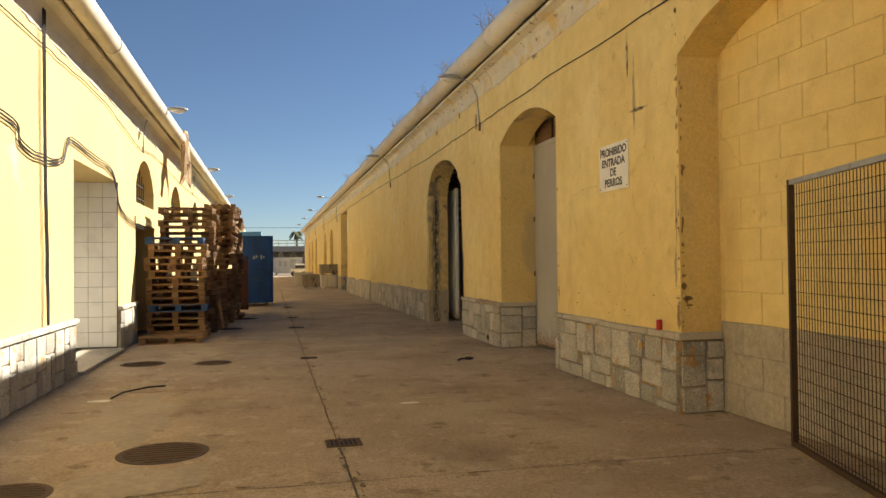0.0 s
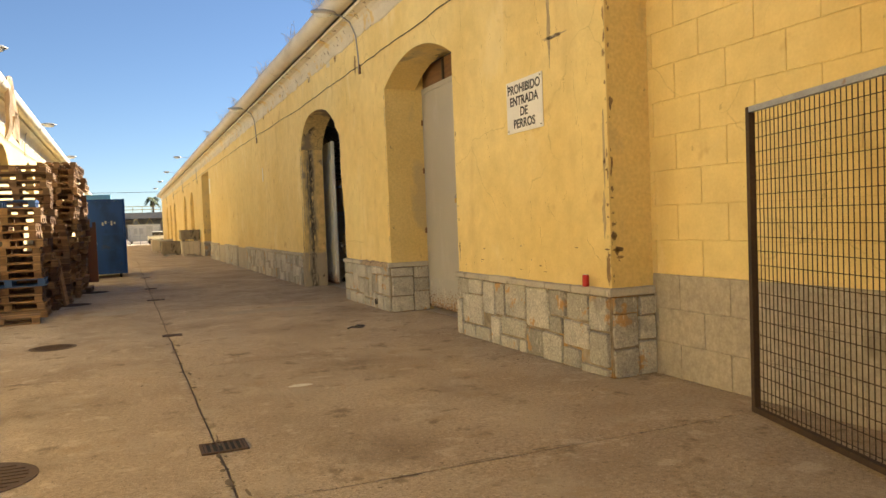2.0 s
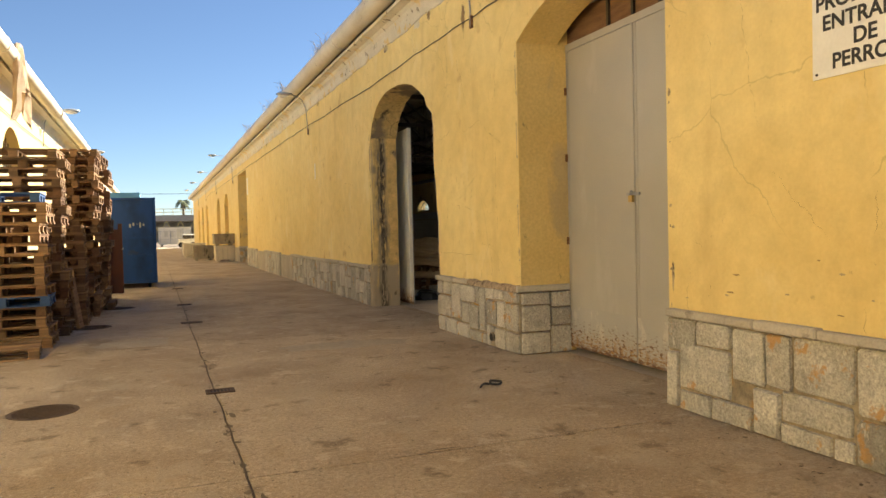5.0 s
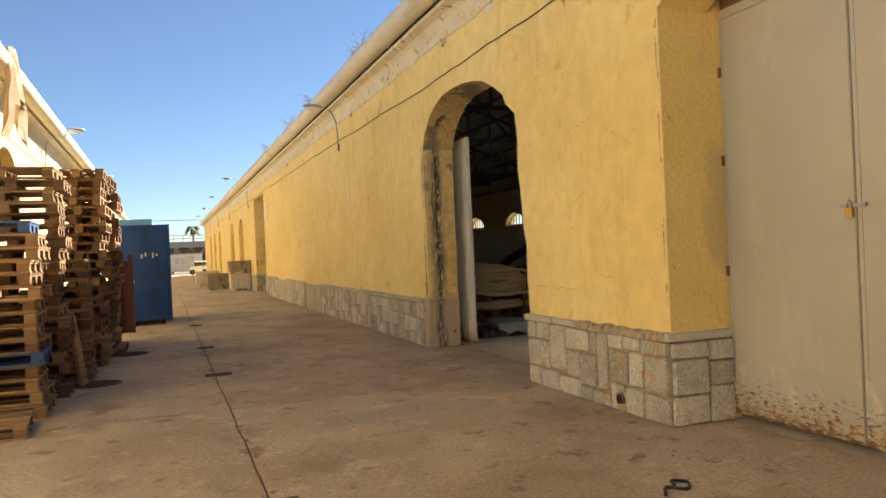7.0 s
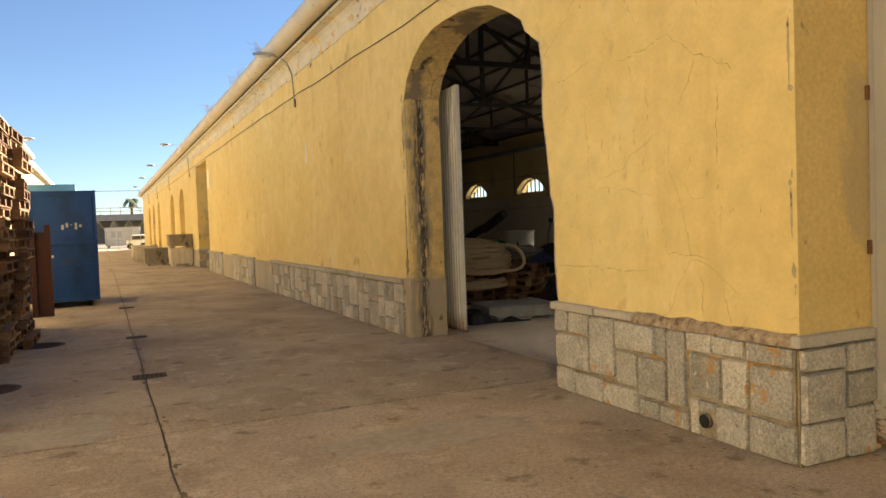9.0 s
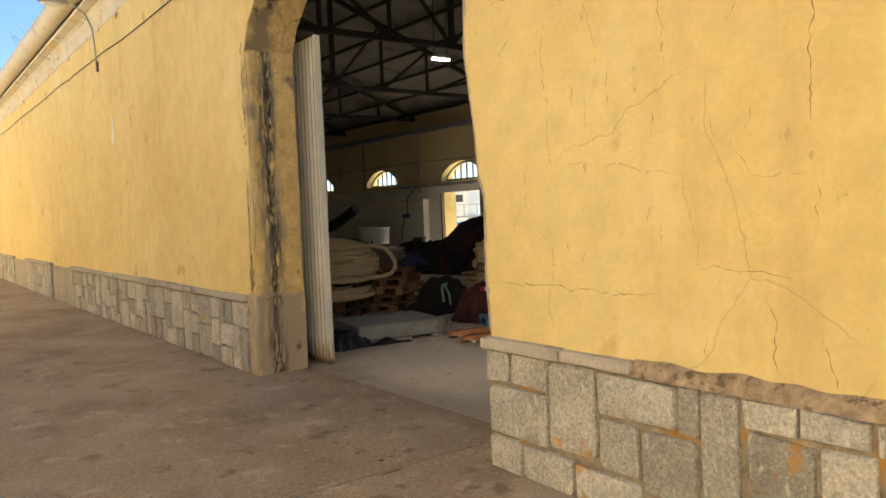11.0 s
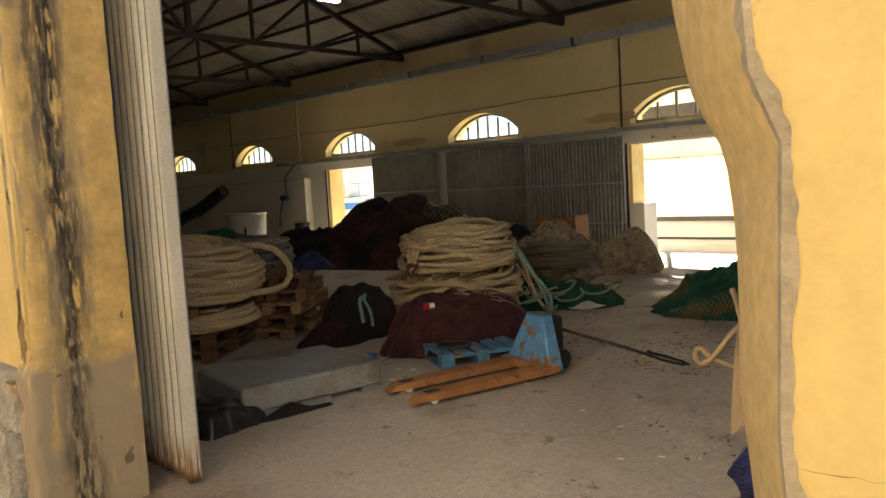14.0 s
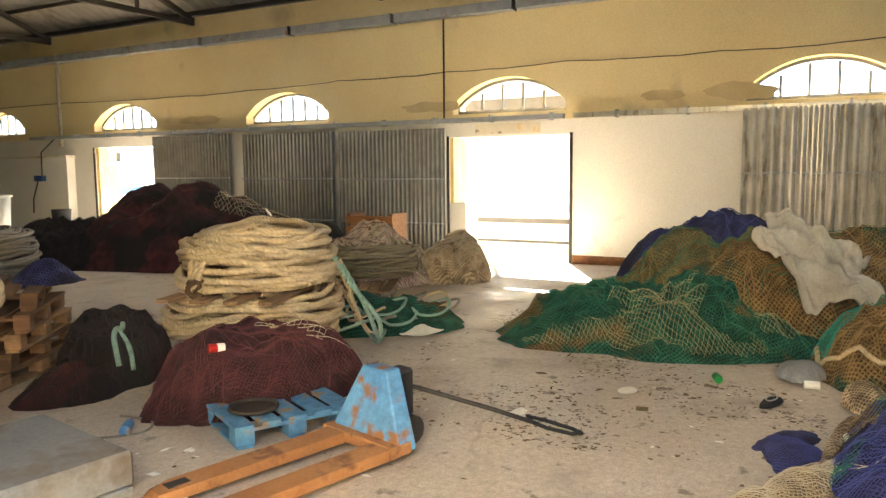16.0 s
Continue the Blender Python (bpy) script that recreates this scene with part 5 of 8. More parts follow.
# ---- inside the shed: nets, ropes and gear ----
def heap(name, cx, cy, rx, ry, height, seed, mat, label, turn=0.0, fold=0.16, power=1.5, z=0.0, category="net pile", n_r=36, n_a=110, skew=(0, 0)):
    """A heap of netting: an uneven dome with folds; gives the thing and its height at any plan point."""
    ca, sa = math.cos(radians(turn)), math.sin(radians(turn))

    def edge(a):
        return 1 + 0.22 * noise.noise(Vector((math.cos(a) * 1.3 + seed, math.sin(a) * 1.3, seed))) + 0.09 * noise.noise(Vector((math.cos(a) * 4 + seed, math.sin(a) * 4, 1)))

    def at(u, v):
        r = math.hypot(u, v)
        a = math.atan2(v, u)
        rr = min(1.0, r / edge(a))
        base = (1 - rr ** 2) ** power if power >= 1 else (1 - rr ** 2.6) ** power
        p = Vector((u * rx, v * ry, seed * 3.7))
        ridge = 1 - abs(noise.noise(p * 1.7)) * 2
        crease = 1 - abs(noise.noise(Vector((p.x * 2.6 + 0.9 * p.y, p.y * 5.2 - 0.6 * p.x, seed)))) * 2.4
        f = fold * (ridge * 0.7 + 0.45 * crease + 0.6 * noise.noise(p * 3.0) + 0.32 * noise.noise(p * 7.0) - 0.45)
        f += fold * (0.30 * (1 - 2.2 * abs(noise.noise(p * 5.5))) + 0.16 * noise.noise(p * 13.0)) * (category == "net pile")
        zz = height * (base * (1 + 0.45 * noise.noise(p * 1.1))) + f * min(1, 6 * (1 - rr)) * (0.35 + 0.65 * base) * (height ** 0.5)
        return rr, Vector((cx + ca * (u * rx + skew[0] * zz) - sa * (v * ry + skew[1] * zz), cy + sa * (u * rx) + ca * (v * ry), z + max(0.006, zz) if rr < 1 else z + 0.002))

    if category == "net pile" and rx > 0.5 and n_r < 50:
        n_r, n_a = 50, 160
    th = empty(name, pose(cx, cy, z), label, category)
    bm = bmesh.new()
    inv = th.matrix_world.inverted()
    top = bm.verts.new(inv @ at(0, 0)[1])
    prev = None
    for i in range(1, n_r + 1):
        ring = []
        for k in range(n_a):
            a = 2 * math.pi * k / n_a
            q = i / n_r * edge(a)
            ring.append(bm.verts.new(inv @ at(q * math.cos(a), q * math.sin(a))[1]))
        for k in range(n_a):
            if prev:
                bm.faces.new((prev[k], ring[k], ring[(k + 1) % n_a], prev[(k + 1) % n_a]))
            else:
                bm.faces.new((top, ring[k], ring[(k + 1) % n_a]))
        prev = ring
    part("net_body", bm, mat, th, smooth=True)
    return th, at, (rx, ry)


def drape(hp, mat, step, where, thick=0.006, lift=0.012, name="netting", r_max=0.96):
    """Real meshes of twine laid over part of a heap."""
    th, at, (rx, ry) = hp
    inv = th.matrix_world.inverted()
    bm = bmesh.new()
    vs = {}
    n = int(2.4 * max(rx, ry) / step)

    def vert(i, j):
        if (i, j) not in vs:
            u, v = (i + j) * step * 0.62 / rx, (i - j) * step * 0.42 / ry
            rr, p = at(u, v)
            p = p + Vector((0.25 * step * noise.noise(p * 7), 0.25 * step * noise.noise(p * 7 + Vector((5, 5, 5))), lift + 0.01 * noise.noise(p * 9)))
            vs[i, j] = bm.verts.new(inv @ p) if rr < r_max and where(u, v) else None
        return vs[i, j]

    for i in range(-n, n):
        for j in range(-n, n):
            q = (vert(i, j), vert(i + 1, j), vert(i + 1, j + 1), vert(i, j + 1))
            if all(q):
                bm.faces.new(q)
    for v in [v for v in bm.verts if not v.link_faces]:
        bm.verts.remove(v)
    ob = part(name, bm, mat, th)
    w = ob.modifiers.new("strands", "WIREFRAME")
    w.thickness, w.use_replace, w.use_even_offset = thick, True, False
    return ob


def strands(hp, mat, count, seed, thick=0.007, where=None, name="loose_twine"):
    """Single cords and fold edges that wander over a heap, as three-sided bars."""
    th, at, (rx, ry) = hp
    inv = th.matrix_world.inverted()
    r2 = random.Random(seed)
    vs, fs = [], []
    for k in range(count):
        u, v, a = r2.uniform(-0.75, 0.75), r2.uniform(-0.75, 0.75), r2.uniform(0, 6.3)
        bend, first = r2.uniform(-0.35, 0.35), True
        for q in range(r2.randint(8, 22)):
            rr, p = at(u, v)
            if rr > 0.97 or (where and not where(u, v)):
                break
            p = inv @ (p + Vector((0, 0, 0.012)))
            st, side = len(vs), Vector((-math.sin(a), math.cos(a), 0)) * thick / 2
            vs += [p - side, p + side, p + Vector((0, 0, thick))]
            if not first:
                fs += [(st - 3 + c, st - 3 + (c + 1) % 3, st + (c + 1) % 3, st + c) for c in range(3)]
            first = False
            a += bend * 0.4 + r2.uniform(-0.35, 0.35)
            u, v = u + 0.055 * math.cos(a) / rx, v + 0.055 * math.sin(a) / ry
    me = bpy.data.meshes.new(name)
    me.from_pydata(vs, [], fs)
    me.materials.append(mat)
    ob = new(name, me)
    ob.parent = th
    tagged(ob, kind="stuff")


def patch(seed, level, sc=1.6):
    return lambda u, v: noise.noise(Vector((u * sc + seed, v * sc, seed))) > level


def rope_coil(name, cx, cy, z0, radius, rope, loops, mat, label, seed, height, lean=(0.0, 0.0), barrel=0.07, crown=6, loose=1.0, group="rope coils"):
    """A hank of rope: loops that climb a barrel, wander over and under one another, and close in on top."""
    th = empty(name, pose(cx, cy, z0), label, "rope", group)

    def run(first, count, seed_, grow):
        pts = []
        n = 34
        for i in range(int(count * n) + 1):
            q = i / n
            a = 2 * math.pi * q + first
            c = Vector((math.cos(a), math.sin(a), 0))
            k = min(1.0, q / max(1e-6, count))
            rad = radius * (1 - barrel * (2 * k - 0.9) ** 2) if grow else radius * (0.93 - 0.60 * k)
            zz = rope + (height - 2 * rope) * k if grow else height - 0.6 * rope + rope * 1.5 * math.sin(2.6 * k)
            w = Vector((c.x * 0.8 + seed_, c.y * 0.8, q * 0.43))
            rad += loose * rope * (1.5 * noise.noise(w) + 0.9 * noise.noise(w * 2.3)) + 0.05 * radius * noise.noise(Vector((c.x + seed_, c.y, 0.2 * k)))
            zz += loose * rope * (2.0 * noise.noise(w + Vector((7, 3, 0))) + 1.0 * noise.noise(w * 2.1 + Vector((1, 9, 4))))
            pts.append(Vector((c.x * rad, c.y * rad, max(rope, zz) + (lean[0] * c.x + lean[1] * c.y) * (0.3 + 0.7 * k))))
        return pts

    tube("coil", run(0.3 * seed, loops, seed * 1.7, True), rope, mat, th, seg=7)
    tube("inner_coil", [Vector((p.x * 0.88, p.y * 0.88, p.z + 0.4 * rope)) for p in run(0.9 * seed, loops, seed * 2.9, True)], rope, mat, th, seg=6)
    tube("top_coil", run(1.1 * seed, crown, seed * 0.9, False), rope, mat, th, seg=7)
    return th


def tied(coil, ang, radius, rope, top, mat, dark, seed):
    """A lashing round the coil's wall, a dark knot under it and a frayed end on top."""
    c, d = Vector((math.cos(ang), math.sin(ang), 0)), Vector((-math.sin(ang), math.cos(ang), 0))
    for k in range(3):
        o = d * (k - 1) * rope * 1.7
        tube("lashing", eased([c * (radius * 0.90) + o + Vector((0, 0, top * 0.62)), c * (radius + rope * 0.9) + o * 1.2 + Vector((0, 0, top * 0.60)), c * (radius + rope * 1.6) + o * 1.1 + Vector((0, 0, top * 0.48)),
                               c * (radius + rope * 2.0) + o * 0.8 + Vector((0, 0, top * 0.35)), c * (radius + rope * 1.5) + o * 0.6 + Vector((0, 0, rope))], 5), rope * 0.85, mat, coil, seg=6)
    r2 = random.Random(seed)
    pts = [c * (radius + rope * 2.2 + 0.6 * rope * math.sin(5 * t)) + d * rope * 2.4 * math.cos(7 * t + seed) + Vector((0, 0, 0.12 * top + rope * 2.2 * math.sin(4 * t))) for t in np.linspace(0, 3.1, 26)]
    tube("knot", pts, rope * 0.55, dark, coil, seg=6)
    for k in range(9):
        a = r2.uniform(0, 6.3)
        e = c * radius * 0.45 + d * radius * 0.35
        tube("frayed_end", eased([e + Vector((0, 0, top + rope)), e + Vector((0.05 * math.cos(a), 0.05 * math.sin(a), top + 0.07)), e + Vector((0.10 * math.cos(a), 0.10 * math.sin(a), top + 0.06 + r2.uniform(-0.03, 0.07)))], 3), rope * 0.33, mat, coil, seg=5)


# stacks of wood under the ropes
for k in range(2):
    place_pallet(1, pose(2.75, 19.45, 0.002 + 0.1445 * k, 0, 0, 35))
rope_coil("rope_coil", 2.73, 19.48, 0.292, 0.68, 0.030, 4, ROPE, "lower coil of thick beige rope on a pallet", 3, 0.17, loose=0.6, crown=2)
place_pallet(0, pose(2.8, 19.5, 0.46, 0, 0, 20))
rope_coil("rope_coil", 2.68, 19.42, 0.605, 0.72, 0.030, 16, ROPE, "large leaning coil of thick beige mooring rope", 8, 0.56, lean=(-0.05, 0.07), barrel=0.10, crown=8, loose=1.2)
lp = [Vector((-0.2, 0.3, 0)) + Vector(q) for q in [(3.2, 18.75, 1.13), (3.38, 18.58, 1.13), (3.5, 18.46, 1.08), (3.57, 18.39, 0.98), (3.6, 18.34, 0.88), (3.6, 18.34, 0.78), (3.55, 18.38, 0.69), (3.46, 18.45, 0.65), (3.3, 18.5, 0.64), (3.15, 18.52, 0.64)]]
tagged(tube("rope_end", lp, 0.034, ROPE, seg=8), "loose loop of beige rope hanging from the coil", "rope")
place_pallet(0, pose(5.5, 18.15, 0.0, 0, 0, 20))
rope_coil("rope_coil", 5.5, 18.15, 0.146, 0.80, 0.030, 9, ROPE, "lower coil of thick beige rope under a pallet board", 11, 0.45, loose=2.1)
pb = empty("pallet_boards", pose(5.45, 18.1, 0.60, 0, 0, 18), "flat wooden boards between two rope coils", "boards")
for k in range(4):
    part("board", boxes((-0.85, 0.75, -0.5 + 0.3 * k, -0.38 + 0.3 * k, 0, 0.03)), WOOD, pb)
top_coil = rope_coil("rope_coil", 5.5, 18.12, 0.632, 0.70, 0.030, 11, ROPE, "coil of clean beige rope tied on top of another", 14, 0.46, barrel=0.06, crown=9, loose=1.9)
tied(top_coil, 3.1, 0.68, 0.034, 0.47, ROPE, rope_mat("dirty_lashing", (0.10, 0.06, 0.03), (0.20, 0.12, 0.06)), 5)
for k, (x, y) in enumerate(((6.15, 17.75), (6.0, 17.55), (6.3, 18.0), (5.85, 17.45))):
    rr_ = random.Random(k)
    pts = [(x - 0.35, y + 0.35, 0.95), (x - 0.1, y + 0.05, 0.9), (x + 0.05, y - 0.1, 0.6), (x + 0.12, y - 0.18 - 0.05 * k, 0.3), (x + 0.25, y - 0.25, 0.05), (x + 0.6, y - 0.2 + 0.1 * k, 0.04)]
    tagged(tube("rope_end", eased(pts), 0.022, ROPEGREEN if k % 2 else ROPE, seg=8), "loose rope end hanging down a coil", "rope", "loose rope ends")
# grey coils further back
rope_coil("rope_coil", 7.0, 25.4, 0.0, 1.0, 0.026, 16, ROPEGREY, "large coil of dull grey rope", 21, 0.75, crown=10, loose=1.6)
rope_coil("rope_coil", 5.2, 24.0, 0.0, 0.9, 0.026, 14, ROPEGREY, "coil of dull grey rope on the floor", 23, 0.62, crown=9, loose=1.8)
teal = heap("net_pile", 6.6, 25.6, 0.95, 0.8, 0.25, 4.1, NETGREEN, "pale teal netting on a grey rope coil", z=0.72)
drape(teal, STRGREEN, 0.07, patch(2, -0.2))
for k in range(4):
    place_pallet(1 if k % 2 else 0, pose(3.95, 19.62, 0.002 + 0.1445 * k, 0, 0, 25 + 6 * k))
place_pallet(1, pose(4.0, 19.75, 0.60, 4, 0, 50))
bluebag = heap("plastic_sack", 4.4, 19.6, 0.35, 0.26, 0.18, 7.7, NETNAVY, "crumpled dark blue plastic sack on pallets", z=0.70, category="sack")

# net heaps
h_m = heap("net_pile", 4.46, 17.17, 0.80, 0.60, 0.52, 1.3, NETMAROON, "heap of maroon fishing net over a blue pallet", -23, 0.11, 0.62)
drape(h_m, STRMAROON, 0.027, patch(4, -0.25, 1.9), 0.0036)
lm = h_m[1](-0.58, -0.46)[1]
mc = empty("drink_can", pose(lm.x, lm.y, lm.z + 0.035, 90, 0, 60), "crushed red and white can on the maroon net", "can", "dropped cans")
b2 = bmesh.new()
cyl(b2, 0.033, 0.030, 0.055, 16, pose(0, 0, -0.06))
part("body", b2, CANRED, mc)
b2 = bmesh.new()
cyl(b2, 0.030, 0.026, 0.05, 16, pose(0, 0, -0.003))
part("crushed_end", b2, SIGNW, mc)
drape(h_m, STRTAN, 0.06, lambda u, v: 0.1 < u + 0.4 * v < 0.28 and v > -0.6 and v < 0.3, 0.006, 0.02, "pale_netting")
h_m2 = heap("net_pile", 3.95, 17.36, 0.36, 0.30, 0.27, 2.9, NETMAROON, "small spill of maroon net on the floor", 0, 0.1, 0.9)
drape(h_m2, STRMAROON, 0.036, patch(3, -0.5), 0.005)
h_k0 = heap("net_pile", 4.34, 18.66, 0.54, 0.44, 0.50, 5.2, NETBLACK, "tangled heap of black net", 30, 0.20, 0.55)
h_k1 = heap("net_pile", 3.78, 18.48, 0.40, 0.34, 0.24, 6.1, NETDARK, "dark maroon net scraps on the floor", 0, 0.15, 1.0)

def on_heap(hp, uv, lift=0.02):
    return eased([hp[1](u, v)[1] + Vector((0, 0, lift)) for u, v in uv])


tagged(tube("rope_end", on_heap(h_k0, [(-0.30, -0.30), (-0.45, -0.36), (-0.62, -0.34), (-0.76, -0.36), (-0.86, -0.44), (-0.92, -0.5)]), 0.020, ROPEGREEN, seg=8), "strand of pale green rope on the black net", "rope")
tagged(tube("rope_end", on_heap(h_k0, [(-0.60, -0.34), (-0.62, -0.48), (-0.70, -0.60), (-0.78, -0.68)]), 0.019, ROPEGREEN, seg=8), "short pale green rope end on the black net", "rope")
h_d = heap("net_pile", 10.78, 24.40, 1.5, 2.35, 1.34, 9.4, NETDARK, "huge heap of dark maroon and black trawl net", 28, 0.05, 0.75, z=-0.08, n_r=52, n_a=150)
h_d2 = heap("net_pile", 9.45, 26.3, 1.2, 1.6, 0.72, 4.2, NETBLACK, "low black skirt of the dark trawl net heap", 28, 0.14, 0.8, z=-0.06, n_r=52, n_a=150)
strands(h_d2, STRBLACK, 60, 33, 0.012)
drape(h_d, STRTAN, 0.10, lambda u, v: -0.85 < v < -0.25 and -0.55 < u < 0.35 and noise.noise(Vector((u * 3, v * 5, 1))) > -0.15, 0.009, 0.03, "pale_netting")
h_p = heap("net_pile", 9.9, 19.75, 1.05, 0.85, 0.78, 3.3, NETPINK, "pile of pale pinkish net and line", 0, 0.16, 0.8, z=-0.06)
drape(h_p, STRTAN, 0.06, patch(6, -0.1), 0.006)
rope_coil("rope_coil", 9.55, 19.6, 0.12, 0.74, 0.018, 15, rope_mat("olive_rope", (0.22, 0.19, 0.12), (0.32, 0.28, 0.18)), "loose coil of thin olive line round the net pile", 31, 0.42, crown=5, loose=2.6)
place_pallet(0, pose(8.9, 19.2, -0.05, 0, 0, 25))
h_t = heap("net_pile", 10.95, 18.95, 0.78, 0.68, 0.68, 8.8, NETTAN, "rounded heap of tan net by the doorway", 0, 0.1, 0.75, z=-0.10)
drape(h_t, STRTAN, 0.06, patch(1, -0.2), 0.005)
h_g0 = heap("net_pile", 7.1, 17.75, 0.95, 0.62, 0.26, 4.4, NETGREEN, "low tangle of green and olive rope and net", -30, 0.16, 0.9, z=-0.03)
for k in range(16):
    rr_ = random.Random(60 + k)
    x, y = 7.0 + rr_.uniform(-0.8, 0.8), 17.7 + rr_.uniform(-0.5, 0.5)
    pts = [(x + 0.28 * math.cos(t * 1.1 + k) * (1 + 0.2 * math.sin(3 * t)), y + 0.22 * math.sin(t * 1.2 + k), 0.12 + 0.03 * k / 4 + 0.05 * math.sin(t * 2 + k)) for t in np.linspace(0, 4.5, 9)]
    tagged(tube("rope_end", eased(pts, 5), 0.016, (ROPEGREEN, ROPE, ROPEGREY)[k % 3], seg=6), "tangled rope end on the floor", "rope", "loose rope ends")
heap("plastic_sack", 6.95, 17.2, 0.32, 0.2, 0.05, 3.1, TARP, "flattened white plastic scrap on the floor", category="sack", fold=0.06)
h_n = heap("net_pile", 9.9, 14.45, 1.6, 1.4, 1.02, 2.2, NETNAVY, "big heap of navy net under other nets", 0, 0.08, 0.7, z=-0.06)
h_o = heap("net_pile", 8.85, 13.85, 1.35, 2.1, 0.98, 6.6, NETOCHRE, "big heap of ochre and green trawl net", 10, 0.12, 0.72, z=-0.05, n_r=52, n_a=150)
drape(h_o, STROCHRE, 0.030, patch(8, -0.1, 2.2), 0.0045)
drape(h_o, STRGREEN, 0.042, patch(12, 0.08, 1.7), 0.005, 0.02, "green_netting")
h_g = heap("net_pile", 8.05, 14.75, 1.15, 1.85, 0.50, 5.5, NETGREEN, "green trawl net spread over the heap's foot", 28, 0.2, 0.95, z=-0.04, n_r=52, n_a=150)
drape(h_g, STRGREEN, 0.038, patch(5, -0.2, 2.0), 0.004)
drape(h_g, STROLIVE, 0.055, lambda u, v: u < -0.2 and noise.noise(Vector((u * 2.4, v * 2.4, 7))) > 0.0, 0.007, 0.02, "olive_netting")
drape(h_g, STROCHRE, 0.045, lambda u, v: v < -0.15 and noise.noise(Vector((u * 2, v * 2, 3))) > -0.05, 0.006, 0.016, "ochre_netting")
tarp = empty("tarpaulin", pose(8.2, 13.4, 0.7), "crumpled dirty white tarpaulin thrown over the nets", "tarpaulin")


def cloth_on(hp, thing, u0, u1, v0, v1, seed, n=46):
    """A sheet that follows a heap with sharp crumples and a ragged outline."""
    th, at, rr = hp
    inv = thing.matrix_world.inverted()
    bm = bmesh.new()
    g = []
    for i in range(n + 1):
        row = []
        for j in range(n + 1):
            a, b = i / n, j / n
            u = u0 + (u1 - u0) * a + 0.20 * (b - 0.5) + 0.16 * noise.noise(Vector((b * 3 + seed, a, 0)))
            v = v0 + (v1 - v0) * b + 0.16 * noise.noise(Vector((a * 3, b + seed, 4)))
            p = at(u, v)[1]
            w = 0.13 * (1 - 2.4 * abs(noise.noise(Vector((a * 3.2 + 1.2 * b + seed, b * 2.0, 1))))) + 0.06 * (1 - 2.4 * abs(noise.noise(Vector((a * 7, b * 6 - a * 3, seed))))) + 0.01 * noise.noise(Vector((a * 22, b * 22, seed)))
            row.append(bm.verts.new(inv @ (p + Vector((-0.35 * w, -0.15 * w, 0.05 + max(-0.03, w))))))
        g.append(row)
    for a, b in zip(g[:-1], g[1:]):
        for k in range(n):
            bm.faces.new((a[k], a[k + 1], b[k + 1], b[k]))
    bmesh.ops.solidify(bm, geom=bm.faces[:], thickness=0.004)
    part("sheet", bm, TARP, thing, smooth=True)


cloth_on(h_o, tarp, -0.82, -0.42, -0.30, 0.12, 3.0)
h_f = heap("net_pile", 7.15, 12.85, 0.75, 0.72, 0.62, 1.9, NETOCHRE, "ochre and green net bundle", 0, 0.16, 0.8, z=-0.03)
drape(h_f, STROCHRE, 0.036, patch(2, -0.3), 0.004)
drape(h_f, TEALTW, 0.03, lambda u, v: u + 0.3 * v > -0.15, 0.005, 0.03, "teal_netting")
hem = [h_f[1](0.92 * math.cos(a), 0.92 * math.sin(a))[1] + Vector((0, 0, 0.02)) for a in np.linspace(1.6, 4.6, 26)]
tube("hem_rope", [h_f[0].matrix_world.inverted() @ p for p in hem], 0.02, ROPE, h_f[0])
h_r = heap("net_pile", 8.0, 13.75, 0.22, 0.42, 0.13, 2.7, NETTAN, "rolled tan net at the heap's foot", 20, 0.05, 0.7, z=-0.04)
strands(h_r, STRTAN, 30, 21, 0.006)
h_f2 = heap("net_pile", 7.6, 12.5, 0.8, 0.6, 0.95, 3.8, NETNAVY, "navy net on an ochre bundle", 0, 0.15, 0.8, z=-0.03)
heap("plastic_sack", 6.75, 13.6, 0.24, 0.17, 0.11, 4.7, SLABM, "small greyish plastic bag on the floor", category="sack", fold=0.07, power=0.55)
h_b = heap("net_pile", 4.92, 12.84, 1.15, 0.55, 0.32, 8.1, NETNAVY, "blue net with a tan edge heaped inside the doorway", -14, 0.16, 0.85, n_r=52, n_a=150)
drape(h_b, STRBLUE, 0.030, patch(9, -0.25, 2.0), 0.0035)
drape(h_b, STRGREEN, 0.04, lambda u, v: v > 0.55 and noise.noise(Vector((u * 3, v * 3, 2))) > -0.1, 0.005, 0.016, "green_netting")
hem = [h_b[1](0.97 * math.cos(a), 0.97 * math.sin(a))[1] + Vector((0, 0, 0.035 + 0.02 * math.sin(5 * a))) for a in np.linspace(0.2, 3.9, 60)]
tube("hem_rope", [h_b[0].matrix_world.inverted() @ p for p in hem], [0.035 + 0.012 * math.sin(k * 0.9) for k in range(60)], NETTAN, h_b[0], "rolled tan net edge")
h_b2 = heap("net_pile", 2.85, 12.95, 0.62, 0.62, 0.32, 2.6, NETNAVY, "blue net spilling by the door jamb", 0, 0.15, 0.9)
drape(h_b2, STRBLUE, 0.034, patch(7, -0.2, 2.0), 0.0035)
h_b3 = heap("net_pile", 4.80, 13.56, 0.40, 0.17, 0.05, 6.9, NETNAVY, "flat scrap of navy net on the floor", 12, 0.06, 0.8)
drape(h_b3, STRBLUE, 0.03, patch(3, -0.5), 0.0035, 0.006)
h_b4 = heap("net_pile", 5.12, 13.62, 0.30, 0.12, 0.03, 3.9, NETNAVY, "thin tongue of navy net on the floor", -30, 0.05, 0.8)
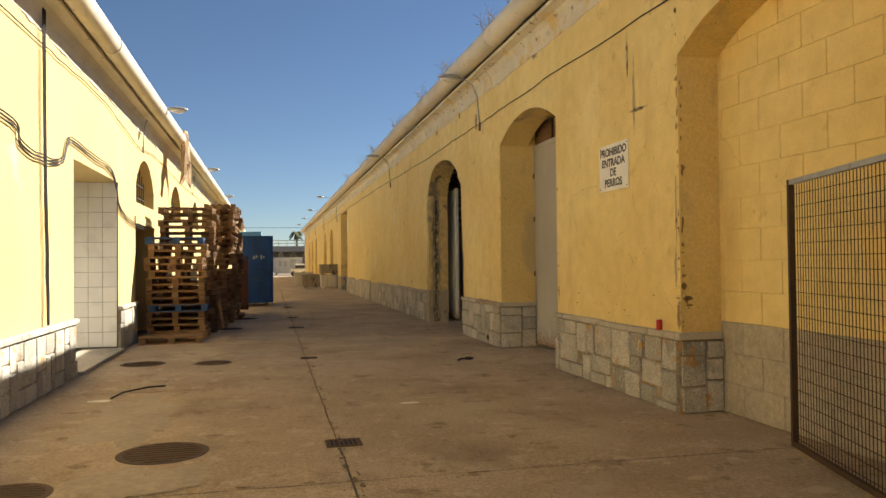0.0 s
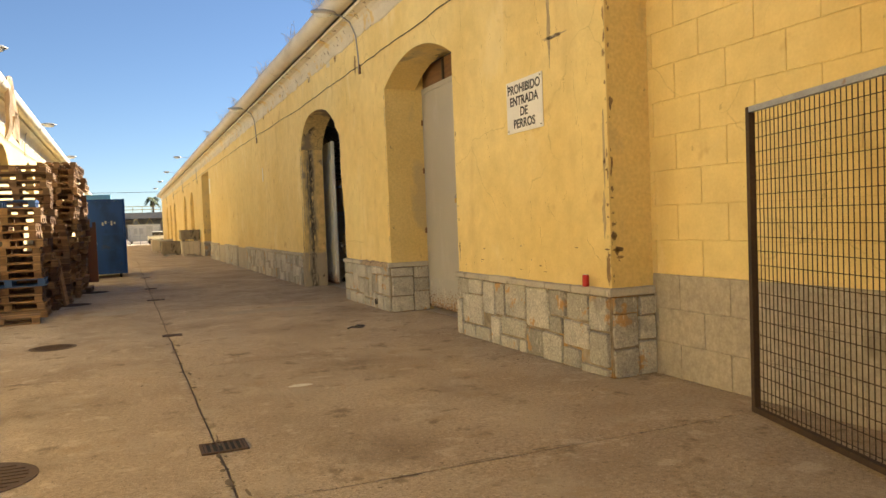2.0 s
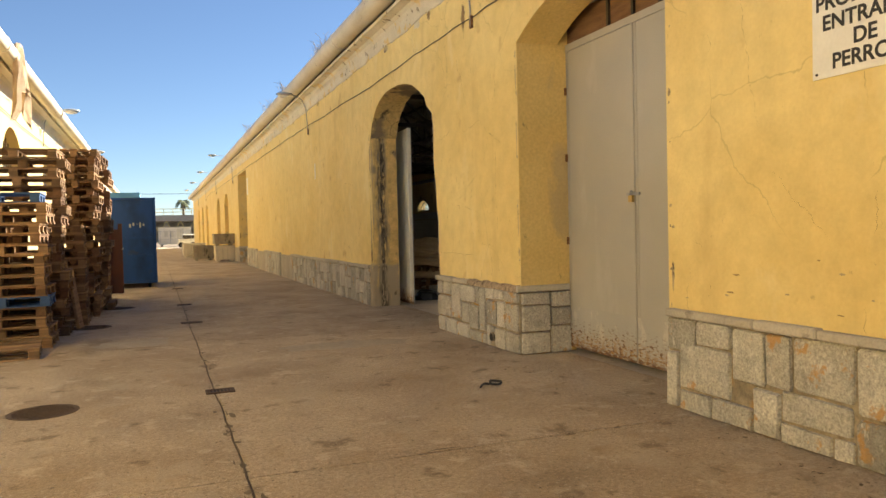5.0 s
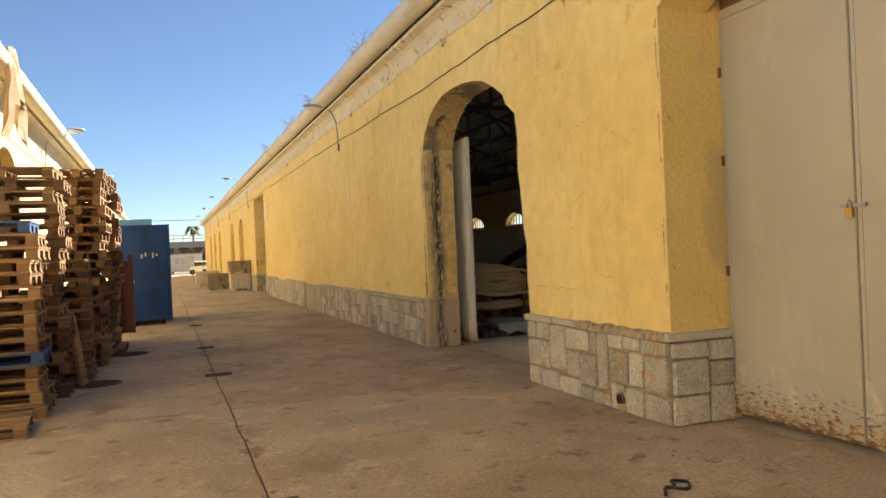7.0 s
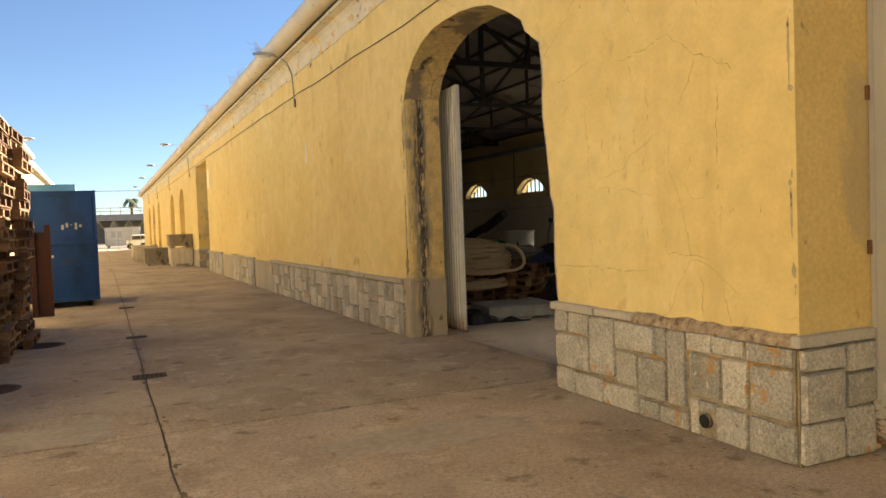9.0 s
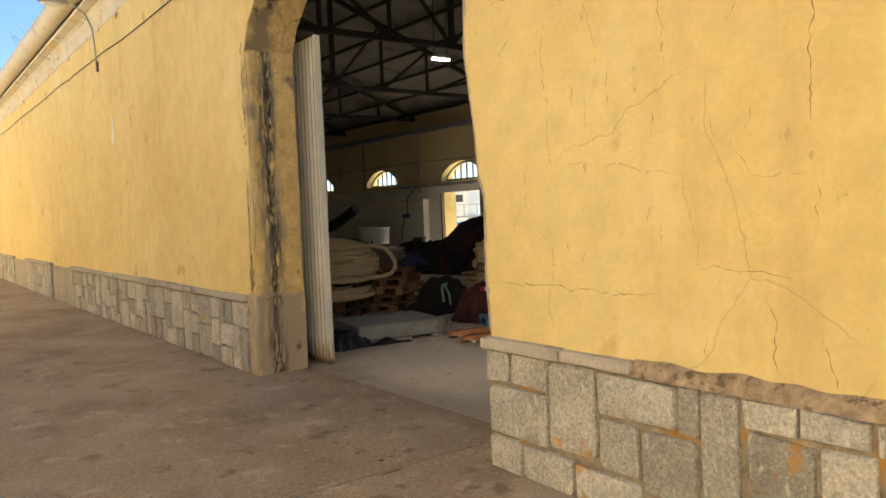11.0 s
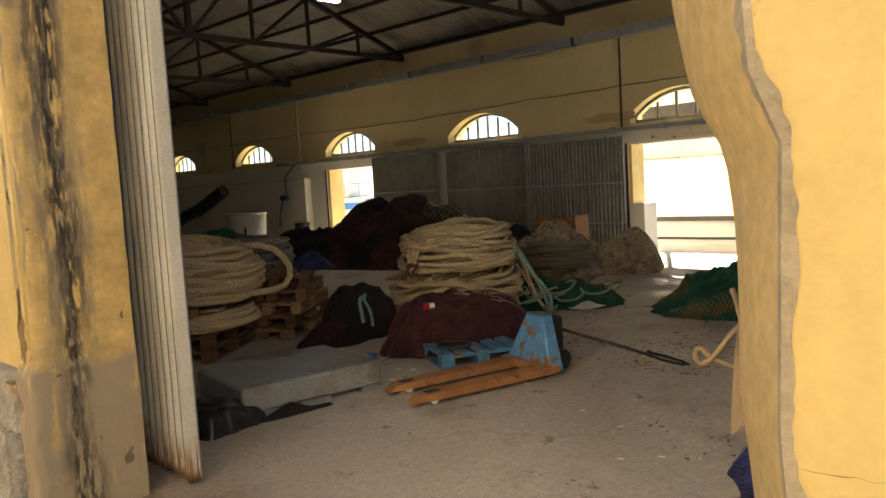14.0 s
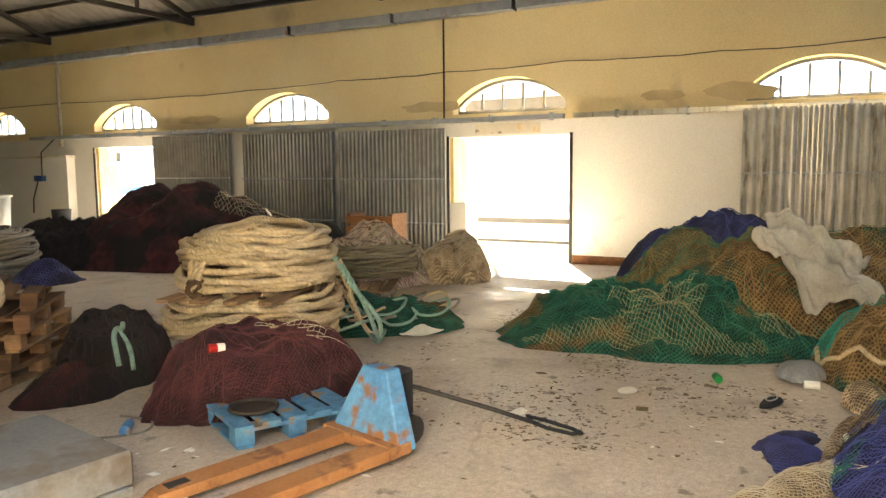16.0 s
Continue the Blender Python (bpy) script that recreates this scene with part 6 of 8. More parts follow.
for x, y, rx, ry, hh, sd, turn in ((4.30, 13.50, 0.62, 0.15, 0.10, 1.1, -24), (4.02, 13.66, 0.20, 0.16, 0.08, 5.1, 25), (5.45, 13.12, 0.42, 0.12, 0.10, 7.3, -12)):
    hp = heap("net_pile", x, y, rx, ry, hh, sd, NETTAN, "strip of tan net on the floor", turn, 0.07, 0.8)
    drape(hp, STRTAN, 0.030, patch(sd, -0.5), 0.004, 0.006)
    strands(hp, STRTAN, 14, int(sd * 10), 0.005)
heap("foam_block", 6.02, 13.16, 0.20, 0.15, 0.17, 3.2, NETTAN, "torn tan foam block on the floor", 30, 0.10, 0.5, category="foam", n_r=16, n_a=40)
heap("round_stone", 5.10, 13.30, 0.09, 0.08, 0.11, 1.4, TARP, "grey rounded lump beside the blue net", 0, 0.02, 0.5, category="stone", n_r=12, n_a=30)
sh = heap("black_shoe", 5.86, 13.76, 0.15, 0.05, 0.045, 2.4, BLACK, "worn black shoe lying on the floor", -20, 0.03, 0.5, category="shoe", n_r=12, n_a=36)
hole = [(5.86 + 0.075 * math.cos(a) * 0.94 + 0.02 * math.sin(a), 13.76 + 0.024 * math.sin(a) - 0.026 * math.cos(a), 0.046) for a in np.linspace(0, 2 * math.pi, 19)]
tube("collar", [sh[0].matrix_world.inverted() @ Vector(p) for p in hole], 0.005, LAMPG, sh[0], cap=False)
strands(h_m, STRMAROON, 70, 1, 0.005)
strands(h_m, STRTAN, 6, 2, 0.006, lambda u, v: u > 0.1)
strands(h_d, STRBLACK, 90, 3, 0.010)
strands(h_d, STRTAN, 6, 4, 0.006)
strands(h_k0, STRBLACK, 160, 5, 0.012)
strands(h_k1, STRBLACK, 40, 6, 0.006)
strands(h_p, STRTAN, 60, 7, 0.010)
strands(h_p, STRMAROON, 18, 17, 0.010)
strands(h_t, STRTAN, 40, 8, 0.008)
strands(h_n, STRBLUE, 60, 9, 0.010)
strands(h_o, STROCHRE, 90, 10, 0.009)
strands(h_o, STRGREEN, 40, 11, 0.009)
strands(h_g, STRGREEN, 90, 12, 0.009)
strands(h_g, STRTAN, 8, 13, 0.006)
strands(h_f, STROCHRE, 40, 14, 0.008)
strands(h_f2, STRBLUE, 40, 15, 0.009)
strands(h_b, STRBLUE, 40, 16, 0.005)
strands(h_b, STRTAN, 5, 18, 0.005)
strands(h_b2, STRBLUE, 50, 19, 0.005)

# grey plastic platform
sl = empty("plastic_platform", pose(2.31, 17.20, 0, 0, 0, -10), "grey moulded plastic platform, scuffed and stained", "platform")
bm = boxes((-0.6, 0.6, -0.5, 0.5, 0.042, 0.235), bevel=0.018)
part("top", bm, SLABM, sl)
for x in (-0.46, 0, 0.5):
    for y in (-0.4, 0, 0.4):
        part("foot", boxes((x - 0.13 + 0.04 * (x > 0.1), x + 0.13 - 0.04 * (x > 0.1), y - 0.098, y + 0.098, 0, 0.042), bevel=0.006), SLABM, sl)
h_k = heap("plastic_sack", 1.45, 16.88, 0.34, 0.26, 0.17, 9.9, plain("black_plastic", (0.012, 0.012, 0.013), 0.25), "crumpled black plastic sheeting on the floor", -10, 0.22, 0.55, category="sack")
heap("plastic_sack", 1.95, 16.66, 0.36, 0.06, 0.04, 8.9, NETBLACK, "black plastic scraps on the floor", -10, 0.3, 0.8, category="sack")

# blue pallet and pallet jack
bp_ = pallet(PALBLUE, label="light blue painted wooden pallet under a net", group="floor pallets")
bp_.matrix_world = pose(4.12, 16.88, 0, 0, 0, 62)
rg = empty("plastic_tray", pose(3.80, 16.68, 0.148, 0, 0, 0), "shallow grey plastic tray on the blue pallet", "tray")
tube("rim", [(0.15 * math.cos(a), 0.15 * math.sin(a), 0.02) for a in np.linspace(0, 2 * math.pi, 29)], 0.014, STEEL, rg, cap=False)
b2 = bmesh.new()
cyl(b2, 0.14, 0.145, 0.008, 28, pose(0, 0, 0.004))
part("disc", b2, STEEL, rg)
jk = empty("pallet_jack", pose(3.27, 16.00, 0, 0, 0, -16), "rusty orange and blue hand pallet jack", "pallet jack")
for s in (-1, 1):
    y = 0.205 * s
    bm = bmesh.new()
    prof = [(-0.68, 0.035), (-0.62, 0.085), (-0.50, 0.095), (0.55, 0.105), (0.60, 0.10)]
    rows = []
    for x, zt in prof:
        w = 0.055 if x < -0.6 else 0.08
        rows.append([bm.verts.new((x, y - w, 0.04)), bm.verts.new((x, y - w, zt)), bm.verts.new((x, y + w, zt)), bm.verts.new((x, y + w, 0.04))])
    for a, b in zip(rows[:-1], rows[1:]):
        for k in range(4):
            bm.faces.new((a[k], a[(k + 1) % 4], b[(k + 1) % 4], b[k]))
    bm.faces.new(rows[0])
    bm.faces.new(rows[-1])
    bmesh.ops.recalc_face_normals(bm, faces=bm.faces[:])
    fk = part("fork", bm, ORANGE, jk)
    b2 = bmesh.new()
    cyl(b2, 0.038, 0.038, 0.08, 14, pose(-0.5, y + 0.04, 0.04, 90))
    part("roller", b2, SIGNW, fk)
    part("roller_slot", boxes((-0.56, -0.44, y - 0.035, y + 0.035, 0.092, 0.098)), STEEL, fk)
bm = bmesh.new()
lo = [bm.verts.new(p) for p in ((0.58, -0.30, 0.06), (0.58, 0.34, 0.06), (0.72, 0.34, 0.06), (0.72, -0.30, 0.06))]
hi = [bm.verts.new(p) for p in ((0.65, -0.12, 0.50), (0.65, 0.10, 0.50), (0.76, 0.10, 0.50), (0.76, -0.12, 0.50))]
for k in range(4):
    bm.faces.new((lo[k], lo[(k + 1) % 4], hi[(k + 1) % 4], hi[k]))
bm.faces.new(lo[::-1])
bm.faces.new(hi)
bmesh.ops.recalc_face_normals(bm, faces=bm.faces[:])
bmesh.ops.bevel(bm, geom=bm.edges[:], offset=0.008, segments=1, affect="EDGES")
part("mast_plate", bm, JACKBLUE, jk, "chipped blue sloping plate")
part("crossmember", boxes((0.52, 0.68, -0.30, 0.34, 0.045, 0.11), bevel=0.008), ORANGE, jk)
part("pump", boxes((0.78, 0.93, -0.07, 0.07, 0.16, 0.46), bevel=0.02), STEEL, jk)
for s in (-1, 1):
    b2 = bmesh.new()
    cyl(b2, 0.09, 0.09, 0.05, 18, pose(0.86, 0.10 * s + 0.025, 0.09, 90))
    part("steer_wheel", b2, STEEL, jk)
hl = tube("handle", [(0.92, 0.0, 0.34), (1.08, -0.18, 0.27), (1.26, -0.42, 0.19), (1.40, -0.62, 0.12)], 0.015, STEEL, jk)
tube("grip_loop", [(1.40, -0.62, 0.12), (1.42, -0.56, 0.14), (1.50, -0.66, 0.11), (1.58, -0.80, 0.07), (1.58, -0.86, 0.06), (1.53, -0.83, 0.06), (1.44, -0.70, 0.09), (1.40, -0.62, 0.12)], 0.013, BLACK, hl)

for x, y, r_, l_, tn, mt, lb in ((3.35, 17.35, 0.035, 0.22, 40, JACKBLUE, "crushed pale blue plastic bottle on the floor"), (3.05, 17.9, 0.03, 0.18, -30, TARP, "crushed white plastic bottle on the floor")):
    bt = empty("plastic_bottle", pose(x, y, r_ + 0.004, 0, 90, tn), lb, "bottle", "dropped bottles")
    b2 = bmesh.new()
    cyl(b2, r_, r_ * 0.92, l_ * 0.7, 16, pose(0, 0, 0))
    cyl(b2, r_ * 0.92, r_ * 0.35, l_ * 0.2, 16, pose(0, 0, l_ * 0.7))
    part("body", b2, mt, bt)
    b2 = bmesh.new()
    cyl(b2, r_ * 0.4, r_ * 0.4, l_ * 0.1, 12, pose(0, 0, l_ * 0.9))
    part("cap", b2, CANRED, bt)
tagged(tube("rope_end", eased([(3.1, 17.75, 0.012), (3.25, 17.45, 0.014), (3.45, 17.3, 0.012), (3.62, 17.42, 0.012), (3.6, 17.7, 0.012)]), 0.008, ROPEGREY, seg=6), "thin grey hoop of line on the floor", "rope")
# back of the shed
tagged(part("wall_partition", boxes((13.72, 13.975, 32.3, 70, -0.2, 2.1)), WHITE), "low whitewashed partition box along the wall", "wall", kind="structure")
tagged(part("trim_partition", boxes((13.68, 13.975, 32.26, 70, 2.1, 2.16)), CORNICE), "chipped top of the partition", "ledge", kind="structure")
tub = empty("fish_tub", pose(10.4, 30.6, -0.09), "large white plastic tub with black scrawl", "tub")
b2 = bmesh.new()
cyl(b2, 0.46, 0.52, 1.25, 32)
part("body", b2, HULL, tub, smooth=True)
tube("rim", [(0.53 * math.cos(a), 0.53 * math.sin(a), 1.25) for a in np.linspace(0, 2 * math.pi, 33)], 0.03, HULL, tub, cap=False)
part("scrawl", boxes(*[(-0.36 + 0.02 * k, -0.33 + 0.02 * k, -0.42 + 0.05 * k - 0.01, -0.36 + 0.05 * k, 0.6 + 0.1 * (k % 3), 0.85 + 0.1 * (k % 2)) for k in range(4)]), INK, tub)
hose = tube("black_hose", [(9.5, 35.0, -0.02), (9.6, 34.2, 0.6), (9.9, 33.2, 1.15), (10.1, 32.3, 1.45), (10.3, 31.6, 1.85)], 0.17, BLACK, seg=20)
tagged(hose, "thick ribbed black rubber hose leaning up", "hose")
for k in range(14):
    t = k / 13
    b2 = bmesh.new()
    bmesh.ops.create_cone(b2, segments=20, radius1=0.185, radius2=0.185, depth=0.03, cap_ends=True, matrix=Matrix.Translation(Vector((10.0, 32.7, 1.28)).lerp(Vector((10.3, 31.6, 1.85)), t)) @ Vector((0.2, -0.9, 0.45)).to_track_quat("Z", "Y").to_matrix().to_4x4())
    part("rib", b2, STEEL, hose)
hp = heap("net_pile", 9.3, 32.6, 1.2, 1.5, 0.7, 3.6, NETBLACK, "heap of black net behind the ropes", 0, 0.2, 0.8, z=-0.08)
pail = empty("bucket", pose(12.6, 30.9, -0.12), "black ribbed bucket on a white stand", "bucket")
part("stand", boxes((-0.35, 0.35, -0.5, 0.5, 0, 0.45), bevel=0.01), WHITE, pail)
b2 = bmesh.new()
cyl(b2, 0.2, 0.24, 0.42, 24, pose(0, 0.15, 0.45))
part("pail", b2, BLACK, pail)
sw = empty("switch_box", pose(13.70, 33.4, 1.45), "small blue electric box with hanging cables", "switch box")
part("box", boxes((-0.12, 0.02, -0.18, 0.18, 0, 0.16), bevel=0.01), WOODBLUE, sw)
tube("lead", [(-0.05, -0.1, 0.15), (-0.1, -0.2, 0.8), (0.2, -0.4, 1.2)], 0.02, CABLE, sw)
tube("lead", [(-0.05, 0.1, 0.0), (-0.08, 0.3, -0.5), (0, 0.45, -0.9)], 0.02, CABLE, sw)
for y, zt in ((32.76, 4.75), (37.0, 4.7), (20.6, 4.9)):
    dp = empty("drain_pipe" if y > 31 and y < 33 else "wall_conduit", pose(13.93 if 31 < y < 33 else 13.964, y, 0), "thin dark pipe running up the shed wall", "pipe", "wall pipes")
    tube("pipe", [(0, 0, 2.42 if 31 < y < 33 else 2.7), (0, 0, 3.6), (0, 0, zt)], 0.05 if 31 < y < 33 else 0.018, CEMENT if 31 < y < 33 else CABLE, dp)
pts, run = [], [(2.0, 3.69), (12.88, 3.66), (15.25, 3.65), (18.02, 3.69), (20.53, 3.66), (23.21, 3.65), (25.82, 3.59), (28.45, 3.57), (32.53, 3.63), (44.0, 3.63)]
for (ya, za), (yb, zb) in zip(run[:-1], run[1:]):
    pts += sagging((13.955, ya, za), (13.955, yb, zb), 8, 0.03, ya, 0.02)[:-1]
tagged(tube("inner_cable", pts, 0.009, CABLE, seg=6), "black cable sagging along the inner wall", "cable")
sp = empty("cable_drum", pose(11.6, 21.9, -0.10), "black cable drum with a rusty hub", "drum")
tube("flange", [(0, 0.36 * math.cos(a), 0.42 + 0.36 * math.sin(a)) for a in np.linspace(0, 2 * math.pi, 33)], 0.06, BLACK, sp, cap=False)
b2 = bmesh.new()
cyl(b2, 0.2, 0.2, 0.4, 24, pose(-0.25, -0.3, 0.32, 0, 90))
part("hub", b2, RUST, sp)
part("web", boxes((0.0, 0.03, -0.3, 0.3, 0.15, 0.7)), BLACK, sp)
cr = empty("wooden_crate", pose(12.9, 21.6, -0.13), "brown slatted wooden crate against the doors", "crate")
for k in range(4):
    part("slat", boxes((-0.3, -0.27, -0.55, 0.55, 0.1 + 0.22 * k, 0.24 + 0.22 * k)), ORANGE, cr)
for y in (-0.5, 0.5):
    part("post", boxes((-0.27, 0.27, y - 0.04, y + 0.04, 0, 0.95)), WOODB, cr)
# a lit fitting on the roof truss at y 23.9; two unseen added for fill
for y in (23.9, 12.9, 1.9):
    fl = empty("ceiling_lamp", pose(8.46, y, 5.48), "lit fluorescent ceiling lamp under the roof, with two added fill copies", "lamp", "ceiling lamps")
    part("housing", boxes((-0.26, 0.26, -0.10, 0.10, 0, 0.08), bevel=0.01), LAMPG, fl)
    tubes = bpy.data.materials.new("lamp_tube")
    tubes.use_nodes = True
    pb_ = tubes.node_tree.nodes["Principled BSDF"]
    pb_.inputs["Emission Color"].default_value, pb_.inputs["Emission Strength"].default_value = (1.0, 0.95, 0.85, 1), 16.0
    part("light_tube", boxes((-0.24, 0.24, -0.06, 0.06, -0.035, -0.002)), tubes, fl)
    for s in (-0.2, 0.2):
        part("hanger", boxes((s - 0.008, s + 0.008, -0.008, 0.008, 0.08, 2.2)), STEEL, fl)
# bundle tied to the door jamb
bd = empty("tied_sack", pose(0.60, 12.715, 1.20) @ Matrix.Scale(0.31, 4), "tan sacking bundle tied with rope and sticks at the jamb", "bundle")
bm = bmesh.new()
rows = []
for j in range(9):
    t = j / 8
    rad = 0.03 + 0.11 * t ** 0.7
    rows.append([bm.verts.new((0.02 + rad * math.cos(a) * (1 + 0.25 * math.sin(3 * a + t)), 0.06 + 0.6 * rad * math.sin(a) * (1 + 0.2 * math.sin(5 * a)), 0.24 - 0.85 * t + 0.05 * math.sin(2 * a) * t)) for a in np.linspace(0, 2 * math.pi, 17)[:-1]])
for a, b in zip(rows[:-1], rows[1:]):
    for k in range(16):
        bm.faces.new((a[k], a[(k + 1) % 16], b[(k + 1) % 16], b[k]))
part("sack", bm, CLOTH, bd, smooth=True)
tube("stick", [(-0.03, 0.10, 0.52), (-0.02, 0.07, 0.40), (0.0, 0.05, 0.25), (0.03, 0.0, 0.14)], [0.024, 0.020, 0.018, 0.016], CLOTH, bd)
tube("rope_loop", eased([(0.0, 0.05, 0.24), (-0.02, 0.16, 0.10), (-0.02, 0.26, -0.04), (-0.01, 0.36, -0.12), (0.0, 0.42, -0.10), (0.0, 0.43, -0.03), (0.0, 0.38, 0.0), (0.01, 0.31, -0.06), (0.02, 0.2, -0.10), (0.02, 0.1, -0.12)]), 0.022, CLOTH, bd, "twisted sacking strip with a loop")
tube("knot_tail", eased([(0.0, 0.05, 0.26), (-0.04, 0.02, 0.16), (-0.05, -0.04, 0.02)]), 0.022, CLOTH, bd)

# litter
def litter(name, n, x0, x1, y0, y1, mat, label, seed, size, floor=floor_z):
    r2 = random.Random(seed)
    vs, fs = [], []
    for k in range(n):
        x, y = r2.uniform(x0, x1), r2.uniform(y0, y1)
        if noise.noise(Vector((x * 0.9 + seed, y * 0.9, seed))) + 0.6 * noise.noise(Vector((x * 3 + seed, y * 3, 2))) < 0.02 + 0.22 * r2.random():
            continue
        s, a, m_ = size * r2.uniform(0.25, 1.5) ** 1.6, r2.uniform(0, 6.3), r2.randint(4, 7)
        st, thin, ca, sa = len(vs), r2.uniform(0.18, 0.9), math.cos(a), math.sin(a)
        z = floor(x) + 0.003
        vs.append((x, y, z + s * 0.22))
        for q in range(m_):
            u, v = s * r2.uniform(0.5, 1.5) * math.cos(6.28 * q / m_), s * thin * r2.uniform(0.4, 1.2) * math.sin(6.28 * q / m_)
            vs.append((x + u * ca - v * sa, y + u * sa + v * ca, z + s * 0.15 * r2.random()))
        fs += [(st, st + 1 + q, st + 1 + (q + 1) % m_) for q in range(m_)]
    me = bpy.data.meshes.new(name)
    me.from_pydata(vs, [], fs)
    me.materials.append(mat)
    return tagged(new(name, me), label, "litter", kind="stuff")


DRYG = surface("dry_scraps", (0.10, 0.075, 0.035), (0.19, 0.14, 0.08), 20, 0.95, 0.4, 60)
DIRT = surface("dark_dirt", (0.085, 0.06, 0.035), (0.17, 0.125, 0.075), 20, 0.95, 0.4, 60)
litter("dirt_crumbs", 9000, 4.4, 9.5, 13.4, 16.9, DIRT, "dark dirt and dry weed crumbs on the floor", 3, 0.013)
litter("weed_scraps", 3200, 4.2, 9.0, 13.4, 16.9, DRYG, "brown weed crumbs in drifts on the floor", 23, 0.014)
litter("weed_scraps", 120, 5.2, 8.0, 14.0, 16.2, DRYG, "dry brown weed scraps on the floor", 13, 0.035)
litter("dirt_crumbs", 1500, 2.0, 6.0, 13.6, 17.9, DIRT, "dark dirt crumbs on the floor", 5, 0.012)
litter("paper_scraps", 420, 2.4, 8.5, 13.5, 17.3, SIGNW, "pale paper and shell scraps on the floor", 4, 0.014)
litter("paper_scraps", 130, 2.9, 4.8, 15.6, 18.2, SIGNW, "pale plastic scraps round the pallets", 9, 0.026)
litter("alley_crumbs", 700, -6.3, -0.2, -3, 22, DIRT, "small dark crumbs on the alley paving", 7, 0.012, lambda x: -0.002)
litter("alley_crumbs", 900, -0.55, -0.03, 3, 26, DIRT, "dead leaves and crumbs along the wall's foot", 8, 0.013, lambda x: -0.002)


def lying_can(x, y, mat, label, turn):
    th = empty("drink_can", pose(x, y, floor_z(x) + 0.034, 0, 90, turn), label, "can", "dropped cans")
    b2 = bmesh.new()
    cyl(b2, 0.033, 0.032, 0.10, 18, pose(0, 0, -0.055))
    cyl(b2, 0.032, 0.027, 0.012, 18, pose(0, 0, 0.045))
    part("body", b2, mat, th)
    b2 = bmesh.new()
    cyl(b2, 0.026, 0.026, 0.003, 18, pose(0, 0, 0.057))
    part("lid", b2, LAMPG, th)


lying_can(6.35, 14.19, CANGREEN, "crushed green drink can on the floor", 20)
lying_can(7.28, 15.33, CANRED, "red drink can lying by the green net", 60)
lying_can(6.45, 13.52, SIGNW, "red and white crushed can on the floor", 100)
heap("paper_scrap", 5.75, 14.75, 0.10, 0.07, 0.02, 2.2, TARP, "crumpled white paper on the floor", category="paper", fold=0.03, n_r=8, n_a=20)
heap("paper_scrap", 4.9, 15.3, 0.12, 0.05, 0.015, 6.2, TARP, "crumpled pale paper on the floor", category="paper", fold=0.03, n_r=8, n_a=20)
heap("paper_scrap", -2.55, 5.0, 0.12, 0.05, 0.012, 1.2, TARP, "crumpled pale paper on the alley paving", category="paper", fold=0.03, n_r=8, n_a=20)
heap("paper_scrap", -6.0, 6.1, 0.14, 0.07, 0.015, 4.2, TARP, "crumpled pinkish paper on the alley paving", category="paper", fold=0.03, n_r=8, n_a=20)

# ---- east wall details ----
part("lintel_patch", boxes((EX0 - 0.012, EX0 - 0.002, 18.5, 19.9, 2.38, 2.58)), CORNICE, wall_east, "cracked cream render above the doorway")
part("jamb_paint", boxes((EX0 - 0.006, EX1, 20.12, 20.486, -0.15, 1.0)), HULL, wall_east, "white painted foot of the door jamb")
part("jamb_paint", boxes((EX0 + 0.02, EX1, 20.40, 20.486, 1.0, 2.32)), YELLOW, wall_east)
part("jamb_paint", boxes((EX0 + 0.02, EX1, 31.30, 31.416, -0.15, 2.35)), YELLOW, wall_east)
for y0, y1 in ((17.86, 17.915), (20.49, 20.54), (28.94, 28.995), (31.425, 31.48)):
    part("steel_jamb", boxes((EX0 - 0.03, EX0 - 0.001, y0, y1, -0.15, 2.36)), STEEL, wall_east)
part("wall_foot", boxes((EX0 - 0.02, EX0 - 0.001, 14.9, 17.85, -0.16, 0.02)), RUST, wall_east)
# stains that run under the cable on the upper wall
SOOT = surface("damp_stain", (0.52, 0.40, 0.21), (0.62, 0.49, 0.28), 3, 0.95, 0.3, 40)
for y, z, w, hh, sd in ((14.9, 2.86, 1.1, 0.28, 1.0), (20.9, 2.87, 1.4, 0.22, 4.0), (16.2, 2.86, 0.8, 0.2, 7.0), (27.5, 2.86, 1.4, 0.2, 2.0)):
    b2 = bmesh.new()
    ring = [b2.verts.new((EX0 - 0.003, y + w / 2 * math.cos(a) * (1 + 0.3 * wobble((math.cos(a), math.sin(a), sd), 2.5)), z + 0.1 + hh / 2 * math.sin(a) * (1 + 0.5 * wobble((math.sin(a), math.cos(a), sd), 2.5)))) for a in np.linspace(0, 2 * math.pi, 29)[:-1]]
    b2.faces.new(ring)
    part("damp_stain", b2, SOOT, wall_east)
# cracks in the alley wall's plaster
CRACKM = plain("crack_dirt", (0.25, 0.155, 0.06), 0.95)


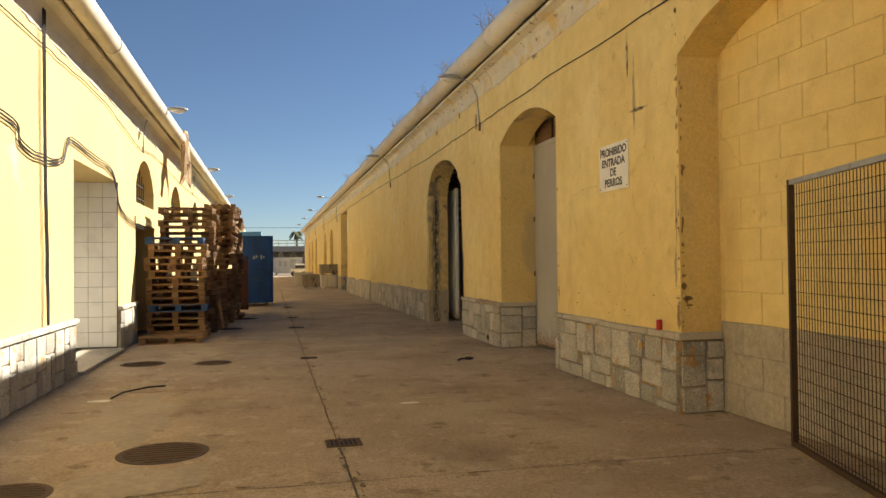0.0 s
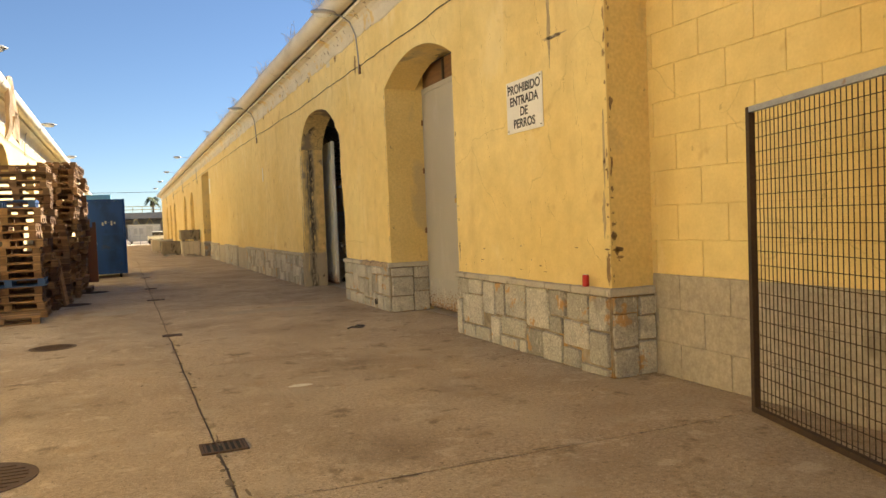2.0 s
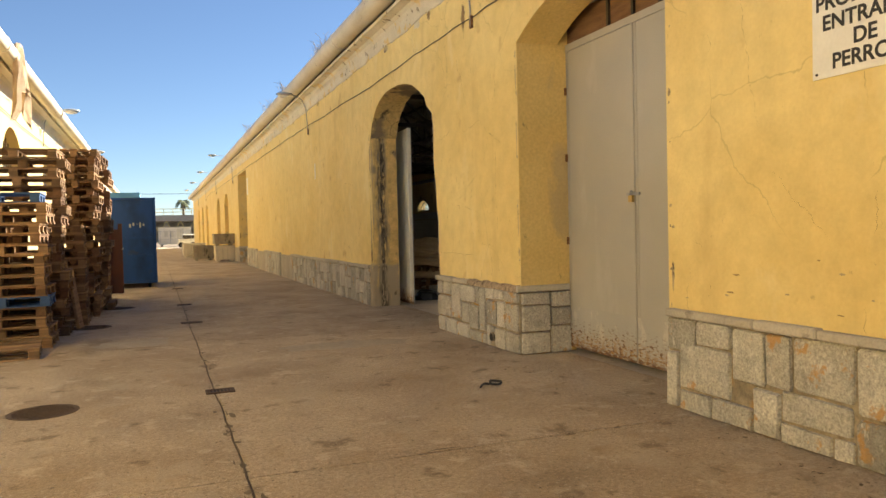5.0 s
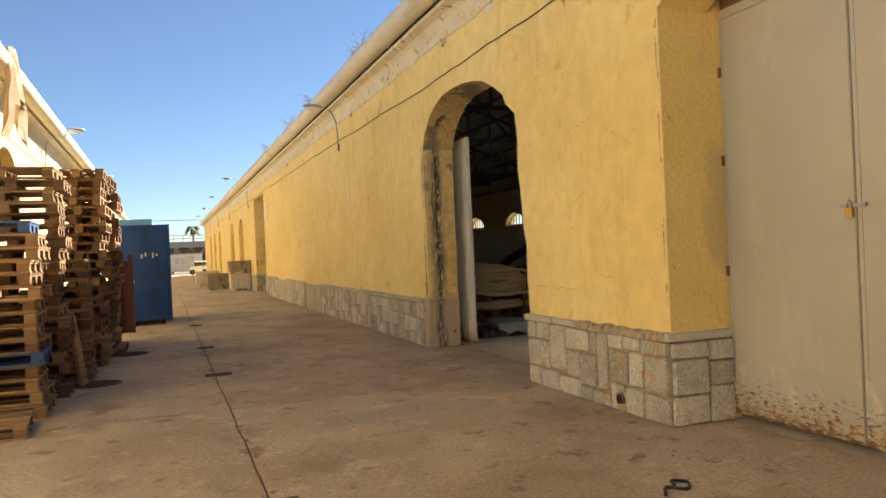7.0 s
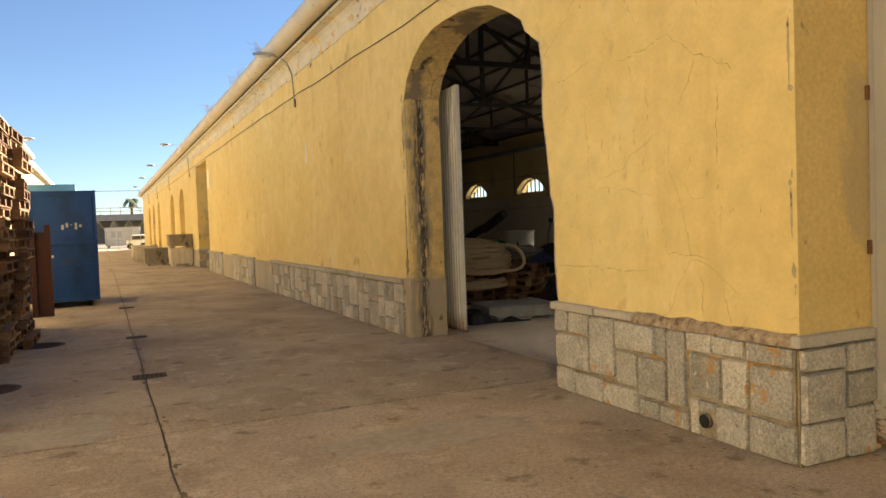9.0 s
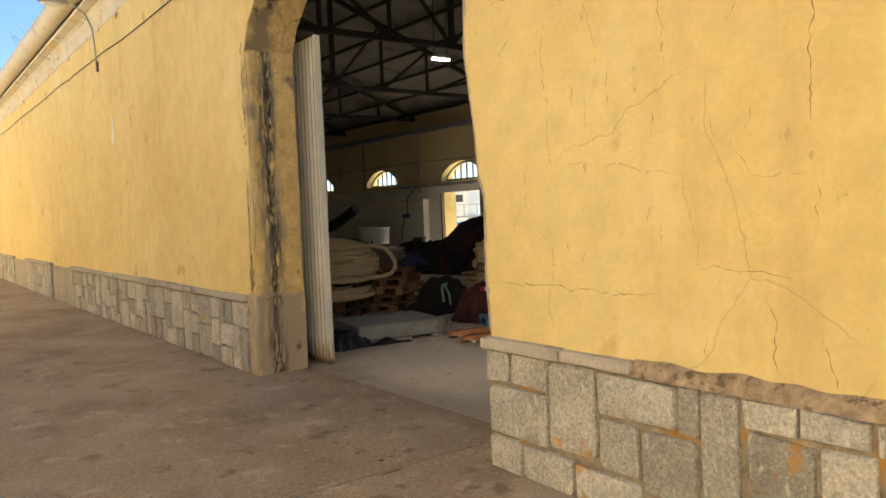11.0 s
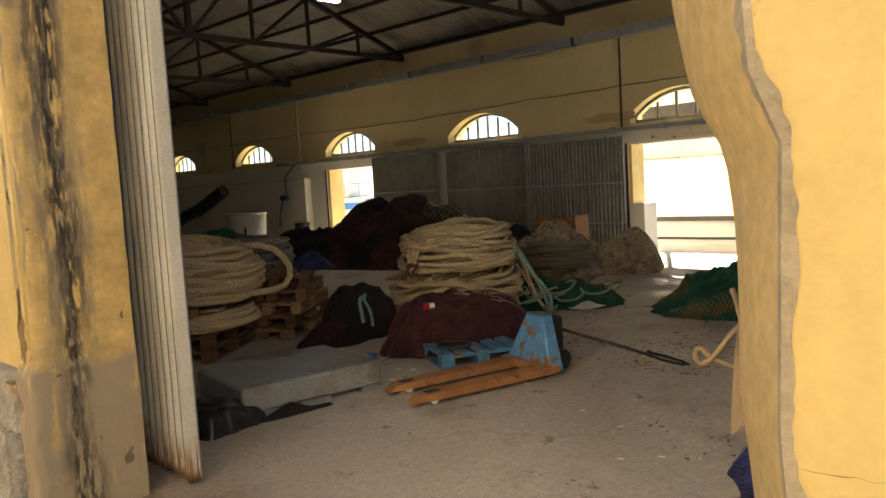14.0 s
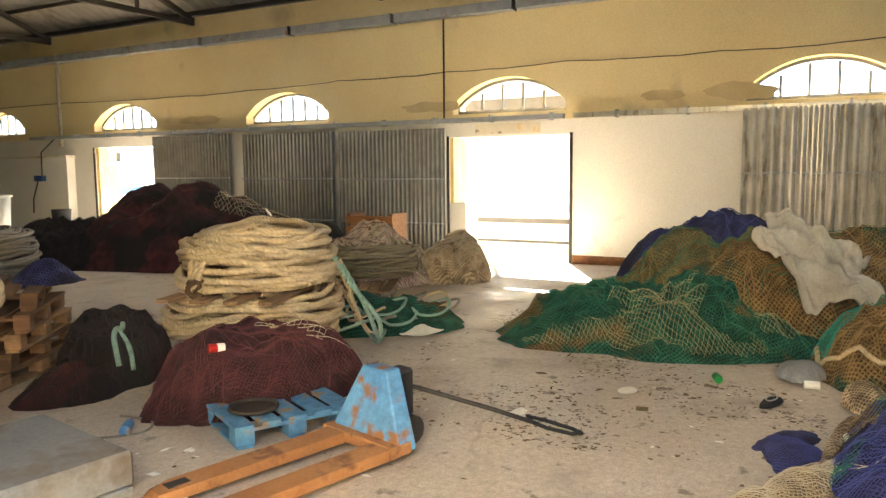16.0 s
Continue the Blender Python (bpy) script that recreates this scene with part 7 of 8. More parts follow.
def crack(y0, z0, y1, z1, seed, wide=0.005):
    wide *= 0.62
    r2 = random.Random(seed)
    d = Vector((y1 - y0, z1 - z0))
    n = max(6, int(d.length / 0.022))
    side = Vector((-d.y, d.x)).normalized()
    bm, prev, off = bmesh.new(), None, 0.0
    for i in range(n + 1):
        t = i / n
        off = 0.86 * off + r2.uniform(-0.013, 0.013)
        c = Vector((y0, z0)) + d * t + side * off * min(1, 6 * t, 6 * (1 - t))
        w = wide * (0.18 + r2.random() ** 1.8) * min(1, 0.15 + 5 * t, 0.15 + 5 * (1 - t))
        cur = [bm.verts.new((WALL_X0 - 0.002, *(c + side * w * s))) for s in (-0.5, 0.5)]
        if prev and r2.random() > 0.07:
            bm.faces.new((prev[0], cur[0], cur[1], prev[1]))
        prev = cur
    part("crack", bm, CRACKM, wall_west)


for k, c in enumerate(((10.36, 2.49, 10.37, 1.92, 0.009), (10.98, 1.75, 10.90, 1.30), (10.90, 1.30, 10.45, 1.28, 0.006), (12.42, 1.16, 11.12, 1.17, 0.008), (11.09, 2.65, 11.07, 2.25, 0.007), (10.75, 2.40, 10.58, 2.74, 0.007),
                       (10.58, 2.74, 10.21, 2.55, 0.010), (10.58, 2.74, 10.85, 2.95, 0.008), (10.575, 1.20, 10.52, 0.85, 0.007), (11.46, 2.87, 10.85, 2.95, 0.007), (12.39, 2.86, 11.67, 2.93), (10.73, 1.90, 10.63, 1.72),
                       (10.63, 1.72, 10.40, 1.72), (11.73, 1.85, 10.99, 1.75), (10.35, 1.69, 10.35, 1.50), (11.87, 2.68, 11.84, 1.83, 0.006), (11.57, 2.77, 11.49, 2.30), (12.00, 1.45, 11.85, 1.42), (11.85, 1.42, 11.86, 0.92, 0.006),
                       (12.05, 1.87, 12.04, 1.6), (10.30, 3.6, 10.42, 2.95, 0.007), (11.6, 3.9, 11.2, 3.1, 0.007), (6.2, 3.4, 6.0, 2.2), (5.9, 1.9, 5.4, 1.4), (4.2, 3.0, 4.0, 1.6), (4.9, 3.9, 4.7, 3.2, 0.008), (6.7, 4.6, 6.6, 3.3, 0.006),
                       (17.2, 3.9, 17.0, 2.4), (18.4, 2.6, 17.3, 2.5), (19.5, 3.6, 19.3, 1.9), (21.0, 2.9, 20.2, 2.0), (16.8, 1.9, 17.5, 1.2), (11.3, 4.1, 11.28, 4.9, 0.010), (13.4, 4.2, 13.3, 4.9, 0.007), (15.9, 3.9, 16.2, 4.8, 0.007))):
    crack(*c[:4], 100 + k, *c[4:])
r3 = random.Random(44)
for k in range(60):
    y, z = r3.choice((r3.uniform(9.9, 12.2), r3.uniform(3.9, 6.8), r3.uniform(16.6, 23))), r3.uniform(0.95, 3.7)
    l_, sl = r3.uniform(0.05, 0.26), r3.choice((0.1, 0.15, 1.5))
    crack(y, z, y + l_ * sl * r3.uniform(-1, 1), z - l_, 300 + k, 0.006)
# peeled and dirty patches on the alley wall
PEEL = surface("bare_plaster", (0.40, 0.31, 0.18), (0.52, 0.41, 0.24), 8, 0.95, 0.5, 50, c3=(0.14, 0.10, 0.06), spots=0.55, spot_scale=9)
SCAR = surface("dark_scar", (0.20, 0.13, 0.065), (0.36, 0.24, 0.11), 10, 0.95, 0.6, 50)


def wall_patch(y, z, w, hh, sd, mat, x=WALL_X0 - 0.0025):
    b2 = bmesh.new()
    ring = []
    for a in np.linspace(0, 2 * math.pi, 37)[:-1]:
        k = 1 + 0.55 * wobble((math.cos(a) * 1.5, math.sin(a) * 1.5, sd), 2.2) + 0.3 * wobble((math.cos(a) * 4, math.sin(a) * 4, sd), 2.5)
        ring.append(b2.verts.new((x, y + w / 2 * math.cos(a) * k, z + hh / 2 * math.sin(a) * k)))
    mid_v = b2.verts.new((x, y, z))
    for p, q in zip(ring, ring[1:] + ring[:1]):
        b2.faces.new((mid_v, q, p))
    part("peeled_patch", b2, mat, wall_west)


for y, z, w, hh, sd, mt in ((3.70, 1.0, 0.05, 0.30, 1, SCAR), (3.74, 1.5, 0.05, 0.4, 2, PEEL), (3.72, 2.1, 0.04, 0.7, 3, PEEL), 
                           (6.95, 1.1, 0.03, 0.3, 7, PEEL), (9.77, 2.6, 0.02, 0.4, 8, PEEL), (9.77, 1.6, 0.02, 0.3, 9, PEEL), (9.77, 3.3, 0.025, 0.3, 10, PEEL),
                           (16.18, 2.9, 0.08, 0.7, 11, PEEL), (16.2, 1.6, 0.07, 0.9, 12, PEEL), (16.2, 1.0, 0.10, 0.3, 13, SCAR), 
                           (4.6, 3.5, 0.06, 0.9, 16, PEEL), (4.75, 3.95, 0.05, 0.5, 17, PEEL), (4.5, 3.30, 0.4, 0.035, 18, PEEL), (11.3, 4.42, 0.12, 0.35, 19, SCAR)):
    wall_patch(y, z, w, hh, sd, mt)

# chips knocked off the corners of the piers, mould on the cornice line
def chips(y, z0, z1, n, seed, mat, reach=0.05, side=1):
    """Small ragged flakes on the outer face beside a corner and on the face that turns in."""
    r2 = random.Random(seed)
    bm = bmesh.new()
    for k in range(n):
        z, w, hh = r2.uniform(z0, z1), r2.uniform(0.006, reach) * r2.random() + 0.003, r2.uniform(0.008, 0.07) * r2.uniform(0.3, 1)
        turn_in = r2.random() < 0.5
        off = r2.uniform(0, reach) * r2.random()
        ring = []
        for q in range(9):
            a = 2 * math.pi * q / 9
            u, v = off + w * (0.8 + math.cos(a) * r2.uniform(0.5, 1.2)), z + hh * math.sin(a) * r2.uniform(0.5, 1.2)
            ring.append(bm.verts.new((WALL_X0 + u + 0.012, y - side * 0.0065, v) if turn_in else (WALL_X0 - 0.0028 - 0.0001 * (k % 9), y + side * u, v)))
        bm.faces.new(ring)
    tagged(part("chipped_edge", bm, mat, wall_west), kind="stuff")


chips(3.66, 0.84, 4.2, 60, 1, SCAR, 0.028)
chips(3.66, 0.84, 1.5, 14, 2, SCAR, 0.07)
chips(9.74, 0.84, 4.0, 26, 3, PEEL, 0.03)
chips(9.74, 0.84, 4.0, 14, 4, SCAR, 0.02)
chips(6.99, 0.84, 3.7, 18, 5, PEEL, 0.03, -1)
chips(16.16, 0.9, 3.4, 40, 6, PEEL, 0.05)
# flaked and stained spots under the cornice
r3 = random.Random(8)
for k in range(46):
    y = 3.0 + 34 * r3.random() ** 1.3
    wall_patch(y, TOP - 0.30 + r3.uniform(-0.05, 0.12), r3.uniform(0.06, 0.35), r3.uniform(0.03, 0.16), 40 + k, (CORNICE, PEEL, SCAR)[k % 3], WALL_X0 - 0.0035)
for k in range(30):
    y = r3.choice((r3.uniform(3.8, 6.8), r3.uniform(16.6, 27.0)))
    wall_patch(y, 0.92 + 0.4 * r3.random() ** 2, r3.uniform(0.015, 0.07), r3.uniform(0.006, 0.016), 90 + k, (PEEL, SCAR)[k % 2], WALL_X0 - 0.0032)

# ---- covers, grates and weeds ----
def cover(x, y, r, label="round cast iron manhole cover set in the paving"):
    th = empty("manhole_cover", pose(x, y, 0.0), label, "manhole cover", "manhole covers")
    b2 = bmesh.new()
    cyl(b2, r, r, 0.010, 36, pose(0, 0, -0.006))
    part("plate", b2, COVERM, th)
    b2 = bmesh.new()
    for k in range(-4, 5):
        w = math.sqrt(max(0, (r * 0.85) ** 2 - (k * r / 5) ** 2))
        box(b2, -w, w, k * r / 5 - 0.008, k * r / 5 + 0.008, 0.006, 0.010)
    part("rib", b2, COVERM, th)


COVERM = surface("old_iron_cover", (0.085, 0.055, 0.035), (0.14, 0.09, 0.06), 5, 0.75, 0.4, 60, 0.3)
for x, y, r in ((-4.95, 3.40, 0.37), (-6.04, 9.38, 0.34), (-4.96, 9.20, 0.29), (-5.85, 2.45, 0.30), (-5.05, 15.6, 0.33), (-4.75, 18.9, 0.32)):
    cover(x, y, r)
for y, w, d in ((3.34, 0.31, 0.25), (9.36, 0.27, 0.18), (15.40, 0.36, 0.22), (18.9, 0.3, 0.2), (24.0, 0.3, 0.2)):
    th = empty("drain_grate", pose(-3.45, y, 0.002), "small rusty iron drain grate in the gutter line", "grate", "drain grates")
    part("frame", boxes((-w / 2, w / 2, -d / 2, -d / 2 + 0.02, -0.01, 0.008), (-w / 2, w / 2, d / 2 - 0.02, d / 2, -0.01, 0.008), (-w / 2, -w / 2 + 0.02, -d / 2 + 0.02, d / 2 - 0.02, -0.01, 0.008),
                        (w / 2 - 0.02, w / 2, -d / 2 + 0.02, d / 2 - 0.02, -0.01, 0.008)), COVERM, th)
    # black sheet under the bars, painted as the dark of the pit
    part("bed", boxes((-w / 2 + 0.02, w / 2 - 0.02, -d / 2 + 0.02, d / 2 - 0.02, -0.01, 0.0)), BLACK, th)
    for k in range(7):
        x = -w / 2 + 0.035 + k * (w - 0.07) / 6
        part("bar", boxes((x - 0.007, x + 0.007, -d / 2 + 0.02, d / 2 - 0.02, 0.0, 0.007)), COVERM, th)
rr2 = random.Random(77)
DRY = surface("dry_weed", (0.16, 0.11, 0.06), (0.24, 0.18, 0.10), 6, 0.9, 0.2, 60)
for y in (7.6, 9.2, 12.3, 15.0, 18.5, 19.3, 24.0, 27.5, 33.0):
    th = empty("weed_tuft", pose(-0.30, y, TOP + 0.44), "dry weed tuft growing on the roof edge", "weed", "roof weeds")
    b2 = bmesh.new()
    for k in range(26):
        a, l_ = rr2.uniform(0, 6.3), rr2.uniform(0.12, 0.45)
        p0 = Vector((rr2.uniform(-0.1, 0.1), rr2.uniform(-0.3, 0.3), 0))
        p1 = p0 + Vector((0.3 * l_ * math.cos(a), 0.5 * l_ * math.sin(a), 0.7 * l_))
        p2 = p1 + Vector((0.4 * l_ * math.cos(a), 0.5 * l_ * math.sin(a), 0.15 * l_))
        beam(b2, p0, p1, 0.006)
        beam(b2, p1, p2, 0.004)
        beam(b2, p1, p1 + Vector((0.05 * math.sin(a), 0.08, 0.06)), 0.004)
    part("stem", b2, DRY, th)
th = empty("drain_hole", pose(0.0, 10.5, 0.12), "round drain outlet in the stone plinth", "drain")
tube("pipe", [(-0.010, 0, 0), (0.03, 0, 0)], 0.052, DARKCEM, th, seg=20)
b2 = bmesh.new()
# black disc painted as the dark inside of the pipe
cyl(b2, 0.048, 0.048, 0.004, 20, pose(-0.0105, 0, 0, 0, -90))
part("bore", b2, BLACK, th)
# thin bits lying about
tagged(tube("rope_end", eased([(-1.15, 8.3, 0.012), (-1.05, 8.42, 0.014), (-0.95, 8.34, 0.012), (-0.86, 8.45, 0.012), (-0.95, 8.5, 0.02), (-1.0, 8.40, 0.025)]), 0.011, CABLE, seg=6), "short scrap of black rope on the paving", "rope")
tagged(tube("rope_end", [(-5.9, 6.2, 0.01), (-5.85, 6.6, 0.012), (-5.6, 6.95, 0.012), (-5.4, 7.0, 0.01)], 0.01, CABLE, seg=6), "black cable scrap on the paving", "cable")
# plastered, darkly stained jamb of the broken arch and its cement foot
bm = bmesh.new()
rows = []
for z in np.linspace(0, 3.38, 90):
    low = 1 / (1 + math.exp((z - 0.84 + 0.05 * wobble((5, 0, z), 6)) * 45))
    xf = 0.046 - low * (0.04 + 0.012 * wobble((1, z, 0), 7)) + 0.010 * max(0, wobble((2, z, 3), 9)) + 0.025 * max(0, wobble((8, z, 2), 3) - 0.15)
    row = [bm.verts.new((xf + 0.012, 16.30, z)), bm.verts.new((xf, 16.15 + 0.012 * wobble((z, 1, 4), 5), z))]
    for k in range(15):
        x = xf + 0.02 + (0.575 - xf - 0.02) * k / 14
        row.append(bm.verts.new((x, 16.116 - 0.018 * low + 0.011 * wobble((x, 3, z), 5.0) + 0.006 * wobble((x, 9, z), 16.0) - 0.012 * low * wobble((x, 2, z), 2.0), z)))
    rows.append(row)
for a, b in zip(rows[:-1], rows[1:]):
    for k in range(len(a) - 1):
        bm.faces.new((a[k], a[k + 1], b[k + 1], b[k]))
part("worn_jamb", bm, JAMB, wall_west, "ochre jamb with a black mould streak and cement foot", smooth=True)

# ---- stones, blocks, tiles and slabs, piece by piece ----
rp = random.Random(31)


def split(w, h0, h1):
    """Uneven courses of stones over a strip: rectangles (a0, a1, z0, z1)."""
    out, a = [], 0.0
    while a < w - 0.01:
        cw = min(rp.uniform(0.22, 0.46), w - a)
        if w - a - cw < 0.18:
            cw = w - a
        k = rp.random()
        cuts = [h0, h0 + (h1 - h0) * rp.uniform(0.24, 0.42), h1] if k < 0.4 else ([h0, h0 + (h1 - h0) * rp.uniform(0.52, 0.7), h1] if k < 0.7 else [h0, h0 + (h1 - h0) * rp.uniform(0.22, 0.35), h0 + (h1 - h0) * rp.uniform(0.6, 0.75), h1])
        for z0, z1 in zip(cuts[:-1], cuts[1:]):
            if cw > 0.36 and rp.random() < 0.5:
                m_ = a + cw * rp.uniform(0.35, 0.65)
                out += [(a, m_, z0, z1), (m_, a + cw, z0, z1)]
            else:
                out.append((a, a + cw, z0, z1))
        a += cw
    return out


def stone(parent, o, along, nrm, a0, a1, z0, z1, mat=STONE, name="stone", gap=0.007, deep=0.030):
    """One rough-faced stone with cut-off corners and uneven sides."""
    j = lambda e=0.007: rp.uniform(-e, e)
    w, h = a1 - a0 - 2 * gap, z1 - z0 - 2 * gap
    c = [min(w, h) * rp.uniform(0.02, 0.09) for k in range(4)]
    x0, x1, y0, y1 = a0 + gap, a1 - gap, z0 + gap, z1 - gap
    rim = [(x0 + c[0], y0), (x1 - c[1], y0), (x1, y0 + c[1]), (x1, y1 - c[2]), (x1 - c[2], y1), (x0 + c[3], y1), (x0, y1 - c[3]), (x0, y0 + c[0])]
    rim = [(a + j(), max(0.001, z + j())) for a, z in rim]
    ca, cz = (a0 + a1) / 2, (z0 + z1) / 2
    d = deep + rp.uniform(-0.009, 0.010)
    n = len(rim)
    vs, o, along, nrm = [], Vector(o), Vector(along), Vector(nrm)
    for lift, k in ((0.0, 1.0), (0.75 * d, 0.975), (d, 0.92)):
        vs += [o + along * (ca + (a - ca) * k) + Vector((0, 0, cz + (z - cz) * k)) + nrm * (lift + j(0.004) * (lift > 0)) for a, z in rim]
    vs.append(o + along * (ca + 0.2 * w * j(1)) + Vector((0, 0, cz + 0.2 * h * j(1))) + nrm * (d + rp.uniform(-0.003, 0.008)))
    fs = [(i, (i + 1) % n, n + (i + 1) % n, n + i) for i in range(n)] + [(n + i, n + (i + 1) % n, 2 * n + (i + 1) % n, 2 * n + i) for i in range(n)] + [(2 * n + i, 2 * n + (i + 1) % n, 3 * n) for i in range(n)]
    me = bpy.data.meshes.new(name)
    me.from_pydata(vs, [], fs)
    me.materials.append(mat)
    ob = new(name, me)
    ob.parent = parent
    return ob


WX = 0.021
# the pier beside the grey door, stone by stone: y from, y to, z from, z to
PIER = [(12.20, 12.42, 0.55, 0.75), (11.88, 12.20, 0.55, 0.75), (11.52, 11.88, 0.24, 0.75), (11.02, 11.51, 0.51, 0.74), (10.89, 11.02, 0.50, 0.75), (10.69, 10.89, 0.16, 0.74),
        (10.42, 10.68, 0.61, 0.75), (10.13, 10.42, 0.62, 0.75), (9.74, 10.12, 0.61, 0.75), (11.88, 12.40, 0.23, 0.54), (11.24, 11.51, 0.21, 0.50), (10.90, 11.23, 0.16, 0.49), (10.35, 10.66, 0.28, 0.60),
        (10.11, 10.34, 0.27, 0.61), (9.76, 10.10, 0.26, 0.60), (12.12, 12.40, 0.0, 0.22), (11.70, 12.11, 0.0, 0.22), (11.24, 11.69, 0.0, 0.20), (10.98, 11.22, 0.0, 0.15), (10.66, 10.97, 0.0, 0.15),
        (10.56, 10.65, 0.0, 0.27), (10.40, 10.55, 0.185, 0.27), (10.12, 10.40, 0.0, 0.26), (9.74, 10.11, 0.0, 0.25)]
# the pier under the sign, in the same way
PIER_SIGN = [(6.64, 6.99, 0.48, 0.75), (6.25, 6.63, 0.56, 0.75), (5.92, 6.24, 0.35, 0.745), (5.69, 5.91, 0.36, 0.745), (5.19, 5.68, 0.37, 0.75), (4.70, 5.18, 0.31, 0.75),
             (4.38, 4.69, 0.49, 0.75), (3.99, 4.37, 0.48, 0.75), (3.67, 3.98, 0.42, 0.75), (6.85, 6.99, 0.0, 0.47), (6.26, 6.84, 0.18, 0.55), (6.47, 6.84, 0.0, 0.17), (6.04, 6.46, 0.0, 0.18),
             (5.79, 6.03, 0.0, 0.34), (5.22, 5.78, 0.15, 0.36), (5.36, 5.78, 0.0, 0.14), (5.20, 5.35, 0.0, 0.14), (4.84, 5.19, 0.0, 0.30), (4.47, 4.83, 0.0, 0.30), (4.45, 4.69, 0.31, 0.48),
             (3.99, 4.44, 0.21, 0.47), (4.14, 4.46, 0.0, 0.20), (3.67, 3.98, 0.09, 0.41), (3.67, 4.13, 0.0, 0.085)]
for y0, y1, z0, z1 in PIER_SIGN:
    stone(wall_west, (WX, 0, 0), (0, 1, 0), (-1, 0, 0), y0, y1, z0, z1, gap=0.006)
for y0, y1, z0, z1 in PIER:
    stone(wall_west, (WX, 0, 0), (0, 1, 0), (-1, 0, 0), y0, y1, z0, z1, gap=0.006)
for y0, y1 in ((-0.05, 1.0), (16.30, 25.5), (27.7, 31.5), (33.9, 37.4)):
    for s in split(y1 - y0, 0.0, 0.745):
        stone(wall_west, (WX, y0, 0), (0, 1, 0), (-1, 0, 0), *s)
for y0, dep in ((3.66, 0.48), (9.74, 0.68), (41.1, 0.5)):
    part("plinth_core", boxes((0.02, dep + 0.02, y0 - 0.018, y0 - 0.006, 0, 0.76)), MORTAR, wall_west)
    cut = 0.58 * dep
    for s in ((0, cut, 0, 0.27), (0, cut, 0.27, 0.59), (0, cut, 0.59, 0.745), (cut, dep, 0, 0.33), (cut, dep, 0.33, 0.56), (cut, dep, 0.56, 0.745)):
        stone(wall_west, (0.02, y0 - 0.019, 0), (1, 0, 0), (0, -1, 0), *s)
    part("cap", boxes((-0.03, dep, y0 - 0.065, y0 + 0.0, 0.752, 0.826), bevel=0.008), CAP, wall_west)
part("plinth_core", boxes((0.02, 0.74, 1.003, 1.015, 0, 0.76)), MORTAR, wall_west)
for y0, y1 in ((-0.05, 1.0), (3.66, 6.99), (11.28, 12.44), (16.30, 25.5), (27.7, 31.5), (33.9, 37.4)):
    y = y0
    while y < y1 - 0.02:
        l_ = min(rp.uniform(0.45, 0.95), y1 - y)
        if y1 - y - l_ < 0.25:
            l_ = y1 - y
        b2 = boxes((-0.035 + rp.uniform(-0.008, 0.008), 0.05, y + 0.004, y + l_ - 0.004, 0.752 + rp.uniform(-0.004, 0.004), 0.822 + rp.uniform(-0.006, 0.006)), bevel=0.012)
        for v in b2.verts:
            v.co += Vector((0.006 * wobble(v.co, 6), 0, 0.006 * wobble(v.co, 7, 3)))
        part("cap", b2, CAP, wall_west)
        y += l_
# broken cap bed where the caps are missing
b2 = bmesh.new()
rows = []
for i in range(40):
    y = 9.74 + 1.54 * i / 39
    rows.append([b2.verts.new((0.038, y, 0.745)), b2.verts.new((-0.012 + 0.014 * wobble((1, y, 0), 9), y, 0.748)), b2.verts.new((0.005 + 0.012 * wobble((2, y, 0), 11), y, 0.80 + 0.03 * wobble((3, y, 0), 6))), b2.verts.new((0.038, y, 0.83 + 0.03 * wobble((4, y, 1), 5)))])
for a, b in zip(rows[:-1], rows[1:]):
    for k in range(3):
        b2.faces.new((a[k], b[k], b[k + 1], a[k + 1]))
part("cap_bed", b2, stain(surface("earthy_mortar", (0.33, 0.25, 0.165), (0.43, 0.335, 0.23), 9, 0.95, 1.0, 40, mid=0.3, mid_scale=18), (0.12, 0.085, 0.05), 12.0, 0.56, 0.62, 0.8), wall_west)
for y0, y1 in ((2.0, 8.28), (11.5, 13.2)):
    for s in split(y1 - y0, 0.0, 0.745):
        stone(wall_opp, (LX + 0.019, y0, 0), (0, 1, 0), (1, 0, 0), *s)
    y = y0
    while y < y1 - 0.02:
        l_ = min(0.8, y1 - y)
        part("cap", boxes((LX + 0.002, LX + 0.085, y + 0.004, y + l_ - 0.004, 0.752, 0.825), bevel=0.01), CAP, wall_opp)
        y += l_
# concrete blocks of the walled-up arch, grey below, painted above
for r in range(14):
    z0 = 0.312 * r
    y = 0.9 - 0.3 * (r % 2)
    while y < 3.8:
        a0, a1 = max(y, 0.95), min(y + 0.60, 3.75)
        if a1 - a0 > 0.05:
            b2 = boxes((0.503, 0.515, a0 + 0.003, a1 - 0.003, z0 + 0.003, z0 + 0.309), bevel=0.004)
            part("block", b2, CEMENT if r < 3 else YELLOW, wall_west)
        y += 0.60
# tiles of the doorway across the alley
for i in range(5):
    for k in range(11):
        x0, z0 = LX - 0.02 - 0.245 * (i + 1), 0.08 + 0.275 * k
        part("tile", boxes((x0 + 0.003, x0 + 0.242, 11.478, 11.492, z0 + 0.003, z0 + 0.272), bevel=0.003), TILE, wall_opp)
part("tile_bed", boxes((LX - 1.3, LX - 0.003, 11.493, 11.499, 0, 3.105)), surface("dark_grout", (0.10, 0.10, 0.10), (0.15, 0.15, 0.14), 5, 0.9, 0.2, 50), wall_opp)
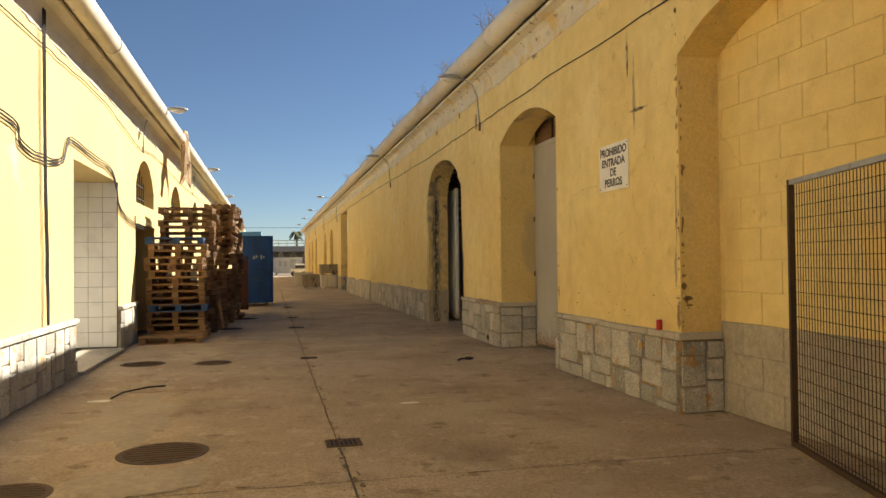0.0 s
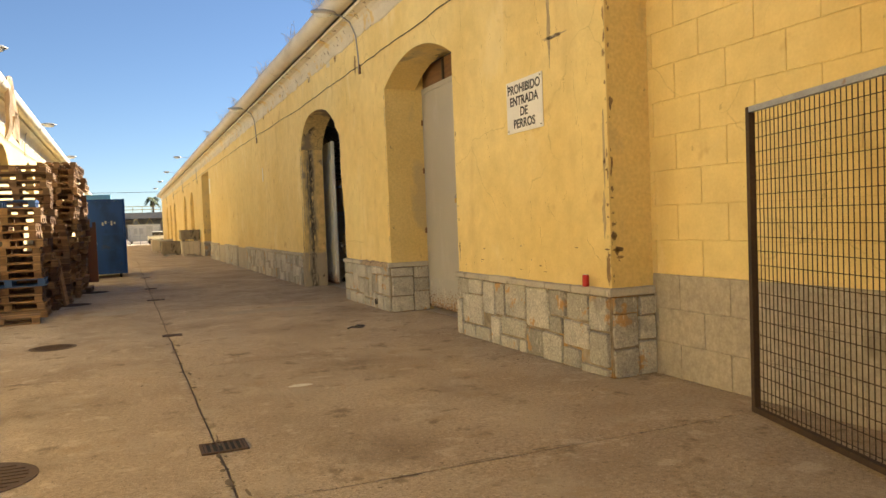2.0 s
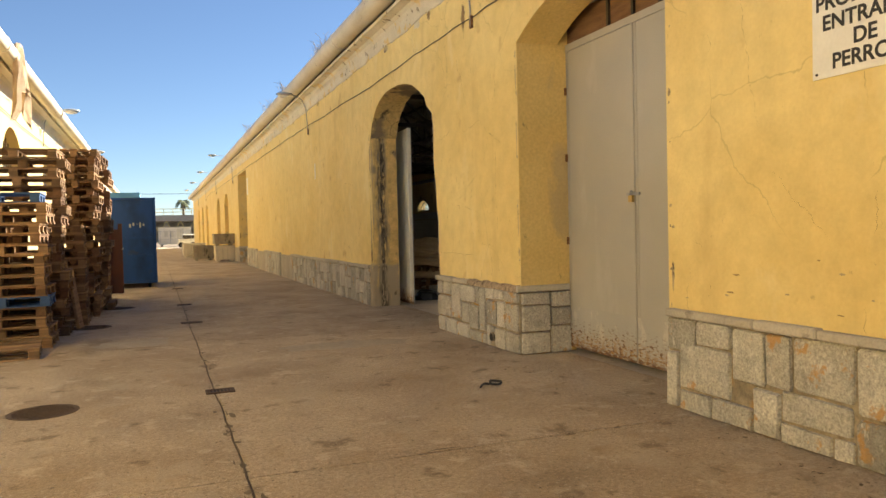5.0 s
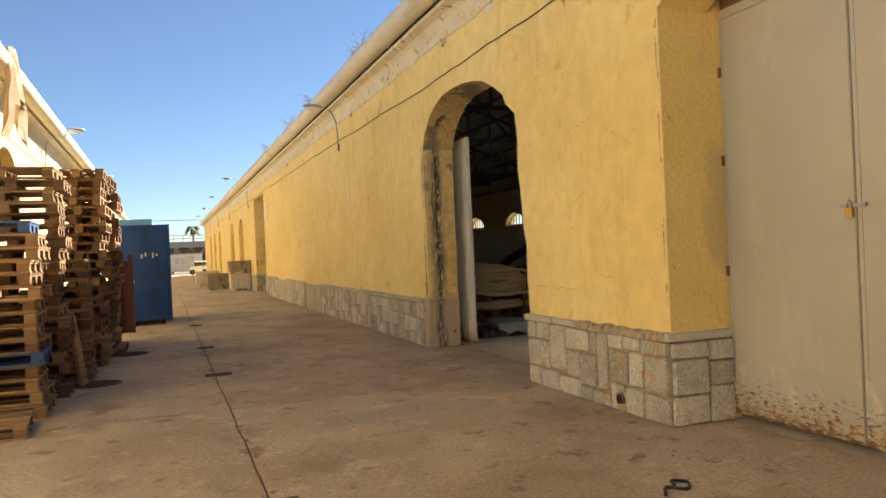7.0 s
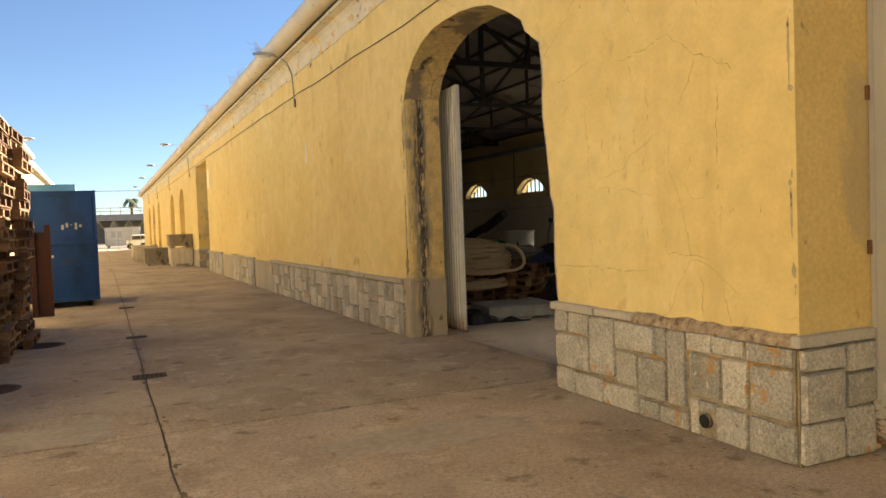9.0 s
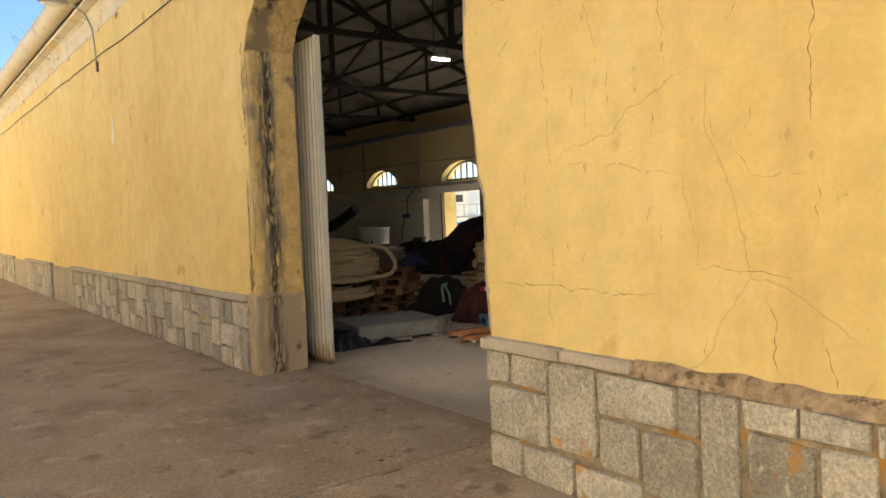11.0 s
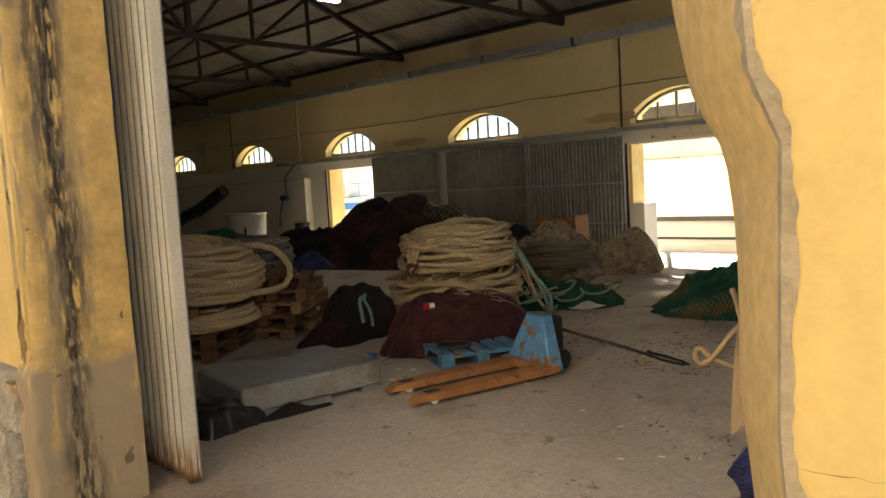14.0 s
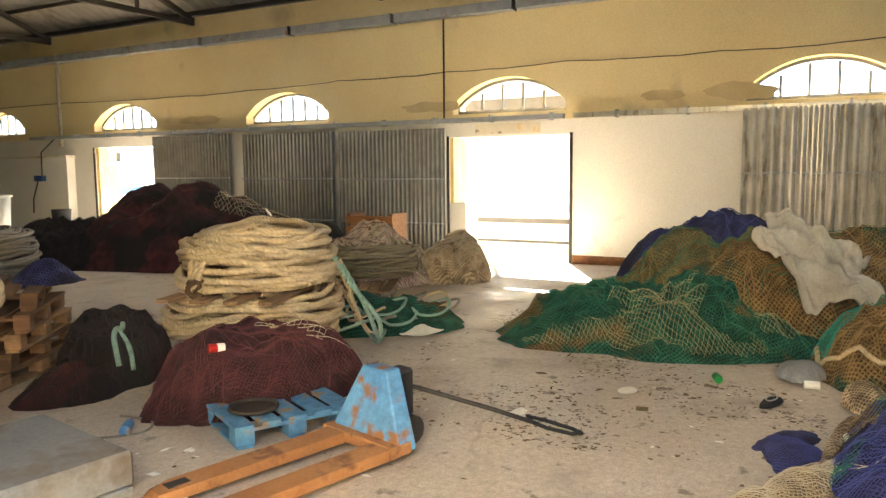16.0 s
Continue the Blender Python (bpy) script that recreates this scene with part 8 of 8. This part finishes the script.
# cast slabs of the alley
joints = [-12, -6.8, -2.3, 2.19, 6.62, 12.80, 18.4, 24.5, 31, 38, 46, 56, 70, 94.9]
for x0, x1 in ((-6.94, -3.499), (-3.491, 0.63)):
    for a, b in zip(joints[:-1], joints[1:]):
        bm = bmesh.new()
        n, m_ = 14, max(4, int((b - a) / 0.3))
        xr = x1 if x1 > 0 else x1
        def rag(x, y, ex, ey):
            return (x + (0.018 * wobble((x, y, 1), 4) + 0.010 * wobble((x, y, 5), 13)) * ex, y + (0.006 * wobble((x, y, 2), 4) + 0.004 * wobble((x, y, 6), 13)) * ey)
        g = [[bm.verts.new((*rag(x0 + 0.005 + (xr - x0 - 0.01) * i / n, a + 0.008 + (b - a - 0.016) * k / m_, i in (0, n), k in (0, m_)), -0.0 - (0.004 if (i in (0, n) or k in (0, m_)) else 0.0) + 0.0015 * wobble((i, k, 3), 0.7))) for k in range(m_ + 1)] for i in range(n + 1)]
        for i in range(n):
            for k in range(m_):
                bm.faces.new((g[i][k], g[i + 1][k], g[i + 1][k + 1], g[i][k + 1]))
        ring = [g[i][0] for i in range(n + 1)] + [g[n][k] for k in range(1, m_ + 1)] + [g[i][m_] for i in range(n - 1, -1, -1)] + [g[0][k] for k in range(m_ - 1, 0, -1)]
        low = [bm.verts.new((v.co.x, v.co.y, -0.0195)) for v in ring]
        for i in range(len(ring)):
            k = (i + 1) % len(ring)
            bm.faces.new((ring[i], low[i], low[k], ring[k]))
        part("slab", bm, PAVING, pave, smooth=False)

# cement patches in the paving
PATCHM = surface("cement_patch", (0.36, 0.30, 0.22), (0.46, 0.385, 0.29), 2, 0.9, 0.5, 80, mid=0.12)
for x, y, w, d, sd in ((-5.5, 5.0, 0.9, 2.4, 2.0), (-5.0, 2.6, 1.1, 0.7, 5.0), (-4.3, 13.2, 1.0, 0.8, 8.0), (-1.6, 11.6, 1.6, 0.7, 11.0)):
    b2 = bmesh.new()
    ring = []
    for a in np.linspace(0, 2 * math.pi, 49)[:-1]:
        k = 1 + 0.5 * wobble((math.cos(a) * 1.2, math.sin(a) * 1.2, sd), 1.6) + 0.25 * wobble((math.cos(a) * 4, math.sin(a) * 4, sd), 2.5)
        ring.append(b2.verts.new((x + w / 2 * math.cos(a) * k, y + d / 2 * math.sin(a) * k, 0.0025)))
    mid_v = b2.verts.new((x, y, 0.0025))
    for p, q in zip(ring, ring[1:] + ring[:1]):
        b2.faces.new((mid_v, p, q))
    part("cement_patch", b2, PATCHM, pave)

# crumbled edges along the middle gutter joint and the cross joints
JOINTM = surface("crumbled_joint", (0.12, 0.09, 0.06), (0.22, 0.17, 0.115), 6, 0.95, 0.6, 60)
r3 = random.Random(12)
bm = bmesh.new()
for k in range(300):
    if k < 210:
        cxj, cyj = -3.495 + r3.gauss(0, 0.03), -3 + 34 * r3.random() ** 1.2
    else:
        cxj, cyj = r3.uniform(-6.5, 0.2), r3.choice((-2.3, 2.19, 6.62, 12.80, 18.4)) + r3.gauss(0, 0.025)
    w, d = 0.006 + 0.035 * r3.random() ** 2, 0.01 + 0.10 * r3.random() ** 2
    if k >= 210:
        w, d = 1.6 * d, 0.5 * w
    bm.faces.new([bm.verts.new((cxj + w * math.cos(a) * r3.uniform(0.5, 1.2), cyj + d * math.sin(a) * r3.uniform(0.5, 1.2), 0.0031 + 0.00001 * (k % 50))) for a in np.linspace(0, 2 * math.pi, 9)[:-1]])
tagged(part("crumbled_joint", bm, JOINTM, pave), kind="stuff")
